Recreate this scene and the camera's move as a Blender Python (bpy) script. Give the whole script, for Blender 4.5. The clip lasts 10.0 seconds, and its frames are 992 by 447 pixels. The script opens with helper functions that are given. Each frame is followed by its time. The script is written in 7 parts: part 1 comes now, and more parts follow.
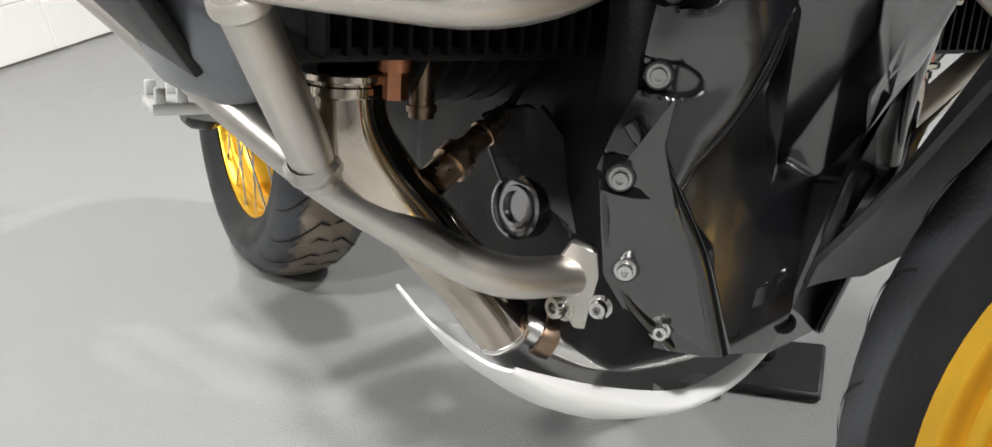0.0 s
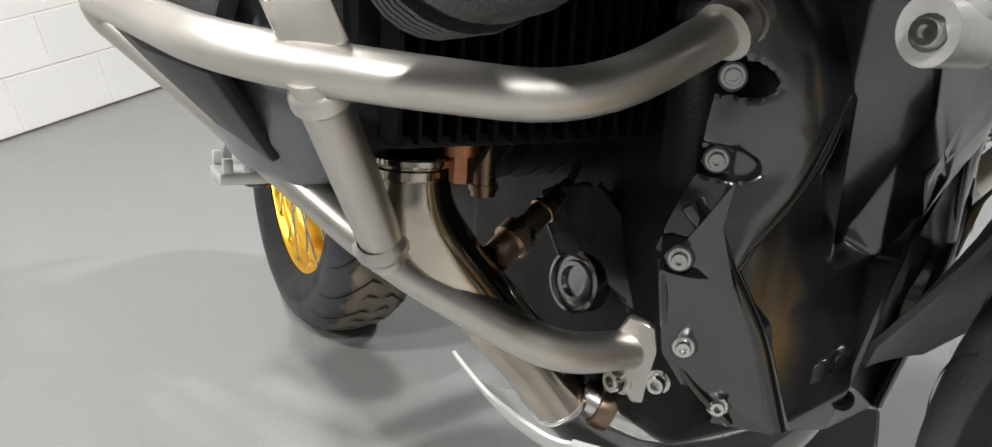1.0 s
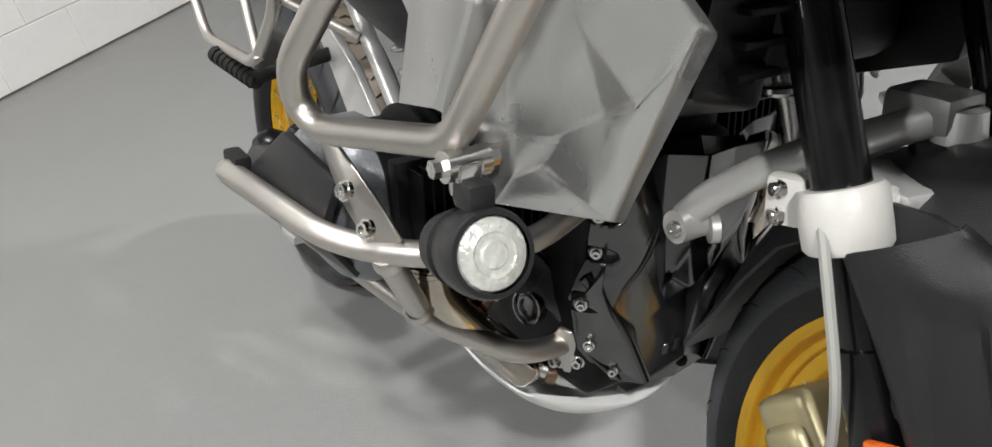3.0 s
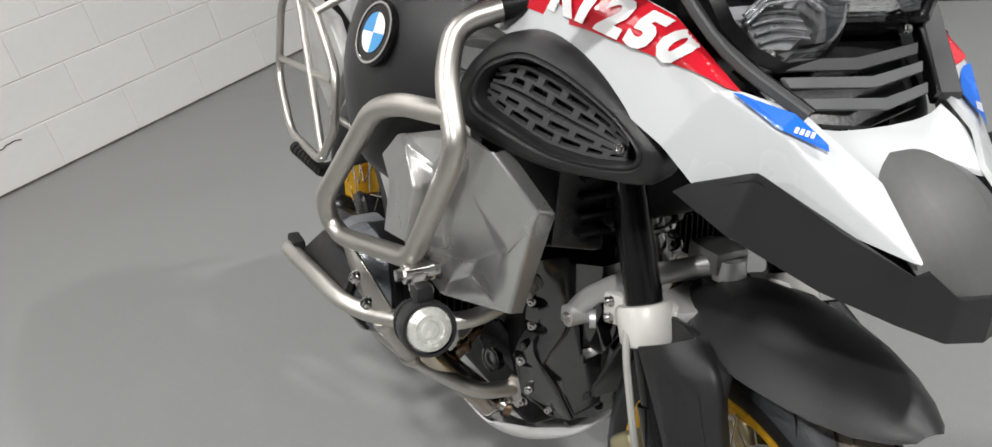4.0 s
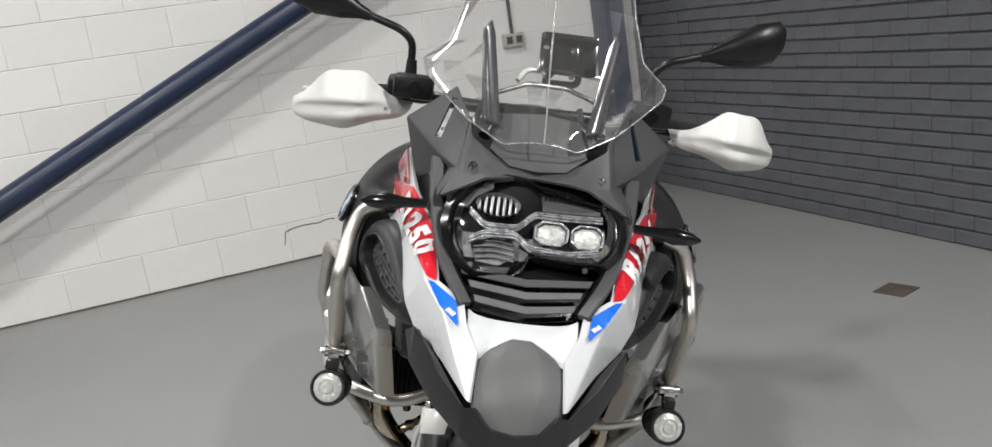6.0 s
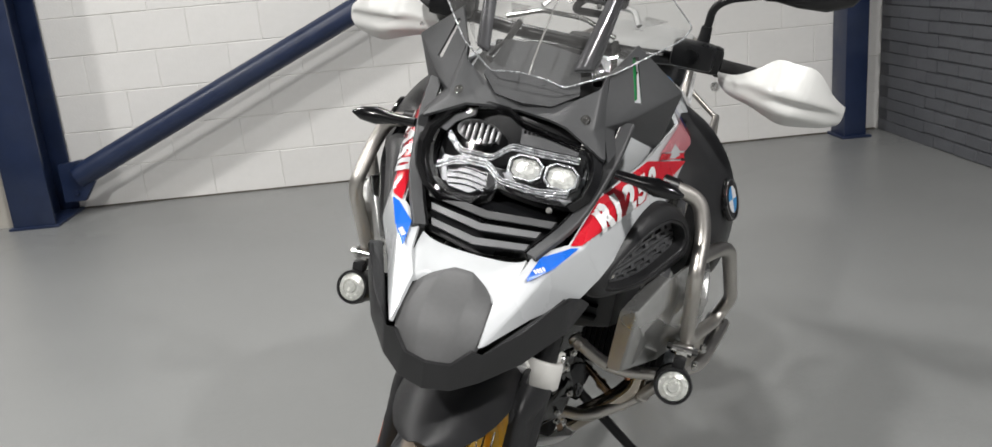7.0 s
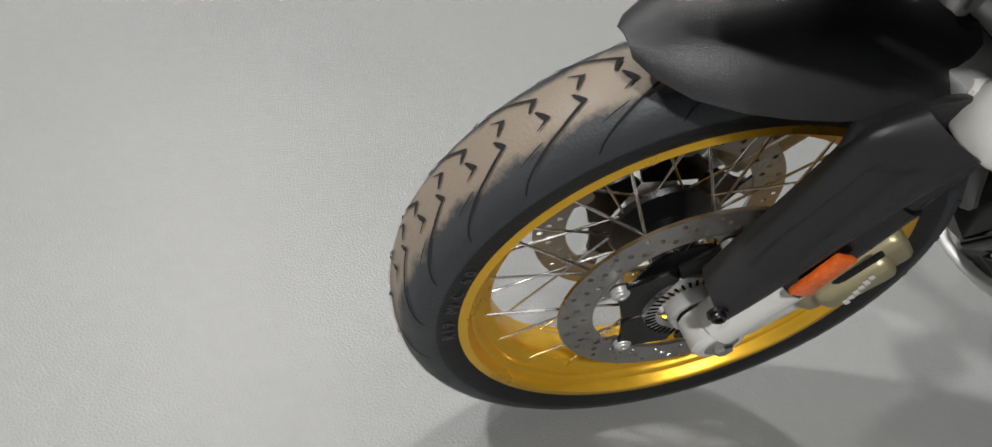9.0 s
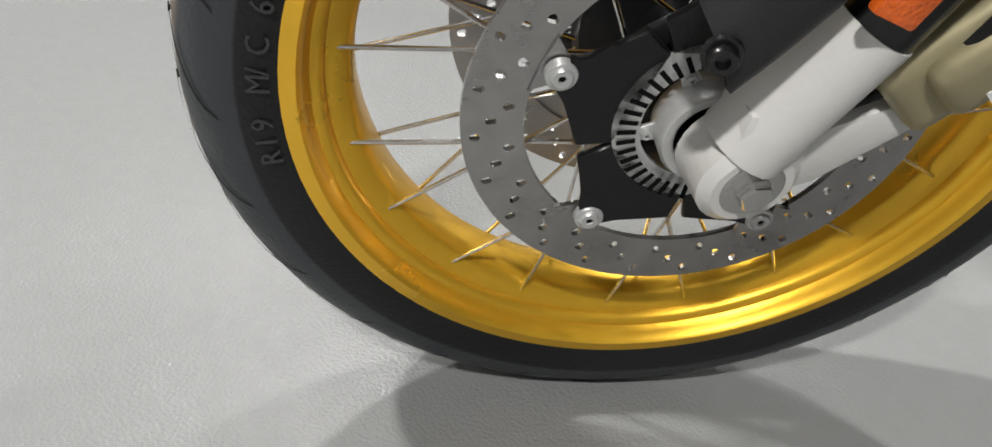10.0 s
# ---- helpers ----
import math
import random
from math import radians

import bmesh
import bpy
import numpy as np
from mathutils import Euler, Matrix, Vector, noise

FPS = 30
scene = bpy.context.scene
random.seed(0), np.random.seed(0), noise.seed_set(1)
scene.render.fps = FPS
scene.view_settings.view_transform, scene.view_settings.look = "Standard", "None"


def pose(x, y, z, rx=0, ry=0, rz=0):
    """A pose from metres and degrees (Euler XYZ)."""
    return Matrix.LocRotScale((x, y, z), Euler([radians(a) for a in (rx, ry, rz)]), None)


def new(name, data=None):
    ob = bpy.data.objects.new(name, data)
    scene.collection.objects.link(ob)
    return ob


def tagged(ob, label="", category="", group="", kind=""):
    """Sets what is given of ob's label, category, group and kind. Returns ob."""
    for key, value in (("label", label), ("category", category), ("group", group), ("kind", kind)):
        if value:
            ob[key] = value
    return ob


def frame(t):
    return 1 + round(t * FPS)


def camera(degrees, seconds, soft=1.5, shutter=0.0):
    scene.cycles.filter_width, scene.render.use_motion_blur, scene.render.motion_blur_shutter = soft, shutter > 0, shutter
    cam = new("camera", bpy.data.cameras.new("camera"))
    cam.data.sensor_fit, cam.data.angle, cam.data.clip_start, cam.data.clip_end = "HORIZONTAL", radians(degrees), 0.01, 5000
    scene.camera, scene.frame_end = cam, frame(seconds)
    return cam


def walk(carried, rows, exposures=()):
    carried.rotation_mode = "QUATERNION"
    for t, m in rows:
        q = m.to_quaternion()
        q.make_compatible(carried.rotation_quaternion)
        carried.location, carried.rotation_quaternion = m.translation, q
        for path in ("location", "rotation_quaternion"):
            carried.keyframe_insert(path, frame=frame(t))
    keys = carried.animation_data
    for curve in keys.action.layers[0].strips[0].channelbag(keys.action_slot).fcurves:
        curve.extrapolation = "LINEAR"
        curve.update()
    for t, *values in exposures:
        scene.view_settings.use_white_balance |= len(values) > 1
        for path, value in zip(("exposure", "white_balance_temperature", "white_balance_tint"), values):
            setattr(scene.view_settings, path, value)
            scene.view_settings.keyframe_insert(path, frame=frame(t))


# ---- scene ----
PATH = [
    (0.0, -0.0306, -0.3627, 0.6893, 64.86, 9.84, 58.96),
    (0.5, -0.0334, -0.3658, 0.7046, 66.86, 10.48, 61.17),
    (1.0, -0.0287, -0.3737, 0.7154, 68.27, 10.61, 61.46),
    (1.5, -0.0261, -0.3613, 0.7148, 68.45, 10.91, 61.89),
    (2.0, -0.0319, -0.3766, 0.7148, 67.50, 10.71, 60.47),
    (2.2, -0.0211, -0.3867, 0.7201, 65.93, 11.31, 60.56),
    (3.3, 0.3950, -0.4798, 1.2034, 57.88, 14.92, 56.16),
    (3.5, 0.4624, -0.4657, 1.2526, 58.93, 14.80, 57.82),
    (3.6, 0.4981, -0.4487, 1.2707, 59.30, 15.19, 59.38),
    (4.0, 0.6715, -0.4293, 1.2963, 62.52, 14.38, 64.10),
    (4.2, 0.8022, -0.4154, 1.3229, 63.94, 13.50, 66.41),
    (4.5, 0.9654, -0.3794, 1.3733, 67.66, 12.47, 70.03),
    (5.0, 1.1546, -0.2542, 1.3926, 74.02, 9.91, 76.07),
    (5.5, 1.2924, -0.0447, 1.3846, 76.85, 9.37, 82.53),
    (5.7, 1.3638, 0.0485, 1.3746, 77.04, 9.29, 85.46),
    (6.8, 1.3168, 0.5471, 1.3406, 74.65, 4.69, 104.43),
    (7.0, 1.2728, 0.6222, 1.3272, 73.62, 4.87, 108.03),
    (7.5, 1.1099, 0.7624, 1.2905, 69.43, 4.09, 117.60),
    (8.0, 0.8540, 0.7885, 1.1667, 63.25, 0.09, 130.71),
    (8.5, 0.7354, 0.7361, 1.0258, 57.39, -5.66, 147.38),
    (9.0, 0.5486, 0.6480, 0.9469, 51.79, -9.10, 161.11),
    (9.5, 0.3254, 0.5209, 0.7244, 52.23, -7.42, 165.77),
    (10.0, 0.2599, 0.5392, 0.5224, 59.14, -7.22, 169.08),
]
EXPOSE = [(0.0, 0.70), (0.6, 0.55), (2.2, 0.38), (3.4, -0.03), (4.5, -0.18), (5.5, -0.2), (7.2, -0.2), (8.0, -0.16), (9.0, -0.25), (9.5, 0.0), (10.0, 0.02)]
# u, v, watts; the third is an overhead fill, added to lift the dark floor
LAMPS = [(4.0, -1.5, 112), (1.79, -1.94, 78), (-0.5, -1.75, 70), (2.08, 2.39, 280), (-2.3, 2.9, 320)]

cam = camera(58.2, 10.0, soft=1.5, shutter=0.0)
walk(cam, [(t, pose(x, y, z, rx, ry, rz)) for t, x, y, z, rx, ry, rz in PATH], exposures=EXPOSE)

# ---- light: a workshop lit by ceiling strip lights, dim bounce from the room ----
world = bpy.data.worlds.new("world")
scene.world = world
world.use_nodes = True
world.node_tree.nodes["Background"].inputs["Color"].default_value = (0.9, 0.95, 1.0, 1)
world.node_tree.nodes["Background"].inputs["Strength"].default_value = 0.05

# the room's own axes: the white wall runs along U, the dark brick wall along V
TURN = -67.4
U = Vector((math.cos(radians(TURN)), math.sin(radians(TURN)), 0))
V = Vector((-U.y, U.x, 0))
WHITE_V, DARK_U = -4.471, -3.094
CEIL = 4.2
ROOM = Matrix.Rotation(radians(TURN), 4, "Z")      # x is U, y is V


# ---------------------------------------------------------------- materials
def material(name, color, rough=0.5, metal=0.0, vary=0.12, scale=8.0, bump=0.0, bump_scale=200.0, fine=60.0,
             coat=0.0, spec=0.5, rough_vary=0.1, object_random=0.0, aniso=0.0, dirt=None, dirt_amount=0.0):
    """A surface with colour variation at two scales, uneven gloss and fine relief."""
    m = bpy.data.materials.new(name)
    m.use_nodes = True
    nt = m.node_tree
    b = nt.nodes["Principled BSDF"]
    tc = nt.nodes.new("ShaderNodeTexCoord")
    n1 = nt.nodes.new("ShaderNodeTexNoise")
    n1.inputs["Scale"].default_value, n1.inputs["Detail"].default_value = scale, 5
    n2 = nt.nodes.new("ShaderNodeTexNoise")
    n2.inputs["Scale"].default_value, n2.inputs["Detail"].default_value = fine, 3
    nt.links.new(tc.outputs["Object"], n1.inputs["Vector"])
    nt.links.new(tc.outputs["Object"], n2.inputs["Vector"])
    add = nt.nodes.new("ShaderNodeMath")
    add.operation = "MULTIPLY_ADD"
    nt.links.new(n2.outputs["Fac"], add.inputs[0])
    add.inputs[1].default_value = 0.4
    nt.links.new(n1.outputs["Fac"], add.inputs[2])
    ramp = nt.nodes.new("ShaderNodeMapRange")
    ramp.inputs["From Min"].default_value, ramp.inputs["From Max"].default_value = 0.4, 1.0
    ramp.inputs["To Min"].default_value, ramp.inputs["To Max"].default_value = 1 - vary, 1 + vary
    nt.links.new(add.outputs[0], ramp.inputs["Value"])
    value = ramp.outputs[0]
    if object_random:
        info = nt.nodes.new("ShaderNodeObjectInfo")
        rr = nt.nodes.new("ShaderNodeMapRange")
        rr.inputs["To Min"].default_value, rr.inputs["To Max"].default_value = 1 - object_random, 1 + object_random
        nt.links.new(info.outputs["Random"], rr.inputs["Value"])
        mul = nt.nodes.new("ShaderNodeMath")
        mul.operation = "MULTIPLY"
        nt.links.new(value, mul.inputs[0])
        nt.links.new(rr.outputs[0], mul.inputs[1])
        value = mul.outputs[0]
    mix = nt.nodes.new("ShaderNodeVectorMath")
    mix.operation = "SCALE"
    mix.inputs[0].default_value = color[:3]
    nt.links.new(value, mix.inputs["Scale"])
    out = mix.outputs[0]
    if dirt:
        big = nt.nodes.new("ShaderNodeTexNoise")
        big.inputs["Scale"].default_value, big.inputs["Detail"].default_value = scale * 0.35, 6
        nt.links.new(tc.outputs["Object"], big.inputs["Vector"])
        cut = nt.nodes.new("ShaderNodeMapRange")
        cut.inputs["From Min"].default_value, cut.inputs["From Max"].default_value = 0.5, 0.75
        cut.inputs["To Max"].default_value = dirt_amount
        nt.links.new(big.outputs["Fac"], cut.inputs["Value"])
        dm = nt.nodes.new("ShaderNodeMix")
        dm.data_type = "RGBA"
        nt.links.new(cut.outputs[0], dm.inputs["Factor"])
        nt.links.new(out, dm.inputs["A"])
        dm.inputs["B"].default_value = (*dirt, 1)
        out = dm.outputs["Result"]
    nt.links.new(out, b.inputs["Base Color"])
    rg = nt.nodes.new("ShaderNodeMapRange")
    rg.inputs["From Min"].default_value, rg.inputs["From Max"].default_value = 0.3, 0.7
    rg.inputs["To Min"].default_value, rg.inputs["To Max"].default_value = max(0.02, rough - rough_vary), min(1, rough + rough_vary)
    nt.links.new(n1.outputs["Fac"], rg.inputs["Value"])
    nt.links.new(rg.outputs[0], b.inputs["Roughness"])
    b.inputs["Metallic"].default_value = metal
    b.inputs["Coat Weight"].default_value = coat
    b.inputs["Coat Roughness"].default_value = 0.08
    b.inputs["Specular IOR Level"].default_value = spec
    if bump:
        nb = nt.nodes.new("ShaderNodeTexNoise")
        nb.inputs["Scale"].default_value, nb.inputs["Detail"].default_value = bump_scale, 2
        nt.links.new(tc.outputs["Object"], nb.inputs["Vector"])
        bp = nt.nodes.new("ShaderNodeBump")
        bp.inputs["Strength"].default_value, bp.inputs["Distance"].default_value = bump, 0.002
        nt.links.new(nb.outputs["Fac"], bp.inputs["Height"])
        nt.links.new(bp.outputs[0], b.inputs["Normal"])
    return m


def clear(name, color=(1, 1, 1), rough=0.02, ior=1.45, haze=0.0):
    """Thin clear sheet: light goes straight through, the gloss follows Fresnel."""
    m = bpy.data.materials.new(name)
    m.use_nodes = True
    nt = m.node_tree
    nt.nodes.remove(nt.nodes["Principled BSDF"])
    tr = nt.nodes.new("ShaderNodeBsdfTransparent")
    tr.inputs["Color"].default_value = (*color, 1)
    gl = nt.nodes.new("ShaderNodeBsdfGlossy")
    gl.inputs["Roughness"].default_value = rough
    fr = nt.nodes.new("ShaderNodeFresnel")
    fr.inputs["IOR"].default_value = ior
    mx = nt.nodes.new("ShaderNodeMixShader")
    nt.links.new(fr.outputs[0], mx.inputs[0])
    nt.links.new(tr.outputs[0], mx.inputs[1])
    nt.links.new(gl.outputs[0], mx.inputs[2])
    last = mx
    # pale diffuse film paints in the hazy room reflections, with slight dustiness
    if haze:
        film = nt.nodes.new("ShaderNodeBsdfDiffuse")
        film.inputs["Color"].default_value = (0.75, 0.74, 0.72, 1)
        last = nt.nodes.new("ShaderNodeMixShader")
        last.inputs[0].default_value = haze
        nt.links.new(mx.outputs[0], last.inputs[1])
        nt.links.new(film.outputs[0], last.inputs[2])
    nt.links.new(last.outputs[0], nt.nodes["Material Output"].inputs["Surface"])
    return m


def lit(name, color, strength):
    m = bpy.data.materials.new(name)
    m.use_nodes = True
    b = m.node_tree.nodes["Principled BSDF"]
    b.inputs["Base Color"].default_value = (*color, 1)
    b.inputs["Emission Color"].default_value = (*color, 1)
    b.inputs["Emission Strength"].default_value = strength
    return m


FLOOR = material("grey_floor_paint", (0.235, 0.24, 0.236), 0.21, 0, 0.06, 0.9, 0.62, 270, 40, spec=0.42, rough_vary=0.06, dirt=(0.26, 0.265, 0.26), dirt_amount=0.2)
BLOCK = material("white_block_paint", (0.74, 0.73, 0.71), 0.6, 0, 0.04, 3.0, 0.5, 90, 30, dirt=(0.6, 0.57, 0.52), dirt_amount=0.25, object_random=0.02)
BRICK = material("dark_brick_paint", (0.094, 0.098, 0.109), 0.5, 0, 0.22, 5.0, 0.8, 60, 40, object_random=0.06, dirt=(0.13, 0.13, 0.14), dirt_amount=0.25)
MORTAR = material("painted_mortar_dark", (0.075, 0.078, 0.086), 0.7, 0, 0.3, 8, 0.6, 120)
JOINT = material("painted_mortar_white", (0.70, 0.69, 0.67), 0.7, 0, 0.1, 8, 0.6, 120)
GRIME = material("grime_line", (0.09, 0.08, 0.065), 0.9, 0, 0.4, 20, 0.8, 80)
# for the two unseen walls; its grey sets the engine cover's reflections and fill
FAR_PAINT = material("grey_wall_paint", (0.20, 0.202, 0.205), 0.6, 0, 0.08, 2.0, 0.4, 90)
# unseen ceiling, coloured dark so glossy black parts reflect little from above
CEILING = material("dark_unseen_ceiling", (0.10, 0.10, 0.099), 0.8, 0, 0.06, 2)
NAVY = material("navy_steel_paint", (0.012, 0.022, 0.06), 0.38, 0, 0.2, 6, 0.2, 150, dirt=(0.05, 0.06, 0.08), dirt_amount=0.3)
PIPE_GREY = material("grey_pipe_paint", (0.42, 0.40, 0.36), 0.5, 0, 0.12, 6, 0.3, 90, dirt=(0.25, 0.22, 0.18), dirt_amount=0.5)


# ---------------------------------------------------------------- mesh helpers
def finish(bm, name, mat, smooth=40):
    bmesh.ops.recalc_face_normals(bm, faces=bm.faces)
    me = bpy.data.meshes.new(name)
    bm.to_mesh(me)
    bm.free()
    if isinstance(mat, (list, tuple)):
        for k in mat:
            me.materials.append(k)
    else:
        me.materials.append(mat)
    if smooth:
        me.polygons.foreach_set("use_smooth", [True] * len(me.polygons))
        me.set_sharp_from_angle(angle=radians(smooth))
    return me


def part(name, bm, mat, parent=None, label="", smooth=40):
    """Links a bmesh as one mesh object, under a thing or a part where one is given."""
    ob = new(name, finish(bm, name, mat, smooth) if isinstance(bm, bmesh.types.BMesh) else bm)
    if parent:
        ob.parent = parent
    if label:
        ob["label"] = label
    return ob


def box(bm, c, s, bevel=0.0, m=None, seg=2):
    """A box of size s round c, bevelled, turned by m."""
    r = bmesh.ops.create_cube(bm, size=1.0)
    vs = r["verts"]
    bmesh.ops.scale(bm, vec=s, verts=vs)
    if bevel:
        es = list({e for v in vs for e in v.link_edges})
        g = bmesh.ops.bevel(bm, geom=es, offset=bevel, segments=seg, affect="EDGES", profile=0.6)
        vs = list({v for f in g["faces"] for v in f.verts} | {v for v in vs if v.is_valid})
        vs = connected(vs)
    t = Matrix.Translation(c) @ (m or Matrix())
    bmesh.ops.transform(bm, matrix=t, verts=vs)
    return vs


def connected(vs):
    seen, todo = set(vs), list(vs)
    while todo:
        v = todo.pop()
        for e in v.link_edges:
            w = e.other_vert(v)
            if w not in seen:
                seen.add(w)
                todo.append(w)
    return list(seen)


def axis_frame(d):
    return Vector(d).normalized().to_track_quat("Z", "Y").to_matrix()


def rod(bm, a, b, r, r2=None, n=16, caps=True):
    """A round bar from a to b."""
    a, b = Vector(a), Vector(b)
    m = axis_frame(b - a)
    r2 = r if r2 is None else r2
    rings = []
    for p, q in ((a, r), (b, r2)):
        rings.append([bm.verts.new(p + m @ Vector((q * math.cos(2 * math.pi * i / n), q * math.sin(2 * math.pi * i / n), 0))) for i in range(n)])
    for i in range(n):
        j = (i + 1) % n
        bm.faces.new((rings[0][i], rings[0][j], rings[1][j], rings[1][i]))
    if caps:
        bm.faces.new(rings[0][::-1])
        bm.faces.new(rings[1])


def rounded(points, radius, steps=6, closed=False):
    """A polyline with its corners rounded."""
    ps = [Vector(p) for p in points]
    out = []
    n = len(ps)
    for i, p in enumerate(ps):
        if not closed and i in (0, n - 1):
            out.append(p)
            continue
        a, b = ps[i - 1], ps[(i + 1) % n]
        da, db = a - p, b - p
        r = min(radius, da.length * 0.48, db.length * 0.48)
        p0, p1 = p + da.normalized() * r, p + db.normalized() * r
        for k in range(steps + 1):
            s = k / steps
            out.append(p0 * (1 - s) ** 2 + p * 2 * s * (1 - s) + p1 * s * s)
    return out


def tube(bm, points, r, n=14, bend=0.04, closed=False, caps=True, steps=6, squash=1.0):
    """A bent round tube along a polyline; r may be a list, one radius a point of the rounded line."""
    ps = rounded(points, bend, steps, closed) if bend else [Vector(p) for p in points]
    rings = []
    count = len(ps)
    up = None
    for i, p in enumerate(ps):
        if closed:
            d = ps[(i + 1) % count] - ps[i - 1]
        else:
            d = ps[min(i + 1, count - 1)] - ps[max(i - 1, 0)]
        d.normalize()
        if up is None:
            up = Vector((0, 0, 1)) if abs(d.z) < 0.9 else Vector((1, 0, 0))
        up = (up - d * up.dot(d)).normalized()
        side = d.cross(up)
        rr = r[min(i, len(r) - 1)] if isinstance(r, (list, tuple)) else r
        rings.append([bm.verts.new(p + up * (rr * squash * math.sin(2 * math.pi * k / n)) + side * (rr * math.cos(2 * math.pi * k / n))) for k in range(n)])
    for i in range(count if closed else count - 1):
        a, b = rings[i], rings[(i + 1) % count]
        for k in range(n):
            j = (k + 1) % n
            bm.faces.new((a[k], a[j], b[j], b[k]))
    if caps and not closed:
        bm.faces.new(rings[0][::-1])
        bm.faces.new(rings[-1])


def lathe(bm, profile, n=48, m=None, closed=False, arc=None):
    """Turns (radius, height) pairs round the z axis of m."""
    m = m or Matrix()
    rings = []
    total = n if arc is None else n + 1
    for i in range(total):
        a = 2 * math.pi * i / n if arc is None else arc[0] + (arc[1] - arc[0]) * i / n
        rings.append([bm.verts.new(m @ Vector((r * math.cos(a), r * math.sin(a), h))) for r, h in profile])
    k = len(profile)
    for i in range(n):
        a, b = rings[i], rings[(i + 1) % total]
        for j in range(k if closed else k - 1):
            q = (j + 1) % k
            if profile[j][0] == 0 and profile[q][0] == 0:
                continue
            vs = [a[j], b[j], b[q], a[q]]
            bm.faces.new(vs)
    bmesh.ops.remove_doubles(bm, verts=[v for r in rings for v in r], dist=1e-6)


def slab(bm, outline, thick, bevel=0.0, seg=2, holes=()):
    """A plate: the outline (3D points, nearly flat) thickened along its normal to both sides; returns its verts."""
    ps = [Vector(p) for p in outline]
    nrm = Vector((0, 0, 0))
    for i, p in enumerate(ps):
        q = ps[(i + 1) % len(ps)]
        nrm += p.cross(q)
    nrm.normalize()
    top = [bm.verts.new(p + nrm * thick / 2) for p in ps]
    bot = [bm.verts.new(p - nrm * thick / 2) for p in ps]
    faces = [bm.faces.new(top), bm.faces.new(bot[::-1])]
    n = len(ps)
    for i in range(n):
        j = (i + 1) % n
        faces.append(bm.faces.new((top[j], top[i], bot[i], bot[j])))
    vs = top + bot
    if bevel:
        es = list({e for f in faces for e in f.edges})
        g = bmesh.ops.bevel(bm, geom=es, offset=bevel, segments=seg, affect="EDGES", profile=0.6)
        vs = connected([v for v in vs if v.is_valid] + [v for f in g["faces"] for v in f.verts])
    return vs


def shell(bm, points, faces, thick=0.0, bevel=0.0, seg=2, levels=0):
    """A faceted body from named corner points and faces, its edges bevelled."""
    vs = {k: bm.verts.new(p) for k, p in points.items()}
    fs = []
    for f in faces:
        fs.append(bm.faces.new([vs[k] for k in f.split()]))
    bmesh.ops.delete(bm, geom=[v for v in vs.values() if not v.link_faces], context="VERTS")
    bmesh.ops.recalc_face_normals(bm, faces=fs)
    if thick:
        bmesh.ops.solidify(bm, geom=fs, thickness=thick)
    if bevel:
        es = [e for e in bm.edges if len(e.link_faces) == 2 and e.calc_face_angle(0) > radians(12)]
        bmesh.ops.bevel(bm, geom=es, offset=bevel, segments=seg, affect="EDGES", profile=0.6, clamp_overlap=True)


def curve4(p0, p1, p2, p3, t):
    return 0.5 * ((2 * p1) + (p2 - p0) * t + (2 * p0 - 5 * p1 + 4 * p2 - p3) * t * t + (3 * p1 - p0 - 3 * p2 + p3) * t ** 3)


def smooth_line(pts, steps):
    """A smooth line through control points."""
    ps = [Vector(p) for p in pts]
    ps = [ps[0] * 2 - ps[1]] + ps + [ps[-1] * 2 - ps[-2]]
    out = []
    for i in range(1, len(ps) - 2):
        for k in range(steps):
            out.append(curve4(ps[i - 1], ps[i], ps[i + 1], ps[i + 2], k / steps))
    return out + [ps[-2]]


def surface(bm, rows, across=6, along=6, push=None, thick=0.0):
    """A smooth moulded sheet through rows of control points; push() may dent it."""
    dense = [smooth_line(r, across) for r in rows]
    cols = [smooth_line([r[i] for r in dense], along) for i in range(len(dense[0]))]
    grid = [[bm.verts.new(push(c) if push else c) for c in col] for col in cols]
    fs = []
    for a, b in zip(grid, grid[1:]):
        for i in range(len(a) - 1):
            fs.append(bm.faces.new((a[i], b[i], b[i + 1], a[i + 1])))
    bmesh.ops.recalc_face_normals(bm, faces=fs)
    if thick:
        bmesh.ops.solidify(bm, geom=fs, thickness=thick)


def mirror_y(bm):
    bmesh.ops.scale(bm, vec=(1, -1, 1), verts=bm.verts)
    bmesh.ops.reverse_faces(bm, faces=bm.faces)


def structure(name, bm, mat, label, smooth=0):
    ob = part(name, bm, mat, None, label, smooth)
    tagged(ob, label, name.split("_")[0], kind="structure")
    return ob


# ---------------------------------------------------------------- the room
def wall_slab(name, u0, u1, v0, v1, z0, z1, mat, label):
    bm = bmesh.new()
    box(bm, ((u0 + u1) / 2, (v0 + v1) / 2, (z0 + z1) / 2), (u1 - u0, v1 - v0, z1 - z0))
    ob = structure(name, bm, mat, label)
    ob.matrix_world = ROOM
    return ob


UMAX, VMAX = 6.5, 6.2
bm = bmesh.new()
box(bm, ((DARK_U + UMAX) / 2, (WHITE_V + VMAX) / 2, -0.06), (UMAX - DARK_U + 0.6, VMAX - WHITE_V + 0.6, 0.12))
floor = structure("floor", bm, FLOOR, "worn grey painted concrete workshop floor")
floor.matrix_world = ROOM
wall_white = wall_slab("wall_white", DARK_U - 0.3, UMAX + 0.3, WHITE_V - 0.25, WHITE_V - 0.005, 0.0, CEIL, JOINT, "white painted blockwork wall")
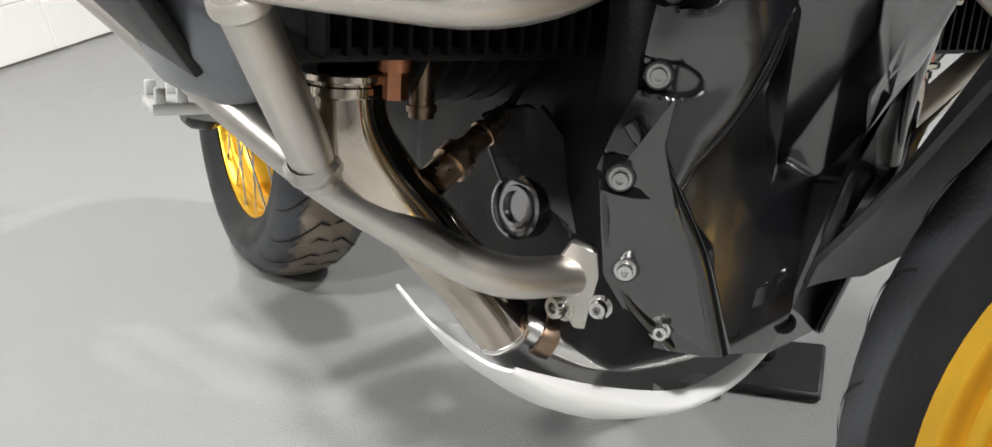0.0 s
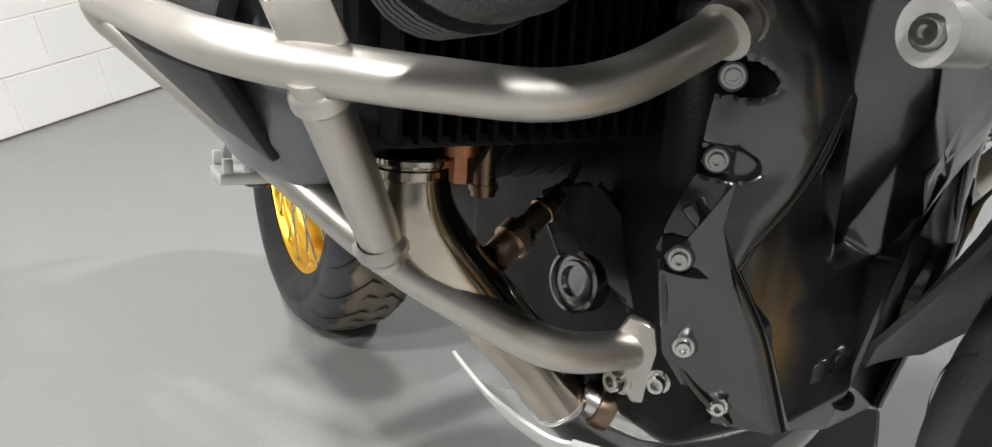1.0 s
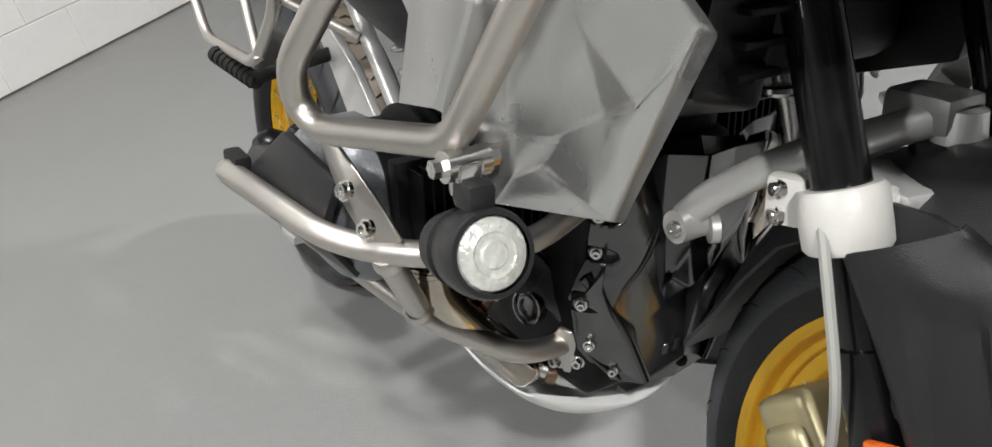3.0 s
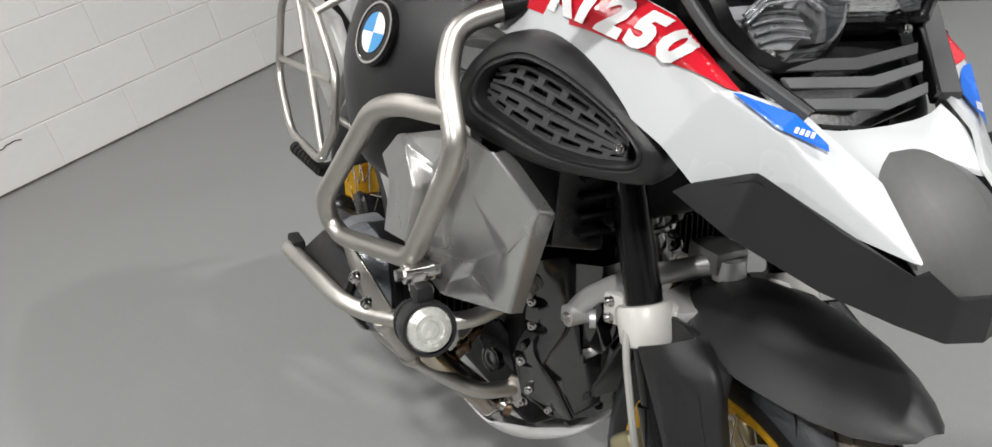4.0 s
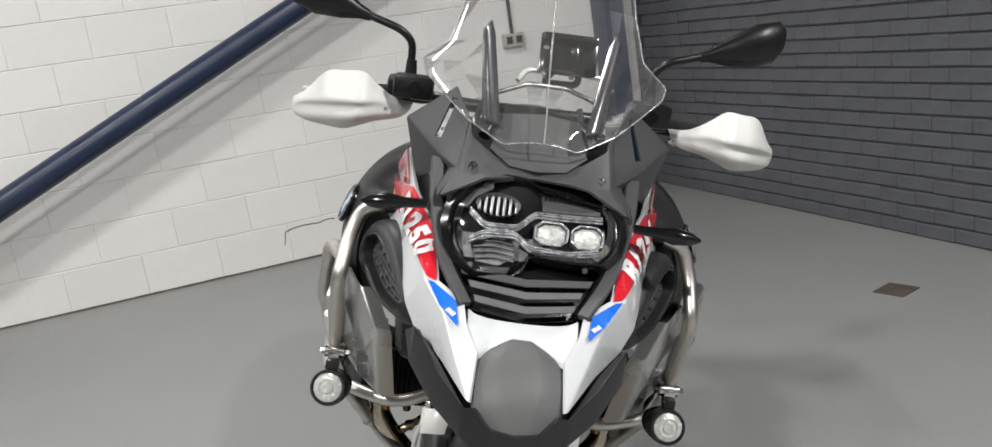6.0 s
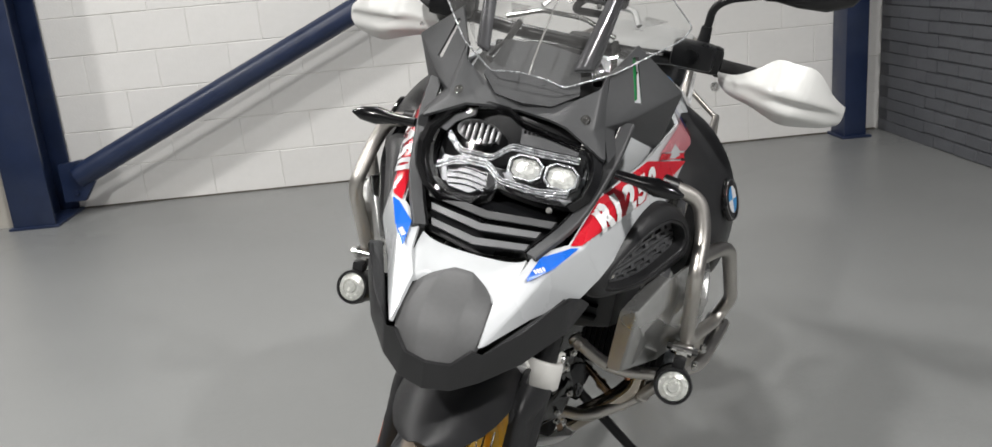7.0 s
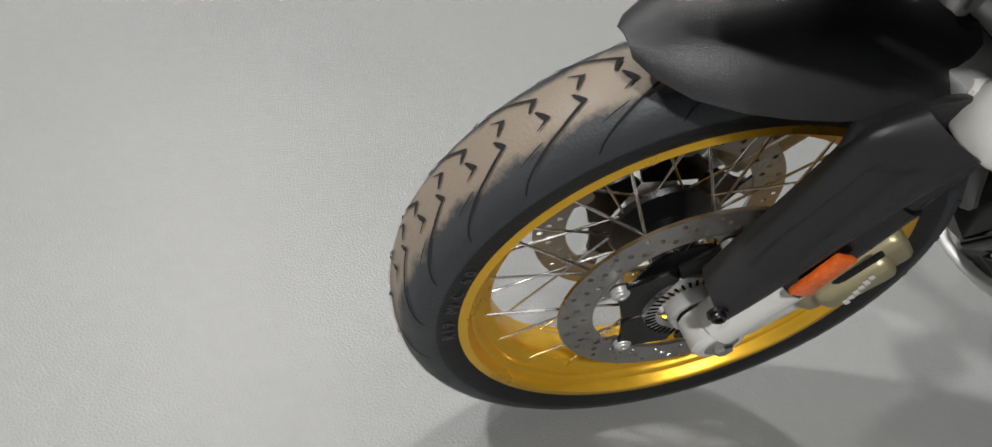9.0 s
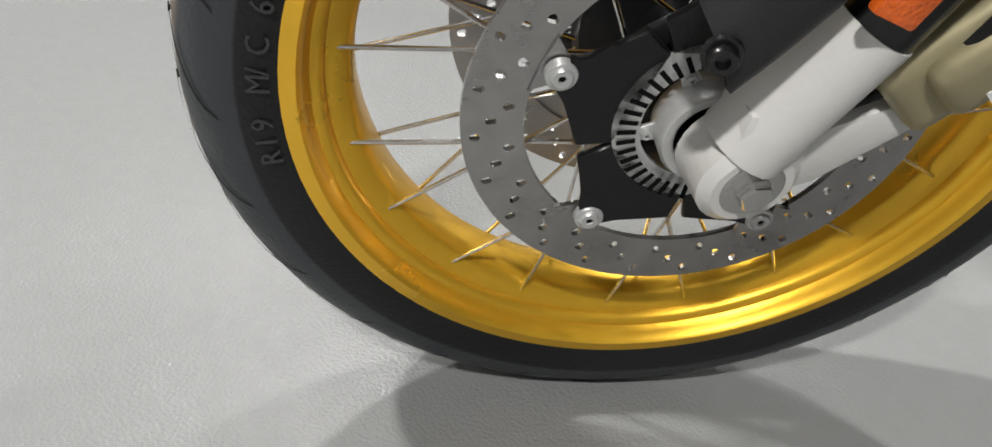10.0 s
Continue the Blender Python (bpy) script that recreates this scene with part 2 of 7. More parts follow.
wall_dark = wall_slab("wall_dark", DARK_U - 0.25, DARK_U - 0.012, WHITE_V, VMAX, 0.0, CEIL, MORTAR, "dark grey painted brick wall")
wall_slab("wall_far", UMAX, UMAX + 0.2, WHITE_V, VMAX, 0.0, CEIL, FAR_PAINT, "unseen plain grey wall, toned for reflections")
wall_slab("wall_front", DARK_U - 0.25, UMAX + 0.2, VMAX, VMAX + 0.2, 0.0, CEIL, FAR_PAINT, "unseen plain grey wall, toned for reflections")
ceiling = wall_slab("ceiling", DARK_U - 0.3, UMAX + 0.3, WHITE_V - 0.3, VMAX + 0.3, CEIL, CEIL + 0.15, CEILING, "unseen plain ceiling, kept dark to limit reflections")

# ceiling panel lights
def strip_light(u, v, along_v=True, watts=95):
    e = new("ceiling_light")
    e.matrix_world = ROOM @ pose(u, v, CEIL - 0.002, 0, 0, 90 if along_v else 0)
    tagged(e, "white ceiling panel light with a glowing diffuser", "lamp", "ceiling panel lights")
    bm = bmesh.new()
    box(bm, (0, 0, -0.03), (0.36, 0.30, 0.055), 0.008)
    part("housing", bm, WHITE_ENAMEL, e)
    bm = bmesh.new()
    box(bm, (0, 0, -0.065), (0.32, 0.26, 0.012), 0.004)
    part("diffuser", bm, DIFFUSER, e, "glowing opal diffuser")
    la = bpy.data.lights.new("strip_lamp", "AREA")
    la.shape, la.size, la.size_y, la.energy, la.color = "RECTANGLE", 0.30, 0.24, watts, (1.0, 0.985, 0.965)
    lo = new("strip_lamp", la)
    lo.matrix_world = e.matrix_world @ pose(0, 0, -0.085)


WHITE_ENAMEL = material("white_enamel", (0.78, 0.78, 0.76), 0.35, 0, 0.03)
DIFFUSER = lit("opal_diffuser", (1.0, 0.985, 0.96), 10.0)
for u, v, watts in LAMPS:
    strip_light(u, v, True, watts)


# ---------------------------------------------------------------- the motorcycle, in its own axes: x ahead, y to its left, z up, from the front axle
LEAN = -15.3
bike = new("motorcycle")
bike.matrix_world = pose(0, 0, 0.325, LEAN, 0, 0)
tagged(bike, "white, red and blue touring motorcycle leaning on its side stand", "motorcycle")

RUBBER = material("tyre_rubber", (0.0085, 0.0087, 0.0095), 0.48, 0, 0.25, 14, 0.3, 300, 80, spec=0.33, dirt=(0.022, 0.021, 0.020), dirt_amount=0.15)
GOLD = material("gold_anodised_rim", (0.80, 0.46, 0.036), 0.32, 0.7, 0.07, 10, 0.1, 200)
STEEL = material("brushed_stainless", (0.56, 0.535, 0.50), 0.42, 1.0, 0.08, 6, 0.05, 500, 120)
CHROME = material("bright_steel", (0.66, 0.65, 0.63), 0.2, 1.0, 0.06, 20)
DISC = material("ground_disc_steel", (0.42, 0.41, 0.40), 0.34, 1.0, 0.12, 30, 0.1, 300)
CASTING = material("silver_alloy_paint", (0.56, 0.56, 0.55), 0.38, 0.55, 0.07, 8, 0.2, 220)
BLACK = material("black_satin_paint", (0.0045, 0.0047, 0.0054), 0.34, 0, 0.2, 10, 0.15, 260, spec=0.4)
BLACK_GLOSS = material("black_gloss_plastic", (0.0045, 0.0045, 0.005), 0.2, 0, 0.15, 10)
PLASTIC = material("grained_dark_plastic", (0.018, 0.018, 0.019), 0.40, 0, 0.12, 12, 0.22, 900, 150, spec=0.36)
WHITE = material("white_gloss_paint", (0.57, 0.585, 0.595), 0.22, 0, 0.03, 6, coat=0.6)


def dusty_tyre():
    """Black rubber with a pale dusty band along the crown, ragged towards the shoulders."""
    m = RUBBER.copy()
    m.name = "dusty_tyre_rubber"
    nt = m.node_tree
    b = nt.nodes["Principled BSDF"]
    tc = nt.nodes.new("ShaderNodeTexCoord")
    side = nt.nodes.new("ShaderNodeAttribute")
    side.attribute_name = "across"
    tall = nt.nodes.new("ShaderNodeAttribute")
    tall.attribute_name = "height"
    off = nt.nodes.new("ShaderNodeMath")
    off.operation = "ABSOLUTE"
    nt.links.new(side.outputs["Fac"], off.inputs[0])
    noise = nt.nodes.new("ShaderNodeTexNoise")
    noise.inputs["Scale"].default_value, noise.inputs["Detail"].default_value = 38, 7
    noise.inputs["Roughness"].default_value = 0.65
    nt.links.new(tc.outputs["Object"], noise.inputs["Vector"])
    add = nt.nodes.new("ShaderNodeMath")
    add.operation = "MULTIPLY_ADD"
    nt.links.new(noise.outputs["Fac"], add.inputs[0])
    add.inputs[1].default_value = 0.60
    nt.links.new(off.outputs[0], add.inputs[2])
    cut = nt.nodes.new("ShaderNodeMapRange")
    cut.inputs["From Min"].default_value, cut.inputs["From Max"].default_value = 0.76, 0.94
    cut.inputs["To Min"].default_value, cut.inputs["To Max"].default_value = 0.9, 0.0
    nt.links.new(add.outputs[0], cut.inputs["Value"])
    mix = nt.nodes.new("ShaderNodeMix")
    mix.data_type = "RGBA"
    nt.links.new(cut.outputs[0], mix.inputs["Factor"])
    old = b.inputs["Base Color"].links[0].from_socket
    nt.links.new(old, mix.inputs["A"])
    mix.inputs["B"].default_value = (0.21, 0.17, 0.13, 1)
    worn = nt.nodes.new("ShaderNodeMapRange")
    worn.inputs["From Min"].default_value, worn.inputs["From Max"].default_value = 0.40, 0.43
    nt.links.new(tall.outputs["Fac"], worn.inputs["Value"])
    scuff = nt.nodes.new("ShaderNodeMix")
    scuff.data_type = "RGBA"
    nt.links.new(worn.outputs[0], scuff.inputs["Factor"])
    nt.links.new(old, scuff.inputs["A"])
    scuff.inputs["B"].default_value = (0.036, 0.038, 0.042, 1)
    nt.links.new(scuff.outputs["Result"], mix.inputs["A"])
    nt.links.new(mix.outputs["Result"], b.inputs["Base Color"])
    return m


TYRE = dusty_tyre()


def wheel_frame(x, z):
    """The axis of a wheel along y, its z to the bike's left."""
    return Matrix.Translation((x, 0, z)) @ Matrix.Rotation(radians(-90), 4, "X")


def tyre_profile(R, half, rim_r, n=9, bead=(0.92, 0.82, 0.74)):
    """Half section of a tyre from the left bead over the crown to the right bead, as (radius, height)."""
    pts = []
    crown = R
    for i in range(-n, n + 1):
        s = i / n
        h = half * math.sin(s * math.pi / 2 * 0.98)
        drop = (1 - math.cos(s * math.pi / 2)) ** 1.25 * (R - rim_r) * 0.58
        pts.append((crown - drop, h))
    side = [(rim_r + (R - rim_r) * 0.26, half * 0.985), (rim_r + (R - rim_r) * 0.12, half * bead[0]), (rim_r + 0.003, half * bead[1]), (rim_r - 0.006, half * bead[2])]
    return [(r, -h) for r, h in side[::-1]] + pts + side


def tyre_radius(R, half, rim_r, h):
    s = math.asin(max(-1, min(1, h / half))) / (math.pi / 2 * 0.98)
    return R - (1 - math.cos(s * math.pi / 2)) ** 1.25 * (R - rim_r) * 0.58


def tyre(parent, m, R, half, rim_r, grooves=26, bead=(0.92, 0.82, 0.74)):
    bm = bmesh.new()
    lathe(bm, tyre_profile(R, half, rim_r, 9, bead), 96, m)
    t = part("tyre", bm, TYRE, parent, "worn dusty road tyre", 60)
    inv = m.inverted()
    across = t.data.attributes.new("across", "FLOAT", "POINT")
    height = t.data.attributes.new("height", "FLOAT", "POINT")
    for k, v in enumerate(t.data.vertices):
        q = inv @ v.co
        across.data[k].value = q.z / half
        height.data[k].value = (math.hypot(q.x, q.y) - rim_r) / (R - rim_r)
    # the tread grooves, dark strips laid along the crown in place of shaded cuts
    for i in range(grooves):
        for sgn in (1, -1):
            a0 = 2 * math.pi * (i + (0.5 if sgn < 0 else 0)) / grooves
            for path in (((0.0, -0.014), (0.24, -0.040), (0.36, 0.000)), ((0.05, 0.128), (0.26, 0.104), (0.50, 0.180), (0.76, 0.285), (0.97, 0.380)), ((0.56, -0.004), (0.70, 0.082))):
                line = []
                for k in range(len(path) - 1):
                    for q in range(5):
                        s = q / 4
                        h = (path[k][0] * (1 - s) + path[k + 1][0] * s) * half * sgn
                        a = a0 + path[k][1] * (1 - s) + path[k + 1][1] * s
                        line.append((h, a))
                bm = bmesh.new()
                prev = None
                for idx, (h, a) in enumerate(line):
                    w = 0.0100 * min(1, 0.4 + idx / 4, 0.3 + (len(line) - 1 - idx) / 6)
                    r = tyre_radius(R, half, rim_r, h) + 0.0017
                    vs = [bm.verts.new(m @ Vector((r * math.cos(a + e * w), r * math.sin(a + e * w), h))) for e in (-1.0, 1.0)]
                    if prev:
                        bm.faces.new((prev[0], prev[1], vs[1], vs[0]))
                    prev = vs
                part("tread_groove", bm, BLACK_RUBBER, t)
    return t


BLACK_RUBBER = material("groove_rubber", (0.005, 0.005, 0.005), 0.9, 0, 0.2, 20)


def rim(parent, m, rr, half, well, mat):
    """A deep spoked rim: raised flange, ledge with the nipples, and the dropped well."""
    bm = bmesh.new()
    prof = [(rr + 0.004, half), (rr + 0.006, half - 0.004), (rr + 0.004, half - 0.008), (rr - 0.004, half - 0.010), (rr - 0.010, half - 0.018), (rr - 0.016, half - 0.020),
            (well, half - 0.034), (well - 0.004, half * 0.2), (well - 0.004, -half * 0.2), (well, -half + 0.034), (rr - 0.016, -half + 0.020),
            (rr - 0.010, -half + 0.018), (rr - 0.004, -half + 0.010), (rr + 0.004, -half + 0.008), (rr + 0.006, -half + 0.004), (rr + 0.004, -half), (rr - 0.002, -half)]
    lip = [(rr - 0.002, half + 0.0005), (rr - 0.007, half + 0.0015), (rr - 0.0105, half - 0.002), (rr - 0.011, half - 0.007), (rr - 0.0145, half - 0.0125), (rr - 0.0195, half - 0.013),
           (rr - 0.0225, half - 0.0165), (rr - 0.0235, half - 0.021), (well - 0.0065, half - 0.0255), (well - 0.0105, half - 0.031), (well - 0.0115, half * 0.1)]
    outer = [(r, -h) for r, h in lip] + lip[::-1]
    lathe(bm, prof + outer, 96, m, closed=True)
    return part("rim", bm, mat, parent, "gold anodised rim", 50)


def spokes(parent, m, r_in, r_out, h_in, h_out, n, mat):
    made = None
    for i in range(n):
        for sgn in (1, -1):
            a = 2 * math.pi * (i + (0.5 if sgn < 0 else 0)) / n
            b = a + (0.42 if i % 2 else -0.42)
            p = Vector((r_in * math.cos(b), r_in * math.sin(b), h_in * sgn))
            q = Vector((r_out * math.cos(a), r_out * math.sin(a), h_out * sgn))
            bm = bmesh.new()
            rod(bm, m @ p, m @ q, 0.0017, n=8)
            d = (q - p).normalized()
            rod(bm, m @ (q - d * 0.008), m @ (q + d * 0.004), 0.0025, n=8)
            part("spoke", bm, mat, parent)


def brake_disc(parent, m, h, r0, r1, label):
    """Friction ring, drilled through; one hole in each of its sectors."""
    bm = bmesh.new()
    n, t, hole = 72, 0.0022, 0.0037
    for i in range(n):
        a0, a1 = 2 * math.pi * i / n, 2 * math.pi * (i + 1) / n
        am, rm = (a0 + a1) / 2, r0 + (r1 - r0) * (0.26, 0.52, 0.78)[i % 3]
        edge = [(r0, a0), (r0 + (r1 - r0) / 3, a0), (r0 + (r1 - r0) * 2 / 3, a0), (r1, a0), (r1, am), (r1, a1),
                (r0 + (r1 - r0) * 2 / 3, a1), (r0 + (r1 - r0) / 3, a1), (r0, a1), (r0, am)]
        c = Vector((rm * math.cos(am), rm * math.sin(am), 0))
        ring = [Vector((r * math.cos(a), r * math.sin(a), 0)) for r, a in edge]
        lip = [c + (p - c).normalized() * hole for p in ring]
        v = {}
        for s in (1, -1):
            up = Vector((0, 0, h + s * t))
            v[s] = [[bm.verts.new(m @ (p + up)) for p in loop] for loop in (ring, lip)]
        k = len(ring)
        for j in range(k):
            q = (j + 1) % k
            bm.faces.new((v[1][0][j], v[1][0][q], v[1][1][q], v[1][1][j]))
            bm.faces.new((v[-1][0][q], v[-1][0][j], v[-1][1][j], v[-1][1][q]))
            bm.faces.new((v[1][1][j], v[1][1][q], v[-1][1][q], v[-1][1][j]))
            if j in (3, 4, 8, 9):
                bm.faces.new((v[1][0][q], v[1][0][j], v[-1][0][j], v[-1][0][q]))
    bmesh.ops.remove_doubles(bm, verts=bm.verts, dist=0.0001)
    bmesh.ops.recalc_face_normals(bm, faces=bm.faces)
    return part("brake_disc", bm, DISC, parent, label, 30)


# near-black stand-in for the shade inside holes, slots and pockets
HOLE = material("hole_shade", (0.004, 0.004, 0.004), 0.9, spec=0.1)

WHEEL_TURN = Matrix.Rotation(radians(-3.4), 4, Vector((-0.35, 0, 1)))
FW = WHEEL_TURN @ wheel_frame(0, 0)
bm = bmesh.new()
lathe(bm, [(0, 0.062), (0.03, 0.062), (0.034, 0.05), (0.03, 0.045), (0.028, 0.03), (0.03, -0.03), (0.03, -0.045), (0.034, -0.05), (0.03, -0.062), (0, -0.062)], 32, FW)
lathe(bm, [(0.028, 0.052), (0.066, 0.046), (0.070, 0.042), (0.066, 0.036), (0.03, 0.028)], 32, FW)
lathe(bm, [(0.028, -0.052), (0.066, -0.046), (0.070, -0.042), (0.066, -0.036), (0.03, -0.028)], 32, FW)
front_wheel = part("front_wheel", bm, BLACK, bike, "black front wheel hub")
front_tyre = tyre(front_wheel, FW, 0.330, 0.053, 0.262, 25, (0.95, 0.915, 0.86))
rim(front_wheel, FW, 0.262, 0.0485, 0.232, GOLD)
spokes(front_wheel, FW, 0.066, 0.247, 0.040, 0.022, 20, CHROME)
for sg in (1, -1):
    brake_disc(front_wheel, FW, sg * 0.058, 0.116, 0.156, "drilled steel brake disc")

# raised size marking on the sidewall of the front tyre
SIDE_TEXT = material("sidewall_lettering", (0.03, 0.03, 0.032), 0.4)


def sidewall_text(text, start, step, host):
    for k, ch in enumerate(text):
        if ch == " ":
            continue
        cu = bpy.data.curves.new("letter", "FONT")
        cu.body, cu.size, cu.resolution_u, cu.extrude = ch, 0.020, 2, 0.0006
        src = bpy.data.objects.new("letter", cu)
        me = bpy.data.meshes.new_from_object(src)
        bpy.data.objects.remove(src)
        bm = bmesh.new()
        bm.from_mesh(me)
        a0 = radians(start + k * step)
        for v in bm.verts:
            a = a0 + v.co.x / 0.285
            r = 0.270 + v.co.y
            v.co = FW @ Vector((r * math.cos(a), -r * math.sin(a), 0.0527 - 0.14 * max(0.0, r - 0.285) + v.co.z))
        part("letter", bm, SIDE_TEXT, host)


sidewall_text("R19 M/C 60", -15.0, 2.9, front_tyre)

RX, RZ = -1.560, -0.012
RW = Matrix.Translation((0, 0.03, 0)) @ wheel_frame(RX, RZ)
bm = bmesh.new()
lathe(bm, [(0, 0.08), (0.055, 0.08), (0.06, 0.07), (0.05, 0.05), (0.05, -0.05), (0.06, -0.07), (0.055, -0.08), (0, -0.08)], 32, RW)
rear_wheel = part("rear_wheel", bm, BLACK, bike, "black rear wheel hub")
tyre(rear_wheel, RW, 0.320, 0.082, 0.220, 24)
rim(rear_wheel, RW, 0.222, 0.056, 0.190, GOLD)
spokes(rear_wheel, RW, 0.085, 0.209, 0.06, 0.050, 20, CHROME)


from mathutils.bvhtree import BVHTree

GREY_PLASTIC = material("charcoal_plastic", (0.054, 0.055, 0.057), 0.46, 0, 0.10, 12, 0.14, 900, 150, spec=0.4)
LIGHT_SATIN = material("pale_satin_plastic", (0.62, 0.62, 0.60), 0.35, 0, 0.04, 6)
RED = material("red_gloss_decal", (0.55, 0.012, 0.025), 0.25, 0, 0.05, 6, coat=0.5)
PINK = material("faded_red_decal", (0.62, 0.22, 0.25), 0.25, 0, 0.12, 9, coat=0.5)
BLUE = material("blue_gloss_decal", (0.012, 0.13, 0.60), 0.25, 0, 0.05, 6, coat=0.5)
NAVY_DECAL = material("dark_blue_decal", (0.02, 0.04, 0.30), 0.25, 0, 0.05, 6, coat=0.5)
HEAD = material("silver_head_cover", (0.50, 0.50, 0.49), 0.30, 0.75, 0.06, 7, 0.15, 400)
MAGNESIUM = material("dark_engine_paint", (0.007, 0.0074, 0.0085), 0.2, 0.0, 0.2, 9, 0.02, 240, rough_vary=0.05, spec=1.0, coat=0.6)
# black casting taken darker, with the shade of the engine's depths in its colour
DEEP = material("shaded_black_casting", (0.0025, 0.0026, 0.0029), 0.5, 0, 0.3, 14, 0.2, 260, spec=0.22)
PIPE = material("heat_tinted_steel", (0.48, 0.43, 0.36), 0.085, 1.0, 0.35, 14, 0, 100, 40, dirt=(0.26, 0.20, 0.24), dirt_amount=0.7)
BRASS = material("browned_sensor_steel", (0.24, 0.17, 0.12), 0.32, 1.0, 0.25, 40)
COPPER = material("copper_nut", (0.45, 0.20, 0.11), 0.35, 1.0, 0.2, 60)
ALLOY = material("bare_belly_alloy", (0.62, 0.62, 0.61), 0.36, 0.6, 0.08, 8, 0.15, 300, dirt=(0.4, 0.39, 0.37), dirt_amount=0.3)
WHITE_CLAMP = material("pale_clamp_paint", (0.62, 0.61, 0.58), 0.42, 0, 0.06, 12, 0.2, 200)
CALIPER = material("gold_grey_caliper", (0.33, 0.29, 0.17), 0.38, 0.4, 0.15, 20)
ORANGE = material("orange_reflector", (0.75, 0.13, 0.015), 0.22, 0, 0.2, 60, 0.5, 400)
LENS_GLASS = clear("clear_lens", (0.96, 0.96, 0.97), 0.03)
SCREEN = clear("clear_screen", (0.95, 0.96, 0.96), 0.02, 1.55, 0.045)
SCREEN_STREAK = clear("streak_reflection", (0.9, 0.9, 0.88), 0.25, 2.6, 0.25)
MIRROR_CHROME = material("reflector_chrome", (0.38, 0.38, 0.38), 0.34, 0.25, 0.1, 30)
FACET = material("faceted_lens", (0.66, 0.67, 0.63), 0.22, 0.25, 0.25, 90, 0.7, 160, 200)
BOWL = material("bowl_and_sheen_grey", (0.21, 0.213, 0.22), 0.34, 0.45, 0.25, 30)
GUIDE = material("clear_light_guide", (0.34, 0.35, 0.36), 0.26, 0.5, 0.25, 80, 0.7, 220, 120)
SEAT = material("black_seat_vinyl", (0.022, 0.022, 0.024), 0.6, 0, 0.15, 20, 0.6, 400)
SEAT_BLUE = material("blue_seat_cloth", (0.06, 0.13, 0.24), 0.75, 0, 0.12, 30, 0.6, 400)
DISPLAY = material("dark_display", (0.008, 0.008, 0.009), 0.12)
GREEN = material("green_sticker", (0.02, 0.30, 0.08), 0.3)
BADGE_WHITE = material("badge_white", (0.8, 0.8, 0.8), 0.2, coat=0.5)
BADGE_BLUE = material("badge_blue", (0.05, 0.28, 0.60), 0.2, coat=0.5)


def sides(name, build, mat, parent=None, label="", smooth=40):
    """One part on the right, and its mirror image on the left. Returns both."""
    made = []
    for k in (0, 1):
        bm = bmesh.new()
        build(bm)
        if k:
            mirror_y(bm)
        host = parent[k] if isinstance(parent, (list, tuple)) else (parent or bike)
        made.append(part(name, bm, mat, host, label, smooth))
    return made


def bolt(bm, p, d, r=0.0075, h=0.006):
    """A socket bolt head with its washer, pointing along d."""
    m = Matrix.Translation(p) @ axis_frame(d).to_4x4()
    lathe(bm, [(0, h * 0.45), (r * 0.45, h * 0.45), (r * 0.5, h), (r * 0.9, h), (r, h * 0.75), (r, h * 0.2), (r * 1.35, h * 0.2), (r * 1.35, -0.003), (0, -0.003)], 14, m)


def bolts(name, places, parent, mat=None, r=0.0075, h=0.006, label=""):
    for p, d in places:
        bm = bmesh.new()
        bolt(bm, p, d, r, h)
        part(name, bm, mat or CHROME, parent, label)


# ---------------------------------------------------------------- forks and front fender
def fork_x(z):
    return -0.35 * z


def stanchion(bm):
    rod(bm, (fork_x(0.10), -0.107, 0.10), (fork_x(0.86), -0.110, 0.86), 0.0225, n=24)
    rod(bm, (fork_x(0.106), -0.107, 0.106), (fork_x(0.24), -0.108, 0.24), 0.0262, n=24)


def slider(bm):
    rod(bm, (fork_x(0.015) + 0.004, -0.102, 0.015), (fork_x(0.108), -0.107, 0.108), 0.028, 0.0275, n=24)


legs = sides("fork_leg", stanchion, BLACK_GLOSS, label="black glossy fork tube")
sides("slider", slider, WHITE_CLAMP, legs, "pale grey lower fork leg")


GUARD_ROWS = [((0.068, 0.118), (0.040, 0.074)), ((0.060, 0.152), (0.018, 0.105)), ((0.045, 0.205), (-0.008, 0.150)), ((0.029, 0.268), (-0.034, 0.206)), ((0.014, 0.325), (-0.066, 0.262)), ((-0.030, 0.352), (-0.100, 0.315))]


def guard_scoop(p):
    """A shallow scoop moulded into the plate's upper half."""
    mid = 0.018 - 0.30 * (p.z - 0.18)
    k = min(1.0, max(0.0, (0.026 - abs(p.x - mid)) / 0.007)) * min(1.0, max(0.0, (p.z - 0.155) / 0.02)) * min(1.0, max(0.0, (0.315 - p.z) / 0.02))
    return Vector((p.x, p.y + 0.009 * k, p.z))


def fork_guard(bm):
    """The dark plastic plate that wraps the front of the lower leg."""
    rows = []
    for (fx, fz), (bx, bz) in GUARD_ROWS:
        mx, mz = (fx + bx) / 2, (fz + bz) / 2
        rows.append([(fx - 0.005, -0.093, fz), (fx, -0.110, fz), (fx * 0.75 + bx * 0.25, -0.128, fz * 0.75 + bz * 0.25), (mx, -0.136, mz), (fx * 0.2 + bx * 0.8, -0.138, fz * 0.2 + bz * 0.8), (bx, -0.132, bz), (bx - 0.006, -0.112, bz)])
    surface(bm, rows, 6, 8, guard_scoop, 0.004)


guards = sides("fork_guard", fork_guard, PLASTIC, legs, "black plastic fork guard")


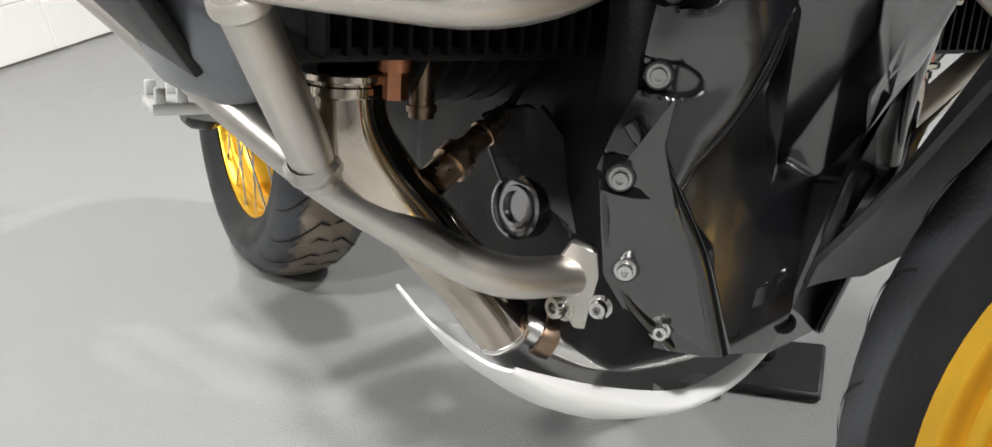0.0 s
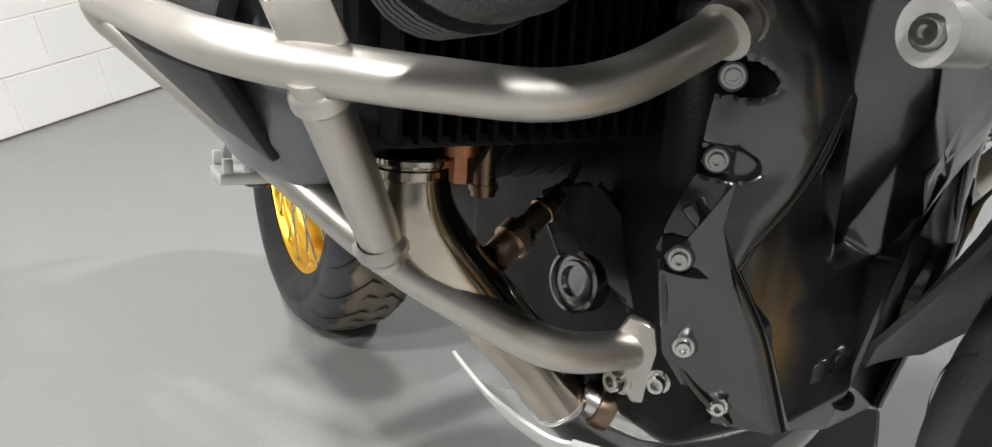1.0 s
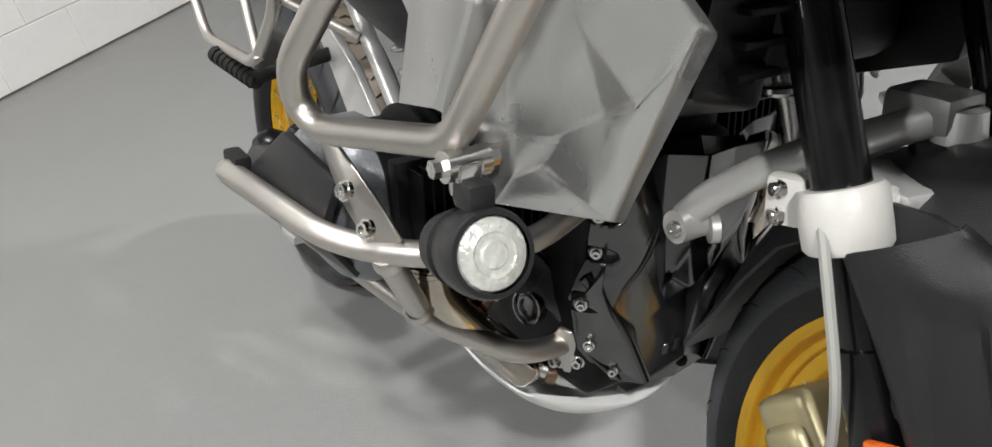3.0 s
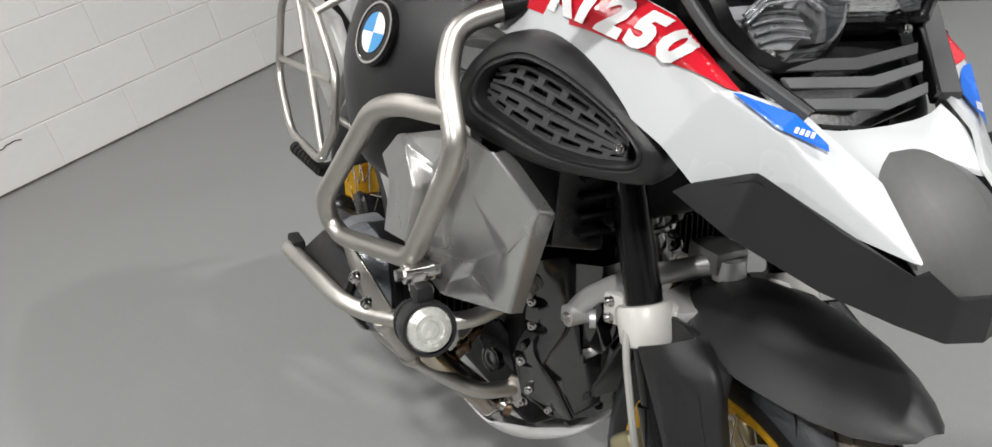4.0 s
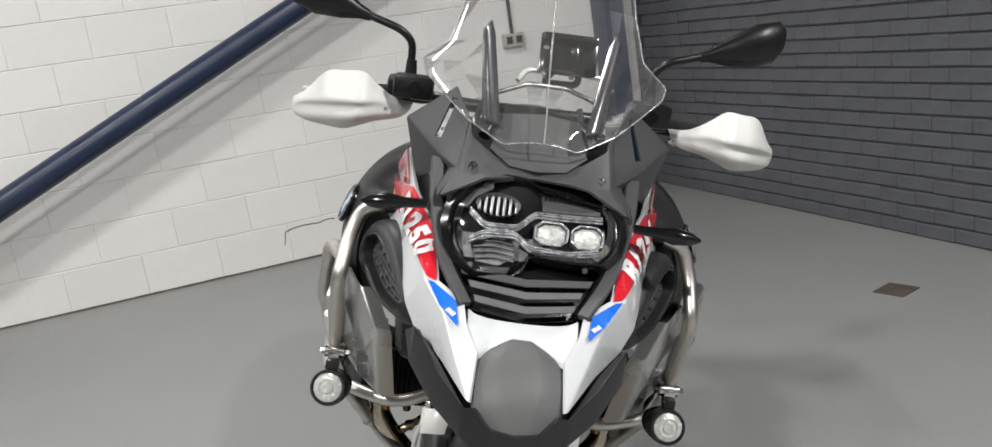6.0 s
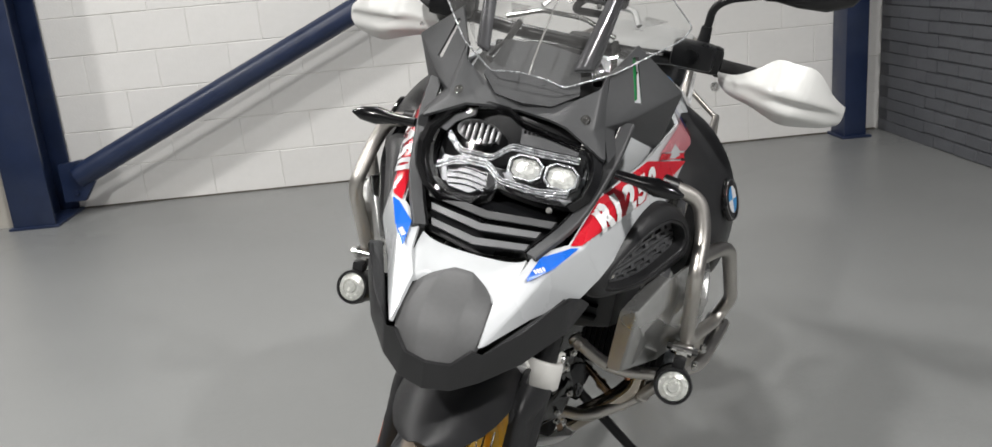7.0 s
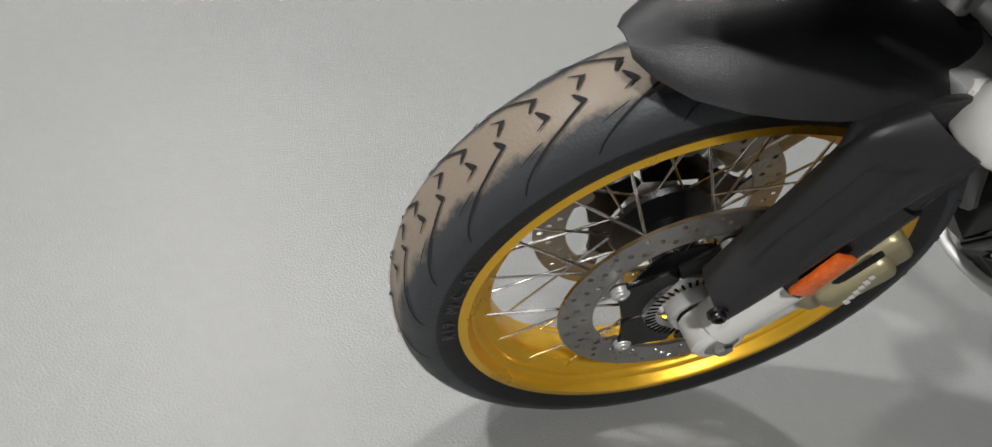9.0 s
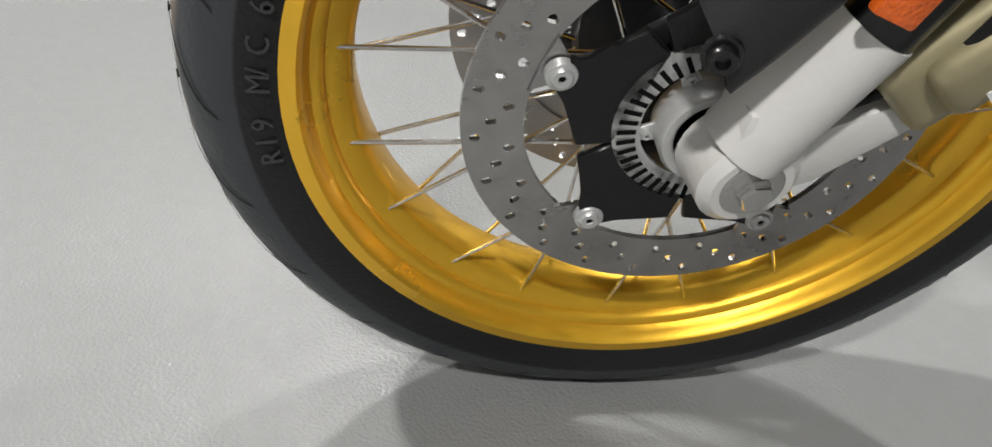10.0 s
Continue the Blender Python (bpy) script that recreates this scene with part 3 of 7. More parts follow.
def axle_foot(bm):
    m = FW @ Matrix.Translation((0, 0, -0.100))
    lathe(bm, [(0, -0.024), (0.026, -0.024), (0.033, -0.018), (0.034, 0.016), (0.026, 0.022), (0, 0.022)], 24, m)
    box(bm, (fork_x(0.03) + 0.002, -0.103, 0.028), (0.05, 0.042, 0.05), 0.012)
    slab(bm, [(-0.005, -0.112, -0.02), (-0.012, -0.112, 0.03), (-0.10, -0.100, 0.060), (-0.115, -0.100, 0.045), (-0.05, -0.108, -0.004)], 0.016, 0.005)


sides("axle_foot", axle_foot, WHITE_CLAMP, legs, "cast silver axle clamp")


def axle_nut(bm):
    m = FW @ Matrix.Translation((0, 0, -0.121))
    lathe(bm, [(0, -0.012), (0.010, -0.012), (0.0115, -0.009), (0.0115, -0.004), (0.017, -0.004), (0.017, 0.0), (0, 0.0)], 6, m)
    lathe(bm, [(0.0, -0.0035), (0.0205, -0.0035), (0.0215, -0.001), (0.0215, 0.002), (0, 0.002)], 28, m)


sides("axle_nut", axle_nut, CHROME, legs, "bright axle nut")
sides("guard_bolt", lambda bm: bolt(bm, (0.056, -0.137, 0.100), (0.3, -1, 0), 0.008), BLACK_GLOSS, legs)


def reflector(bm):
    m = Matrix.Translation((-0.030, -0.139, 0.158)) @ Matrix.Rotation(radians(-19), 4, "Y")
    box(bm, (0, 0, 0), (0.029, 0.008, 0.064), 0.003, m)


sides("reflector", reflector, ORANGE, legs, "orange side reflector")


def clamp(bm):
    c = Vector((fork_x(0.335), -0.110, 0.335))
    m = Matrix.Translation(c) @ axis_frame((-0.35, 0, 1)).to_4x4()
    lathe(bm, [(0.0215, -0.026), (0.031, -0.026), (0.034, -0.022), (0.034, 0.018), (0.031, 0.022), (0.0215, 0.022)], 28, m, closed=True)
    box(bm, c + Vector((-0.042, -0.014, 0.002)), (0.030, 0.018, 0.040), 0.005, Matrix.Rotation(radians(20), 4, "Z"))
    box(bm, c + Vector((0.005, 0.045, 0.004)), (0.045, 0.05, 0.030), 0.008)


clamps = sides("fork_clamp", clamp, WHITE_CLAMP, label="pale grey fork clamp")
for sg, host in ((-1, clamps[0]), (1, clamps[1])):
    bolts("clamp_bolt", [((fork_x(0.335) - 0.044, sg * 0.133, 0.335 + dz), (-0.3, sg, 0)) for dz in (-0.010, 0.012)], host, r=0.006)
bm = bmesh.new()
slab(bm, [(-0.085, -0.085, 0.345), (-0.060, -0.03, 0.352), (-0.055, 0, 0.353), (-0.060, 0.03, 0.352), (-0.085, 0.085, 0.345), (-0.14, 0.085, 0.345), (-0.15, 0.03, 0.35), (-0.15, -0.03, 0.35), (-0.14, -0.085, 0.345)], 0.016, 0.005)
rod(bm, (-0.105, 0, 0.35), (-0.105, 0, 0.40), 0.024, 0.018, 20)
bridge = part("fork_bridge", bm, ALLOY, bike, "bare alloy fork bridge")
bm = bmesh.new()
rod(bm, (-0.11, 0, 0.362), (-0.11, 0, 0.374), 0.030, n=24)
part("ball_joint_seal", bm, BLACK_RUBBER, bridge, "rubber ball joint seal")


def a_arm(bm):
    tube(bm, [(-0.115, -0.012, 0.392), (-0.20, -0.080, 0.350), (-0.262, -0.104, 0.302), (-0.284, -0.108, 0.276)], 0.012, 16, 0.06, squash=1.2)


arms = sides("suspension_arm", a_arm, CASTING, label="cast alloy suspension arm")
sides("arm_bush", lambda bm: rod(bm, (-0.279, -0.126, 0.272), (-0.279, -0.092, 0.272), 0.0155, n=24), CASTING, arms)
sides("arm_bolt", lambda bm: bolt(bm, (-0.277, -0.127, 0.271), (0.3, -1, 0.1), 0.0062), CHROME, arms, "bright pivot bolt")
sides("bush_washer", lambda bm: rod(bm, (-0.262, -0.100, 0.270), (-0.258, -0.093, 0.270), 0.0135, n=20), CASTING, arms)
sides("arm_joint", lambda bm: box(bm, (-0.13, 0.0, 0.395), (0.06, 0.05, 0.032), 0.009), CASTING, arms)
# spring in front of the engine
bm = bmesh.new()
coil = [(-0.255 + 0.030 * math.cos(a) - 0.10 * h, 0.030 * math.sin(a), 0.36 + 0.26 * h) for k in range(8 * 16 + 1) for a, h in [(2 * math.pi * k / 16, k / 128)]]
tube(bm, coil, 0.0055, 8, 0)
rod(bm, (-0.25, 0, 0.33), (-0.36, 0, 0.65), 0.017, n=16)
part("front_spring", bm, CHROME, bike, "bright coil spring")


def fender_mesh():
    """The mudguard over the front tyre: a saddle with a long tongue behind."""
    bm = bmesh.new()
    stations = [(168.5, 0.026, 0.002, 0.366), (164, 0.046, 0.004, 0.354), (158, 0.060, 0.012, 0.345), (150, 0.064, 0.020, 0.343), (140, 0.064, 0.028, 0.354), (128, 0.070, 0.038, 0.372), (116, 0.080, 0.050, 0.384), (104, 0.088, 0.056, 0.386), (92, 0.092, 0.058, 0.386), (83, 0.091, 0.056, 0.386), (76, 0.085, 0.050, 0.386), (70, 0.074, 0.042, 0.386), (64.5, 0.056, 0.030, 0.386), (61, 0.034, 0.016, 0.386), (59.5, 0.016, 0.006, 0.386)]
    rings = []
    n = 11
    for deg, w, drop, R in stations:
        a = radians(deg)
        ring = []
        for i in range(n):
            s = -1 + 2 * i / (n - 1)
            lift = drop * abs(s) ** 2.4
            r = R - lift
            ring.append(bm.verts.new((r * math.cos(a), s * w, r * math.sin(a))))
        rings.append(ring)
    for a, b in zip(rings, rings[1:]):
        for i in range(n - 1):
            bm.faces.new((a[i], a[i + 1], b[i + 1], b[i]))
    bmesh.ops.subdivide_edges(bm, edges=bm.edges[:], cuts=1, use_grid_fill=True, smooth=0.6)
    bmesh.ops.solidify(bm, geom=bm.faces[:], thickness=0.004)
    return bm


fender = part("front_fender", fender_mesh(), PLASTIC, bike, "dark grey plastic front mudguard", 60)


def fender_stay(bm):
    slab(bm, [(-0.120, -0.084, 0.345), (-0.06, -0.092, 0.350), (0.02, -0.094, 0.330), (0.020, -0.104, 0.265), (-0.010, -0.122, 0.190), (-0.045, -0.118, 0.200), (-0.100, -0.100, 0.28)], 0.012, 0.005)


sides("fender_stay", fender_stay, PLASTIC, fender, "black mudguard stay")


# brake parts
def caliper(bm):
    m = Matrix.Translation((-0.115, -0.096, 0.105)) @ Matrix.Rotation(radians(-38), 4, "Y")
    box(bm, (0, 0, 0), (0.062, 0.050, 0.13), 0.014, m, 3)
    box(bm, (0, 0, 0), (0.046, 0.074, 0.085), 0.014, m, 3)


calipers = sides("brake_caliper", caliper, CALIPER, label="gold-grey brake caliper with a worn white mark")
for sg, host in ((-1, calipers[0]), (1, calipers[1])):
    for q in range(6):
        bm = bmesh.new()
        m = Matrix.Translation((-0.115, sg * 0.1332, 0.105)) @ Matrix.Rotation(radians(-38), 4, "Y")
        box(bm, (0, 0, -0.024 + q * 0.0095), (0.009 if q % 2 else 0.012, 0.0006, 0.006), 0.0, m)
        part("mark_bar", bm, BADGE_WHITE, host)


def tone_ring():
    bm = bmesh.new()
    lathe(bm, [(0.044, 0.0), (0.062, 0.0), (0.062, 0.003), (0.044, 0.003)], 64, FW @ Matrix.Translation((0, 0, 0.066)), closed=True)
    return bm


sensor = part("sensor_ring", tone_ring(), ALLOY, front_wheel, "slotted speed sensor ring")
bm = bmesh.new()
for i in range(44):
    a = 2 * math.pi * i / 44
    m = FW @ Matrix.Rotation(a, 4, "Z") @ Matrix.Translation((0.054, 0, 0.0746))
    box(bm, (0, 0, 0), (0.012, 0.0032, 0.0006), 0, m)
tagged(part("slot", bm, HOLE, front_wheel, "row of dark slots"), kind="stuff")
bm = bmesh.new()
lathe(bm, [(0.0265, 0.060), (0.0265, 0.084), (0.029, 0.086), (0.0335, 0.086), (0.0355, 0.083), (0.0355, 0.060)], 40, FW)
part("bearing_ring", bm, ALLOY, front_wheel, "pale bearing ring", 50)
for i in range(5):
    m = FW @ Matrix.Rotation(2 * math.pi * i / 5 + 0.3, 4, "Z")
    bm = bmesh.new()
    slab(bm, [m @ Vector(p) for p in ((0.034, -0.007, 0.067), (0.046, -0.005, 0.067), (0.046, 0.005, 0.067), (0.034, 0.007, 0.067))], 0.003, 0.0005, 1)
    part("ring_arm", bm, ALLOY, sensor)
    bm = bmesh.new()
    bolt(bm, m @ Vector((0.040, 0, 0.069)), FW.to_3x3() @ Vector((0, 0, 1)), 0.0032, 0.0035)
    part("ring_screw", bm, CASTING, sensor)
for sg in (1, -1):
    for i in range(5):
        a = 2 * math.pi * i / 5 - radians(14.5)
        bm = bmesh.new()
        m = FW @ Matrix.Rotation(a, 4, "Z")
        z = sg * 0.066
        pts = [m @ Vector(p) for p in ((0.050, -0.036, z), (0.050, 0.036, z), (0.072, 0.046, z), (0.084, 0.030, z), (0.094, 0.016, z), (0.104, 0.010, z), (0.111, 0.006, z), (0.111, -0.006, z), (0.104, -0.010, z), (0.094, -0.016, z), (0.084, -0.030, z), (0.072, -0.046, z))]
        slab(bm, pts, 0.006, 0.0015, 1)
        carrier = part("disc_carrier", bm, BLACK, front_wheel)
        bm = bmesh.new()
        z2 = sg * 0.0605
        slab(bm, [m @ Vector(p) for p in ((0.098, -0.006, z2), (0.097, 0.0, z2), (0.098, 0.006, z2), (0.107, 0.012, z2), (0.1165, 0.022, z2), (0.1175, 0.0, z2), (0.1165, -0.022, z2), (0.107, -0.012, z2))], 0.004, 0.0008, 1)
        part("disc_lug", bm, DISC, front_wheel, "steel disc lug")
        seat = m @ Matrix.Translation((0.105, 0, z)) @ Matrix.Rotation(0 if sg > 0 else math.pi, 4, "X")
        bm = bmesh.new()
        lathe(bm, [(0, 0.0055), (0.0022, 0.0055), (0.0028, 0.0072), (0.0060, 0.0072), (0.0070, 0.0062), (0.0072, 0.0048), (0.0094, 0.0046), (0.0102, 0.0036), (0.0102, -0.002), (0, -0.002)], 24, seat)
        bolt_head = part("disc_bolt", bm, CASTING, front_wheel, "stepped disc bolt")
        bm = bmesh.new()
        lathe(bm, [(0, 0.0058), (0.0024, 0.0058), (0.0024, 0.0050), (0, 0.0050)], 6, seat)
        part("bolt_recess", bm, HOLE, bolt_head)


def brake_hose(bm):
    tube(bm, [(-0.14, -0.118, 0.36), (-0.10, -0.150, 0.32), (-0.075, -0.150, 0.22), (-0.085, -0.132, 0.15), (-0.11, -0.115, 0.12)], 0.0045, 8, 0.05)


bm = bmesh.new()
brake_hose(bm)
part("brake_hose", bm, material("grey_hose", (0.35, 0.35, 0.33), 0.5), bike, "grey brake hose")
bm = bmesh.new()
tube(bm, [(0.015, 0.10, 0.02), (-0.04, 0.10, 0.035), (-0.09, 0.12, 0.09), (-0.10, 0.13, 0.17)], 0.0035, 8, 0.04)
part("sensor_cable", bm, BLACK_RUBBER, bike, "thin black sensor cable")

# ---------------------------------------------------------------- nose, wings, headlight
WING = {
    "a": (0.212, -0.068, 0.524), "b": (0.152, -0.064, 0.580), "c": (0.124, -0.083, 0.605), "d": (0.078, -0.092, 0.630),
    "e": (0.043, -0.134, 0.646), "f": (0.118, -0.116, 0.548), "p": (0.150, -0.096, 0.566), "g": (0.022, -0.165, 0.556),
    "h": (0.043, -0.158, 0.649), "q": (0.088, -0.124, 0.616), "i": (-0.013, -0.172, 0.676), "j": (-0.040, -0.150, 0.705),
    "k": (-0.150, -0.200, 0.752), "l": (-0.118, -0.206, 0.706), "m": (-0.105, -0.212, 0.640), "n": (-0.225, -0.246, 0.672),
    "o": (-0.275, -0.242, 0.727), "r": (-0.345, -0.268, 0.712), "s": (-0.402, -0.262, 0.722), "t": (-0.250, -0.226, 0.800), "u": (-0.000, -0.186, 0.590),
    "v": (-0.190, -0.215, 0.742), "w": (-0.395, -0.170, 0.830),
}
WING_FACES = ["a b p", "b c q p", "a p f", "c d q", "d e h q", "p q f", "q h g f", "h u g", "e j i h", "h i u", "i l m u", "j k l i", "k v l", "l v n m", "v o n", "o r n", "o s r", "k t v", "t s o v", "t w s"]


def wing(bm):
    shell(bm, WING, WING_FACES, bevel=0.004)
    bmesh.ops.solidify(bm, geom=bm.faces[:], thickness=0.006)


wings = sides("side_panel", wing, WHITE, label="white side panel with red and blue decals")


def refine(bm, size):
    """Cut long edges until none is longer than size."""
    for _ in range(6):
        es = [e for e in bm.edges if e.calc_length() > size]
        if not es:
            break
        bmesh.ops.subdivide_edges(bm, edges=es, cuts=1)
        bmesh.ops.triangulate(bm, faces=[f for f in bm.faces if len(f.verts) > 3])


def skin_tree(ob):
    return BVHTree.FromPolygons([v.co for v in ob.data.vertices], [p.vertices[:] for p in ob.data.polygons])


def drape(bm, tree, out, lift):
    """Lay a thin sheet onto the outer skin below it; what hangs over the edge is cut off."""
    lost = []
    for v in bm.verts:
        hit = tree.ray_cast(v.co + out * 0.05, -out, 0.11)
        if hit[0]:
            v.co = hit[0] + out * lift
        else:
            lost.append(v)
    bmesh.ops.delete(bm, geom=lost, context="VERTS")


def decal(name, outline, mat, label, lift=0.0012):
    """One decal on each side panel, cut to an outline."""
    for k, sg in ((0, -1), (1, 1)):
        ps = [Vector((p[0], -sg * p[1], p[2])) for p in outline]
        nrm = Vector((0.62, sg * 0.50, 0.60)).normalized()
        bm = bmesh.new()
        bm.faces.new([bm.verts.new(p) for p in ps])
        bmesh.ops.triangulate(bm, faces=bm.faces[:])
        refine(bm, 0.0045)
        drape(bm, skin_tree(wings[k]), nrm, lift)
        part(name, bm, mat, wings[k], label, 0)


decal("blue_decal", [(0.050, -0.150, 0.647), (0.050, -0.138, 0.643), (0.080, -0.102, 0.628), (0.114, -0.0935, 0.606), (0.119, -0.0965, 0.602), (0.084, -0.126, 0.619)], BLUE, "blue decal stripe", 0.0056)
decal("red_decal", [(0.046, -0.136, 0.645), (-0.036, -0.151, 0.702), (-0.145, -0.199, 0.748), (-0.190, -0.214, 0.741), (-0.215, -0.233, 0.700), (-0.115, -0.208, 0.685), (-0.012, -0.173, 0.664), (0.043, -0.152, 0.650)], RED, "red decal stripe", 0.0036)
decal("red_decal", [(-0.185, -0.214, 0.742), (-0.305, -0.249, 0.724), (-0.212, -0.234, 0.702)], RED, "red decal point", 0.0036)
decal("faded_decal", [(-0.190, -0.214, 0.756), (-0.340, -0.252, 0.738), (-0.340, -0.225, 0.772), (-0.320, -0.215, 0.792), (-0.255, -0.226, 0.797)], PINK, "faded red decal", 0.0042)
decal("red_decal", [(-0.185, -0.214, 0.744), (-0.300, -0.247, 0.730), (-0.382, -0.262, 0.725), (-0.362, -0.254, 0.738), (-0.300, -0.244, 0.740), (-0.190, -0.214, 0.754)], RED, "red decal band", 0.0050)
decal("red_decal", [(-0.382, -0.262, 0.725), (-0.378, -0.226, 0.766), (-0.355, -0.228, 0.764), (-0.362, -0.254, 0.738)], RED, "red decal band", 0.0050)
decal("upper_decal", [(-0.378, -0.226, 0.766), (-0.365, -0.198, 0.802), (-0.335, -0.204, 0.802), (-0.355, -0.228, 0.764)], NAVY_DECAL, "dark blue decal", 0.0050)


def letters(text, size, origin, along, up, mat, parent, label=""):
    """Lettering laid onto the skin of a panel: origin, direction of writing, direction of the letters' height."""
    cu = bpy.data.curves.new("letter", "FONT")
    cu.body, cu.size = text, size
    cu.resolution_u = 3
    cu.offset = 0.0030
    src = bpy.data.objects.new("letter", cu)
    me = bpy.data.meshes.new_from_object(src)
    bpy.data.objects.remove(src)
    bm = bmesh.new()
    bm.from_mesh(me)
    bmesh.ops.scale(bm, vec=(1.12, 1, 1), verts=bm.verts)
    bmesh.ops.triangulate(bm, faces=bm.faces[:])
    refine(bm, 0.004)
    a = Vector(along).normalized()
    u = Vector(up)
    u = (u - a * u.dot(a)).normalized()
    out = a.cross(u).normalized()
    for v in bm.verts:
        v.co = Vector(origin) + a * (v.co.x + 0.22 * v.co.y) + u * v.co.y
    drape(bm, skin_tree(parent), out, 0.0062)
    return part("letter", bm, mat, parent, label, 0)


# model number on both flanks: five figures each
def number_decal(k):
    sg = -1 if k == 0 else 1
    lo, hi = Vector((0.002, sg * 0.170, 0.655)), Vector((-0.166, sg * 0.226, 0.700))
    ups = Vector((0.15, -sg * 0.75, 1.0))
    for q, ch in enumerate("R1250"):
        s = (q + 0.02) / 5
        base = lo.lerp(hi, s) if sg > 0 else hi.lerp(lo, s)
        along = (hi - lo) if sg > 0 else (lo - hi)
        letters(ch, 0.052, base + Vector((0, -sg * 0.004, 0.005)), along, ups, WHITE_TEXT, wings[k], "white model figure")


WHITE_TEXT = material("white_lettering", (0.75, 0.75, 0.75), 0.3)
number_decal(0)
number_decal(1)
for sg, host in ((-1, wings[0]), (1, wings[1])):
    for q in range(4):
        bm = bmesh.new()
        c = Vector((0.106 - q * 0.0036, sg * (0.1035 + q * 0.0030), 0.6110 + q * 0.0008))
        bm.faces.new([bm.verts.new(c + Vector(p)) for p in ((0.0, 0.0, 0.0), (-0.0024, sg * 0.002, 0.0006), (-0.0054, -sg * 0.0035, 0.0044), (-0.003, -sg * 0.0055, 0.0038))])
        drape(bm, skin_tree(host), Vector((0.62, sg * 0.50, 0.60)).normalized(), 0.0068)
        part("mark_bar", bm, BADGE_WHITE, host, "", 0)

# white nose between the side panels, dished in the middle
NOSE = [(0.083, 0.080, 0.619, 0.116, 0.597), (0.076, 0.080, 0.614, 0.134, 0.586), (0.066, 0.082, 0.611, 0.150, 0.576), (0.044, 0.084, 0.608, 0.128, 0.581), (0.0, 0.086, 0.607, 0.118, 0.585)]
bm = bmesh.new()
rows = []
for y, x0, z0, x1, z1 in [(-p[0], *p[1:]) for p in NOSE] + NOSE[-2::-1]:
    a, b = Vector((x0, y, z0)), Vector((x1, y, z1))
    rows.append([a, a.lerp(b, 0.35) + Vector((0.0, 0, 0.0015)), a.lerp(b, 0.7) + Vector((0, 0, 0.002)), b, b + Vector((0.004, 0, -0.008))])
surface(bm, rows, 3, 4, None, 0.004)
part("nose_panel", bm, WHITE, bike, "white nose panel", 60)
BEAK_PLASTIC = material("lighter_charcoal_plastic", (0.088, 0.088, 0.089), 0.48, 0, 0.14, 10, 0.14, 900, 150, spec=0.4)
# charcoal beak: a raised flat middle between sloping flanks, its edges tucked under the white panels
BEAK = [(0.106, 0.024, 0.584, 0.590), (0.126, 0.044, 0.576, 0.591), (0.152, 0.064, 0.566, 0.581), (0.182, 0.068, 0.543, 0.561), (0.206, 0.064, 0.515, 0.534), (0.219, 0.050, 0.494, 0.506), (0.226, 0.034, 0.480, 0.488)]
lines = [smooth_line([(x - 0.008 * s * s, w * s, e + (c - e) * k) for x, w, e, c in BEAK], 4) for s, k in ((-1, 0), (-0.82, 0.45), (-0.60, 0.70), (-0.46, 0.97), (-0.40, 1.0), (0, 1.02), (0.40, 1.0), (0.46, 0.97), (0.60, 0.70), (0.82, 0.45), (1, 0))]
bm = bmesh.new()
grid = [[bm.verts.new(p) for p in ln] for ln in lines]
for a, b in zip(grid, grid[1:]):
    for i in range(len(a) - 1):
        bm.faces.new((a[i], a[i + 1], b[i + 1], b[i]))
bmesh.ops.recalc_face_normals(bm, faces=bm.faces)
bmesh.ops.solidify(bm, geom=bm.faces[:], thickness=0.005)
part("beak_cover", bm, BEAK_PLASTIC, bike, "charcoal plastic beak cover", 28)
TRIM = {"a": (0.206, -0.078, 0.520), "f": (0.118, -0.122, 0.550), "g": (0.030, -0.168, 0.562), "T": (0.104, -0.160, 0.592), "S": (0.168, -0.118, 0.548), "k": (0.012, -0.180, 0.548),
        "l": (0.078, -0.166, 0.522), "m": (0.150, -0.122, 0.488), "n": (0.200, -0.076, 0.466), "p": (0.224, -0.036, 0.494), "q": (0.220, -0.040, 0.450), "r": (0.212, -0.060, 0.518),
        "z": (0.232, 0.0, 0.492), "Z": (0.228, 0.0, 0.446), "i": (0.06, -0.09, 0.52), "j": (0.14, -0.06, 0.475), "J": (0.16, 0.0, 0.460), "I": (0.08, 0, 0.51)}


def trim(bm):
    shell(bm, TRIM, ["g T f", "T S a f", "g k l T", "T l m S", "S m n a", "a n r", "r n q p", "p q Z z", "n m j", "m l i j", "q n j J Z", "i j J I"], bevel=0.004)
    bmesh.ops.solidify(bm, geom=bm.faces[:], thickness=0.006)


sides("beak_trim", trim, PLASTIC, label="black plastic beak edge")

# headlight: dark bowl, clear lens, chrome reflectors, two projector units
HLM = Matrix.Translation((-0.012, 0, 0.735)) @ Matrix.Rotation(radians(62), 4, "Y")   # z looks ahead and up, x down, y left
HL_OUT = [(-0.018, -0.128), (-0.050, -0.106), (-0.070, -0.075), (-0.076, -0.045), (-0.073, -0.015), (-0.058, 0.012), (-0.050, 0.060), (-0.042, 0.124), (-0.020, 0.136), (0.003, 0.138), (0.030, 0.132), (0.050, 0.114), (0.054, 0.060), (0.050, 0.004), (0.068, -0.010), (0.082, -0.030), (0.083, -0.078), (0.066, -0.106), (0.040, -0.124), (0.010, -0.131)]


def outline_ring(pts, scale, h):
    return [HLM @ Vector((x * scale, y * scale, h)) for x, y in pts]


bm = bmesh.new()
rings = [[bm.verts.new(p) for p in outline_ring(HL_OUT, s, h)] for s, h in ((1.10, -0.06), (1.10, 0.004), (1.02, 0.012), (0.97, 0.004), (0.90, -0.045))]
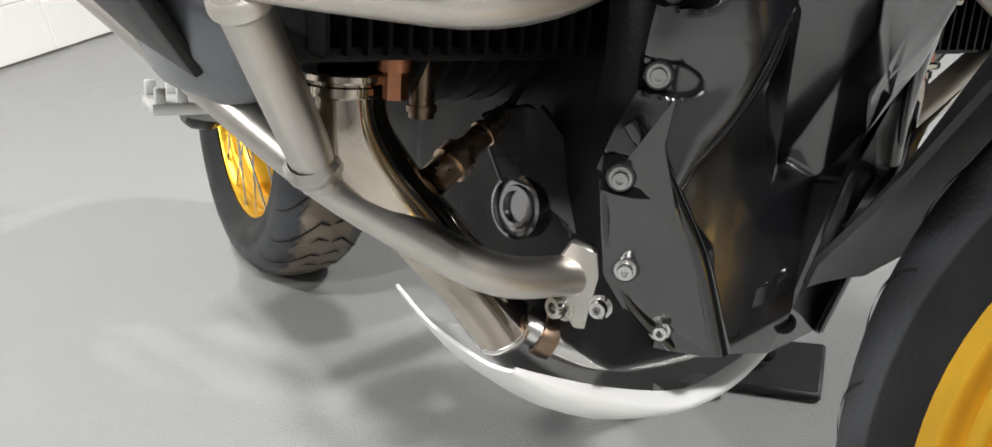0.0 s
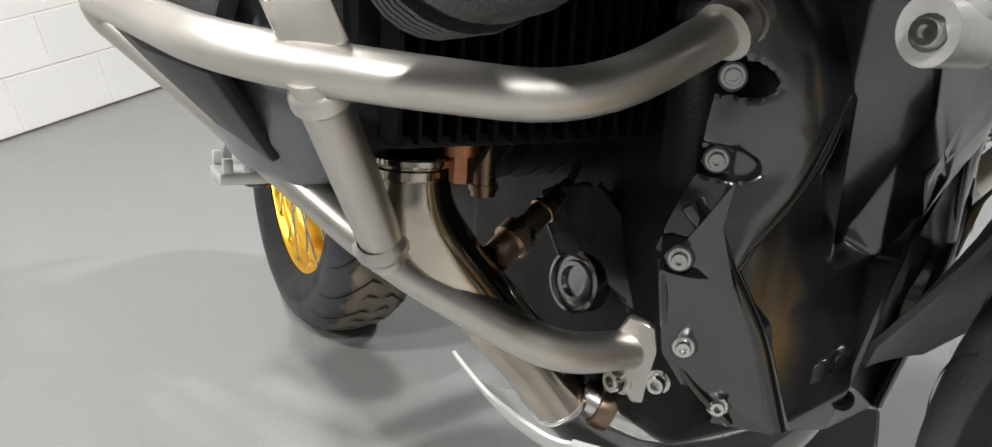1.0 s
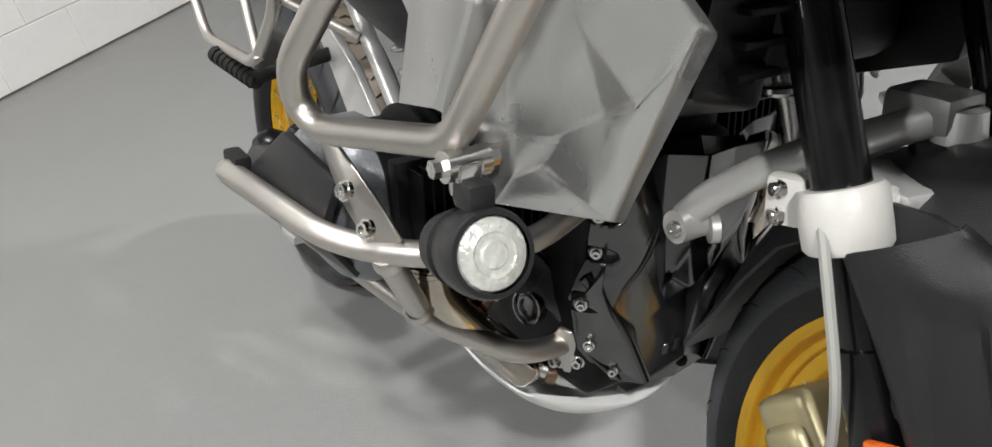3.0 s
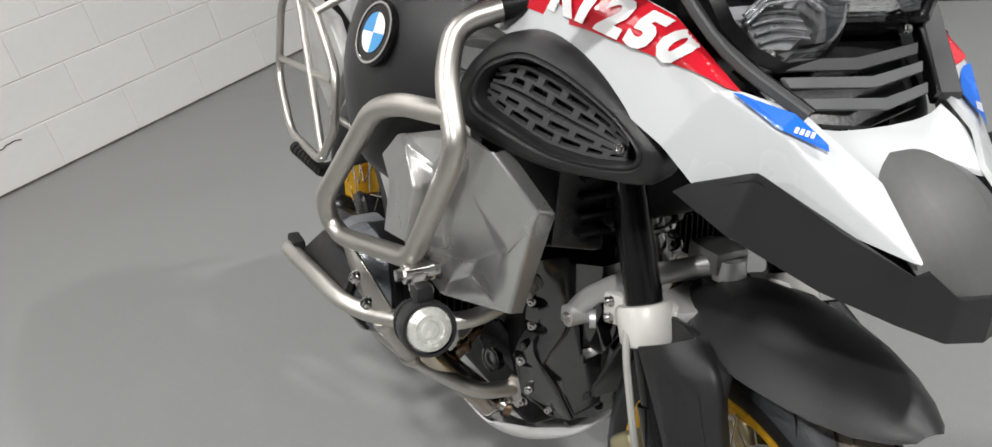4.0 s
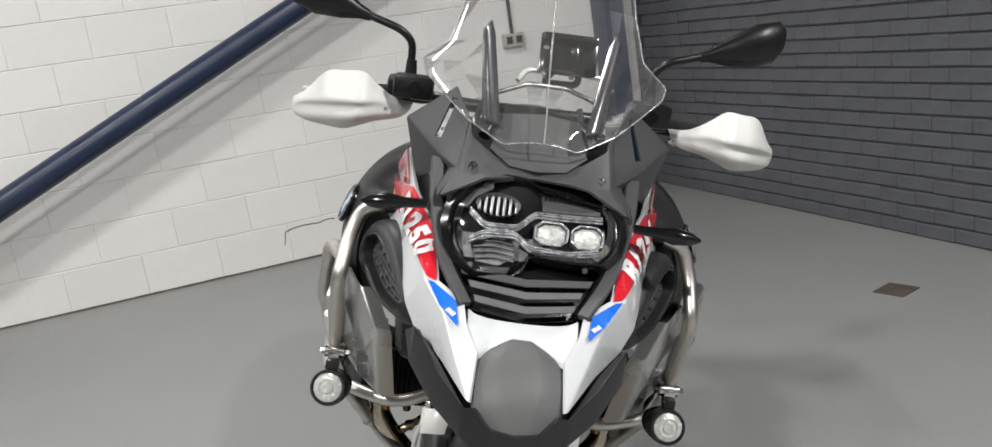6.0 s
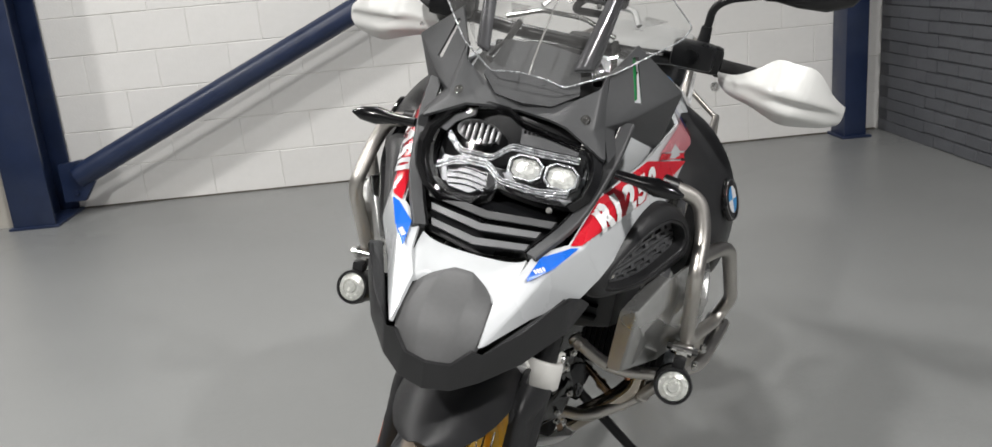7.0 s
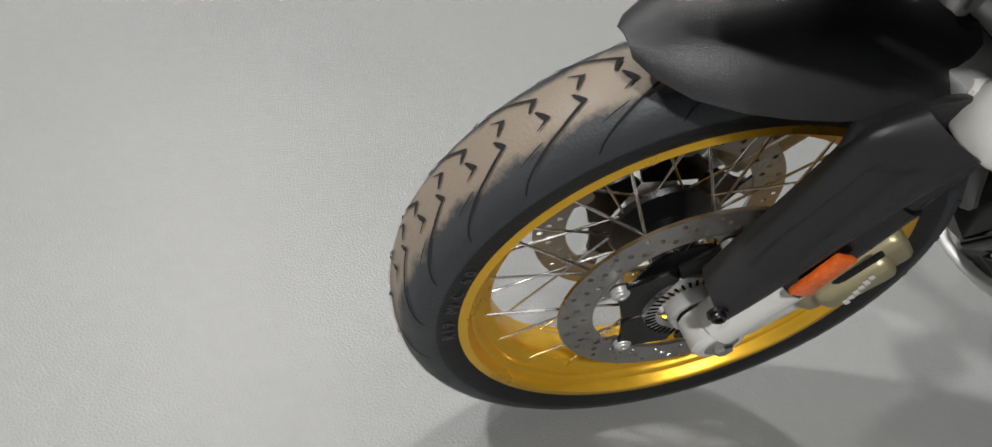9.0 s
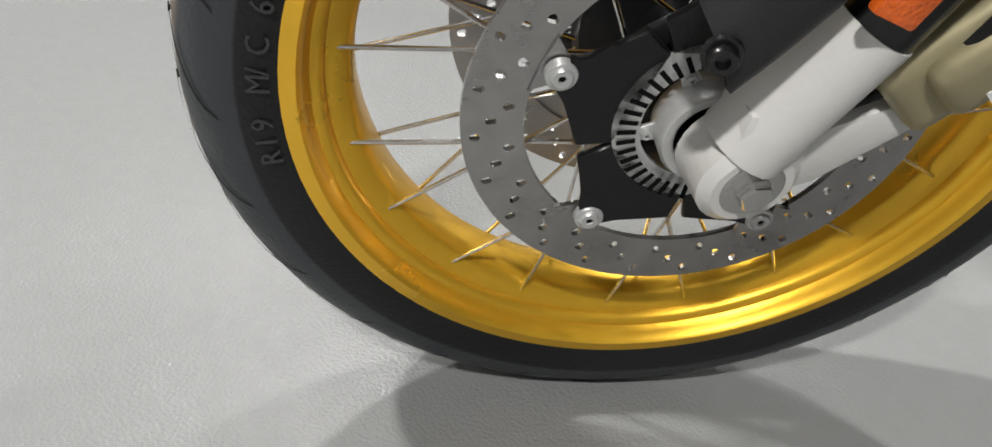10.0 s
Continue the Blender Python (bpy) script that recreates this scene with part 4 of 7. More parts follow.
for a, b in zip(rings, rings[1:]):
    for i in range(len(a)):
        j = (i + 1) % len(a)
        bm.faces.new((a[i], a[j], b[j], b[i]))
bm.faces.new(rings[-1])
headlight = part("headlight", bm, BLACK_GLOSS, bike, "black headlight housing with clear lens", 30)
bm = bmesh.new()
lens_rings = [[bm.verts.new(p) for p in outline_ring(HL_OUT, s, h)] for s, h in ((0.985, 0.006), (0.86, 0.020), (0.5, 0.030))]
for a, b in zip(lens_rings, lens_rings[1:]):
    for i in range(len(a)):
        j = (i + 1) % len(a)
        bm.faces.new((a[i], a[j], b[j], b[i]))
bm.faces.new(lens_rings[-1])
bmesh.ops.solidify(bm, geom=bm.faces[:], thickness=0.003)
lens = part("headlight_lens", bm, LENS_GLASS, headlight, "clear moulded lens", 20)
lens.visible_shadow = False
# grey plate added behind the lens, for the greyness its reflections give
bm = bmesh.new()
slab(bm, outline_ring(HL_OUT, 0.90, -0.036), 0.003)
part("lens_sheen_plate", bm, BOWL, headlight, "grey plate standing in for the lens reflections")
# chrome high beam with upright ribs
bm = bmesh.new()
rings = []
for sc, h in ((1.0, -0.004), (0.92, -0.016), (0.70, -0.032), (0.35, -0.040)):
    rings.append([HLM @ Vector((-0.032 + sc * 0.019 * math.sin(a), -0.056 + sc * 0.036 * math.cos(a), h)) for a in [2 * math.pi * k / 24 for k in range(24)]])
skin_rings = [[bm.verts.new(p) for p in r] for r in rings]
for a, b in zip(skin_rings, skin_rings[1:]):
    for k in range(24):
        bm.faces.new((a[k], a[(k + 1) % 24], b[(k + 1) % 24], b[k]))
bm.faces.new(skin_rings[-1])
part("high_beam", bm, MIRROR_CHROME, headlight, "chrome reflector bowl", 30)
for q in range(7):
    y = -0.086 + q * 0.010
    hh = 0.017 * math.sqrt(max(0.05, 1 - ((y + 0.056) / 0.036) ** 2))
    bm = bmesh.new()
    box(bm, (0, 0, 0), (2 * hh, 0.0045, 0.012), 0.0015, HLM @ Matrix.Translation((-0.032, y, -0.018)))
    part("reflector_rib", bm, MIRROR_CHROME, headlight)
# dark ribbed bowl below it
bm = bmesh.new()
slab(bm, [HLM @ Vector((x, y, -0.018)) for x, y in ((0.030, -0.095), (0.020, -0.060), (0.024, -0.024), (0.050, -0.020), (0.066, -0.046), (0.062, -0.082))], 0.004, 0.001, 1)
part("lower_bowl", bm, BOWL, headlight, "dark lower bowl")
for q in range(4):
    bm = bmesh.new()
    tube(bm, [HLM @ Vector((0.030 + q * 0.009 - 0.004 * math.sin(math.pi * k / 5), -0.090 + q * 0.002 + k * 0.0125, -0.012)) for k in range(6)], 0.0016, 6, 0)
    part("reflector_rib", bm, BOWL, headlight)
# two eight-sided projectors in their clear frames
for cy, w in ((0.033, 0.0275), (0.091, 0.0265)):
    for nm, mat, sc, h0, h1 in (("projector_frame", GUIDE, 1.0, -0.030, -0.002), ("projector", FACET, 0.82, -0.020, -0.006)):
        bm = bmesh.new()
        ring = lambda sc2, h: [bm.verts.new(HLM @ Vector((0.006 + sc2 * 0.0195 * x, cy + sc2 * w * y, h))) for x, y in ((-1, -0.55), (-1, 0.55), (-0.5, 1), (0.5, 1), (1, 0.55), (1, -0.55), (0.5, -1), (-0.5, -1))]
        if nm == "projector":
            rs = [ring(sc, h0), ring(sc, h1 - 0.004), ring(sc * 0.6, h1), ring(sc * 0.25, h1 + 0.001)]
        else:
            rs = [ring(sc, h0), ring(sc, h1), ring(sc * 0.88, h1), ring(sc * 0.80, h0)]
        for a, b in zip(rs, rs[1:]):
            for k in range(8):
                bm.faces.new((a[k], a[(k + 1) % 8], b[(k + 1) % 8], b[k]))
        if nm == "projector":
            bm.faces.new(rs[-1])
        part(nm, bm, mat, headlight, "eight-sided projector lamp" if nm == "projector" else "clear projector frame", 15)
# ridged light guides in an X over the lamp
for pts in (((-0.017, -0.100), (0.006, -0.074), (0.005, -0.023), (-0.021, 0.004), (-0.021, 0.053), (-0.024, 0.112)),
            ((0.036, -0.104), (0.018, -0.074), (0.016, -0.023), (0.036, 0.000), (0.039, 0.060), (0.030, 0.110))):
    for k in range(3):
        bm = bmesh.new()
        off = (k - 1) * 0.0042
        tube(bm, [HLM @ Vector((x + off, y, 0.001 - abs(off) * 0.4)) for x, y in pts], 0.0019, 6, 0.008)
        part("light_guide", bm, GUIDE, headlight, "clear ridged light guide", 20)
for nm, pts, mat, hgt in (("headlight_shelf", ((-0.052, 0.011), (-0.037, 0.108), (-0.029, 0.108), (-0.026, 0.015)), GREY_PLASTIC, 0.0), ("lower_shelf", ((0.0716, -0.076), (0.069, -0.027), (0.0805, -0.032), (0.081, -0.068)), GREY_PLASTIC, -0.002),
                          ("side_facet", ((-0.0215, -0.116), (-0.048, -0.099), (-0.066, -0.068), (-0.054, -0.066), (-0.038, -0.094), (-0.018, -0.104)), GREY_PLASTIC, 0.002)):
    bm = bmesh.new()
    slab(bm, [HLM @ Vector((x, y, hgt)) for x, y in pts], 0.005, 0.001, 1)
    part(nm, bm, mat, headlight)
for q in range(6):
    bm = bmesh.new()
    box(bm, (0, 0, 0), (0.005, 0.004, 0.003), 0.0, HLM @ Matrix.Translation((-0.0475, 0.018 + q * 0.007, 0.003)))
    part("vent_slot", bm, HOLE, headlight)
for x, y in ((-0.058, -0.078), (-0.046, 0.112), (0.073, -0.090), (0.062, 0.090)):
    bm = bmesh.new()
    bolt(bm, HLM @ Vector((x, y, 0.006)), HLM.to_3x3() @ Vector((0, 0, 1)), 0.0035, 0.003)
    part("headlight_screw", bm, CHROME, headlight)
# slatted grille below the headlight
SLAT = material("grey_slat_plastic", (0.10, 0.102, 0.106), 0.42, 0, 0.08, 14, 0.1, 900)
for x, z, w, h, mat in ((0.034, 0.664, 0.106, 0.010, GREY_PLASTIC), (0.056, 0.650, 0.090, 0.009, SLAT), (0.074, 0.633, 0.080, 0.009, SLAT)):
    bm = bmesh.new()
    slab(bm, [(x - 0.012, -w, z + 0.004), (x + 0.010, 0, z), (x - 0.012, w, z + 0.004), (x - 0.006, w * 0.95, z - h + 0.003), (x + 0.016, 0, z - h), (x - 0.006, -w * 0.95, z - h + 0.003)], 0.005, 0.001, 1)
    part("grille_slat", bm, mat, bike, "grey plastic slat")
bm = bmesh.new()
shell(bm, {"a": (-0.01, -0.118, 0.670), "b": (0.020, 0, 0.668), "c": (-0.01, 0.118, 0.670), "d": (0.055, 0.080, 0.612), "e": (0.072, 0, 0.604), "f": (0.055, -0.080, 0.612), "A": (-0.100, -0.118, 0.690), "B": (-0.100, 0.118, 0.690)}, ["a b e f", "b c d e", "A b a", "A B b", "B c b"])
bmesh.ops.solidify(bm, geom=bm.faces[:], thickness=0.006)
part("grille_tray", bm, BLACK, bike, "black tray behind the slats")


def ribbon(bm, pts, wide, w, th):
    """A flat bar with bevelled edges along a smooth line; wide points across it."""
    line = smooth_line(pts, 5)
    wide = Vector(wide)
    rings = []
    for i, p in enumerate(line):
        d = (line[min(i + 1, len(line) - 1)] - line[max(i - 1, 0)]).normalized()
        a = (wide - d * wide.dot(d)).normalized()
        n = d.cross(a)
        rings.append([bm.verts.new(p + a * (w * u) + n * (th * v)) for u, v in ((-0.5, -0.3), (-0.42, -0.5), (0.42, -0.5), (0.5, -0.3), (0.5, 0.3), (0.42, 0.5), (-0.42, 0.5), (-0.5, 0.3))])
    for a, b in zip(rings, rings[1:]):
        for k in range(8):
            bm.faces.new((a[k], a[(k + 1) % 8], b[(k + 1) % 8], b[k]))
    bm.faces.new(rings[0])
    bm.faces.new(rings[-1])
    bmesh.ops.recalc_face_normals(bm, faces=bm.faces)


def pillar(bm):
    ribbon(bm, [(0.084, -0.090, 0.627), (0.018, -0.132, 0.678), (-0.046, -0.156, 0.752), (-0.098, -0.164, 0.812)], (0.35, -0.9, 0.2), 0.021, 0.010)


def pillar_edge(bm):
    ribbon(bm, [(0.076, -0.080, 0.624), (0.010, -0.121, 0.674), (-0.054, -0.145, 0.748), (-0.104, -0.153, 0.808)], (0.9, 0.4, 0.1), 0.016, 0.006)


pillars = sides("headlight_pillar", pillar, GREY_PLASTIC, label="charcoal flat pillar beside the headlight", smooth=25)
sides("pillar_edge", pillar_edge, BLACK_GLOSS, pillars, "glossy black inner edge", 25)
COWL = {"a": (-0.048, 0.0, 0.806), "b": (-0.036, -0.050, 0.806), "c": (-0.026, -0.085, 0.806), "d": (-0.018, -0.152, 0.766), "e": (-0.071, -0.131, 0.807),
        "f": (-0.092, -0.117, 0.885), "g": (-0.081, -0.112, 0.860), "h": (-0.074, -0.070, 0.830), "i": (-0.085, 0.0, 0.838), "n": (-0.042, -0.120, 0.802)}


def cowl(bm):
    shell(bm, COWL, ["a b h i", "b c h", "c n g h", "n d e", "n e f g", "c d n"], bevel=0.004)
    bmesh.ops.solidify(bm, geom=bm.faces[:], thickness=0.005)


cowls = sides("headlight_cowl", cowl, GREY_PLASTIC, label="charcoal cowl over the headlight")
for sg, host in ((-1, cowls[0]), (1, cowls[1])):
    bolts("cowl_bolt", [((-0.046, sg * 0.103, 0.815), (1, 0, 0.7))], host, r=0.0065)
WINGLET = {"a": (-0.129, -0.147, 0.931), "b": (-0.165, -0.228, 0.867), "c": (-0.200, -0.205, 0.757), "T": (-0.126, -0.151, 0.913), "S": (-0.116, -0.174, 0.846),
           "t": (-0.118, -0.143, 0.912), "s": (-0.109, -0.163, 0.846), "r": (-0.100, -0.168, 0.822), "w": (-0.073, -0.132, 0.806), "g": (-0.120, -0.166, 0.789), "f": (-0.094, -0.119, 0.885), "d": (-0.024, -0.155, 0.765)}


def winglet(bm):
    shell(bm, WINGLET, ["a b S T", "b r S", "a T t", "S r s", "a t s f", "s r w f", "b c g r", "r g w", "g d w"], bevel=0.003)
    bmesh.ops.solidify(bm, geom=bm.faces[:], thickness=0.004)


winglets = sides("wind_deflector", winglet, GREY_PLASTIC, label="charcoal side wind deflector with a slot")
bm = bmesh.new()
slab(bm, [(-0.119, 0.141, 0.912), (-0.138, 0.143, 0.914), (-0.130, 0.162, 0.848), (-0.110, 0.161, 0.846)], 0.003, 0.0005, 1)
part("green_sticker", bm, GREEN, winglets[1], "green sticker in the slot")
# centre cowl behind the headlight
bm = bmesh.new()
shell(bm, {"a": (-0.084, -0.080, 0.842), "b": (-0.052, -0.046, 0.822), "c": (-0.047, 0, 0.818), "d": (-0.052, 0.046, 0.822), "e": (-0.084, 0.080, 0.842), "f": (-0.126, 0.064, 0.896), "g": (-0.130, 0, 0.902), "h": (-0.126, -0.064, 0.896)},
      ["a b c g h", "c d e f g"], bevel=0.006)
bmesh.ops.solidify(bm, geom=bm.faces[:], thickness=0.006)
part("centre_cowl", bm, GREY_PLASTIC, bike, "charcoal centre cowl")

# screen
SC = [(0.0, 0.060, -0.046, 0.864), (0.12, 0.125, -0.066, 0.895), (0.32, 0.205, -0.125, 0.955), (0.40, 0.214, -0.150, 0.975), (0.52, 0.170, -0.180, 1.012), (0.75, 0.150, -0.230, 1.09), (1.0, 0.140, -0.290, 1.175), (1.12, 0.125, -0.318, 1.215)]
bm = bmesh.new()
rings = []
for _, w, x, z in SC:
    ring = []
    for i in range(13):
        s = -1 + i / 6
        ring.append(bm.verts.new((x - 0.055 * s * s * (w / 0.2) ** 1.5, w * s, z - 0.01 * s * s)))
    rings.append(ring)
for a, b in zip(rings, rings[1:]):
    for i in range(12):
        bm.faces.new((a[i], a[i + 1], b[i + 1], b[i]))
bmesh.ops.solidify(bm, geom=bm.faces[:], thickness=0.0030)
screen = part("windscreen", bm, SCREEN, bike, "tall clear windscreen", 60)
screen.visible_shadow = False
bm = bmesh.new()
ends = [Vector((x - 0.055 * (w / 0.2) ** 1.5, w, z - 0.01)) for _, w, x, z in SC]
foot = [Vector((SC[0][2] - 0.055 * s * s * (SC[0][1] / 0.2) ** 1.5, SC[0][1] * s, SC[0][3] - 0.01 * s * s)) for s in (0.66, 0.33, 0, -0.33, -0.66)]
tube(bm, ends[::-1] + foot + [Vector((p.x, -p.y, p.z)) for p in ends], 0.0014, 6, 0.008)
part("screen_edge", bm, GUIDE, screen, "bright polished screen edge")
# a thin pale strip imitates the streak of a lamp reflected in the screen
bm = bmesh.new()
ribbon(bm, [(x + 0.003, 0.004, z) for _, w, x, z in SC[:-1]], (0, 1, 0), 0.003, 0.0012)
part("screen_streak", bm, SCREEN_STREAK, screen, "pale strip standing in for a lamp reflection on the screen", 20)


def screen_arm(bm):
    slab(bm, [(-0.060, -0.070, 0.880), (-0.068, -0.094, 0.886), (-0.118, -0.112, 1.030), (-0.132, -0.104, 1.045), (-0.135, -0.096, 1.02)], 0.016, 0.004)
    slab(bm, [(-0.075, -0.082, 0.885), (-0.082, -0.100, 0.890), (-0.135, -0.115, 1.030), (-0.146, -0.105, 1.040)], 0.006, 0.002, 1)


ARM = material("grey_gloss_arm", (0.09, 0.09, 0.094), 0.22, 0.3, 0.1, 10, coat=0.4)
sides("screen_arm", screen_arm, ARM, label="black and grey screen arm")
bm = bmesh.new()
tube(bm, [(-0.150, -0.078, 0.928), (-0.185, -0.030, 0.945), (-0.200, 0.040, 0.944), (-0.190, 0.098, 0.925)], 0.0042, 10, 0.012)
part("screen_bar", bm, CHROME, bike, "bright screen cross bar")
bm = bmesh.new()
for c, s in (((0, 0.0, 0.0), (0.016, 0.105, 0.075)), ((0.012, -0.015, -0.005), (0.016, 0.065, 0.055)), ((0.010, 0.0, 0.030), (0.020, 0.100, 0.012))):
    box(bm, c, s, 0.004, Matrix.Translation((-0.285, 0.042, 0.998)) @ Matrix.Rotation(radians(-24), 4, "Y"))
display = part("display", bm, DISPLAY, bike, "black dashboard display seen from behind")
bm = bmesh.new()
tube(bm, [(-0.285, 0.02, 0.97), (-0.275, 0.0, 0.945), (-0.30, 0.07, 0.945), (-0.285, 0.06, 0.99)], 0.007, 8, 0.02)
part("display_bracket", bm, BLACK, display)
for ya, yb in ((-0.005, -0.045), (0.085, 0.125)):
    bm = bmesh.new()
    tube(bm, [(-0.275, ya, 0.965), (-0.265, yb * 0.6 + ya * 0.4, 0.966), (-0.245, yb, 0.945)], 0.005, 8, 0.01)
    part("display_arm", bm, ALLOY, display, "silver display arm")
for q, (dy, dz) in enumerate(((-0.030, -0.030), (0.020, -0.030), (-0.030, 0.016), (0.020, 0.016))):
    bm = bmesh.new()
    bolt(bm, (-0.2645 - 0.4 * dz, 0.030 + dy, 0.992 + dz), (1, 0, 0.45), 0.0035, 0.003)
    part("display_screw", bm, CHROME, display)
# hood below the display
bm = bmesh.new()
tube(bm, [(-0.150, -0.092, 0.852), (-0.172, -0.080, 0.878), (-0.180, 0.0, 0.890), (-0.172, 0.080, 0.882), (-0.150, 0.095, 0.854)], 0.011, 10, 0.03)
part("dash_hood", bm, BLACK, bike, "black rounded dashboard hood")


def indicator(bm):
    stations = [(0.0, 0.010, 0.010), (0.35, 0.012, 0.012), (0.6, 0.020, 0.016), (0.85, 0.015, 0.012), (1.0, 0.003, 0.003)]
    a, b = Vector((-0.042, -0.168, 0.746)), Vector((-0.034, -0.276, 0.741))
    rings = []
    for s, h, d in stations:
        c = a.lerp(b, s)
        rings.append([bm.verts.new(c + Vector((d * math.cos(t), 0, h * 0.75 * math.sin(t)))) for t in [2 * math.pi * k / 12 for k in range(12)]])
    for p, q in zip(rings, rings[1:]):
        for k in range(12):
            bm.faces.new((p[k], p[(k + 1) % 12], q[(k + 1) % 12], q[k]))
    bm.faces.new(rings[0])
    bm.faces.new(rings[-1])


sides("indicator", indicator, BLACK_GLOSS, label="smoked turn indicator")

# ---------------------------------------------------------------- bars, mirrors, hand guards
STEER = Matrix.Translation((-0.15, 0, 0)) @ Matrix.Rotation(radians(3.0), 4, "Z") @ Matrix.Translation((0.15, 0, 0))


def steered(bm):
    bmesh.ops.transform(bm, matrix=STEER, verts=bm.verts)


bm = bmesh.new()
tube(bm, [(-0.462, -0.415, 0.867), (-0.40, -0.22, 0.885), (-0.35, -0.12, 0.880), (-0.35, 0.12, 0.880), (-0.40, 0.22, 0.885), (-0.462, 0.415, 0.867)], 0.013, 12, 0.06)
steered(bm)
handlebar = part("handlebar", bm, BLACK, bike, "black tapered handlebar")
for sg in (-1, 1):
    bm = bmesh.new()
    rod(bm, (-0.465, sg * 0.424, 0.866), (-0.415, sg * 0.27, 0.879), 0.0175, n=16)
    steered(bm)
    part("grip", bm, BLACK_RUBBER, handlebar, "black rubber grip")
    bm = bmesh.new()
    box(bm, (-0.385, sg * 0.235, 0.895), (0.05, 0.085, 0.050), 0.012)
    box(bm, (-0.33, sg * 0.225, 0.905), (0.06, 0.075, 0.045), 0.010)
    rod(bm, (-0.31, sg * 0.225, 0.905), (-0.296, sg * 0.222, 0.905), 0.013, n=16)
    steered(bm)
    part("switch_block", bm, BLACK, handlebar, "black master cylinder and switches")
    bm = bmesh.new()
    tube(bm, [(-0.36, sg * 0.29, 0.862), (-0.37, sg * 0.36, 0.868), (-0.41, sg * 0.44, 0.868)], 0.006, 8, 0.03)
    steered(bm)
    part("lever", bm, ALLOY, handlebar, "silver hand lever")
GUARD = [
    [(-0.424, -0.460, 0.850), (-0.423, -0.461, 0.843), (-0.422, -0.461, 0.836), (-0.422, -0.460, 0.828), (-0.423, -0.458, 0.820), (-0.425, -0.455, 0.815)],
    [(-0.383, -0.430, 0.872), (-0.366, -0.430, 0.862), (-0.355, -0.428, 0.853), (-0.362, -0.426, 0.843), (-0.362, -0.424, 0.824), (-0.385, -0.424, 0.811)],
    [(-0.333, -0.388, 0.914), (-0.316, -0.385, 0.888), (-0.300, -0.378, 0.865), (-0.310, -0.375, 0.853), (-0.306, -0.370, 0.833), (-0.335, -0.364, 0.811)],
    [(-0.320, -0.350, 0.921), (-0.300, -0.348, 0.894), (-0.286, -0.346, 0.869), (-0.296, -0.344, 0.857), (-0.293, -0.342, 0.836), (-0.326, -0.340, 0.814)],
    [(-0.317, -0.317, 0.922), (-0.298, -0.317, 0.897), (-0.281, -0.318, 0.872), (-0.289, -0.317, 0.860), (-0.290, -0.318, 0.841), (-0.320, -0.320, 0.822)],
    [(-0.325, -0.289, 0.900), (-0.314, -0.288, 0.888), (-0.301, -0.288, 0.875), (-0.304, -0.287, 0.862), (-0.306, -0.287, 0.846), (-0.328, -0.289, 0.833)],
    [(-0.340, -0.256, 0.879), (-0.334, -0.254, 0.873), (-0.329, -0.252, 0.867), (-0.329, -0.252, 0.859), (-0.331, -0.251, 0.850), (-0.342, -0.252, 0.841)],
    [(-0.364, -0.224, 0.874), (-0.360, -0.225, 0.870), (-0.357, -0.227, 0.864), (-0.357, -0.229, 0.858), (-0.358, -0.233, 0.853), (-0.364, -0.236, 0.848)]]


def guard(bm):
    surface(bm, GUARD, 4, 5, None, 0.005)


hand_guards = []
for k in (0, 1):
    bm = bmesh.new()
    guard(bm)
    if k:
        mirror_y(bm)
    steered(bm)
    if k:
        bmesh.ops.translate(bm, vec=(0.0, 0.050, 0.006), verts=bm.verts)
    hand_guards.append(part("hand_guard", bm, LIGHT_SATIN, bike, "white plastic hand guard", 50))
    bm = bmesh.new()
    bolt(bm, (-0.318, -0.276, 0.860), (1, -0.3, 0.1), 0.006)
    if k:
        mirror_y(bm)
    steered(bm)
    part("guard_screw", bm, CHROME, hand_guards[k])


def mirror_stalk(bm):
    tube(bm, [(-0.395, -0.235, 0.90), (-0.395, -0.238, 0.985), (-0.39, -0.262, 1.005), (-0.40, -0.33, 1.025)], 0.0075, 10, 0.03)
    rod(bm, (-0.395, -0.235, 0.905), (-0.395, -0.236, 0.950), 0.013, 0.010, 14)


def mirror_head(bm):
    stations = [(0.0, 0.010, 0.010), (0.12, 0.012, 0.014), (0.35, 0.022, 0.030), (0.65, 0.028, 0.044), (0.9, 0.022, 0.040), (1.0, 0.008, 0.020)]
    a, b = Vector((-0.400, -0.322, 1.022)), Vector((-0.405, -0.485, 1.075))
    rings = []
    for s, d, h in stations:
        c = a.lerp(b, s)
        rings.append([bm.verts.new(c + Vector((d * math.cos(t), 0, h * math.sin(t)))) for t in [2 * math.pi * k / 14 for k in range(14)]])
    for p, q in zip(rings, rings[1:]):
        for k in range(14):
            bm.faces.new((p[k], p[(k + 1) % 14], q[(k + 1) % 14], q[k]))
    bm.faces.new(rings[0])
    bm.faces.new(rings[-1])


for k in (0, 1):
    bm = bmesh.new()
    mirror_stalk(bm)
    if k:
        mirror_y(bm)
    steered(bm)
    stalk = part("mirror", bm, BLACK, bike, "black rear-view mirror on a stalk")
    bm = bmesh.new()
    mirror_head(bm)
    if k:
        mirror_y(bm)
    steered(bm)
    part("mirror_housing", bm, BLACK, stalk, "black mirror housing", 60)


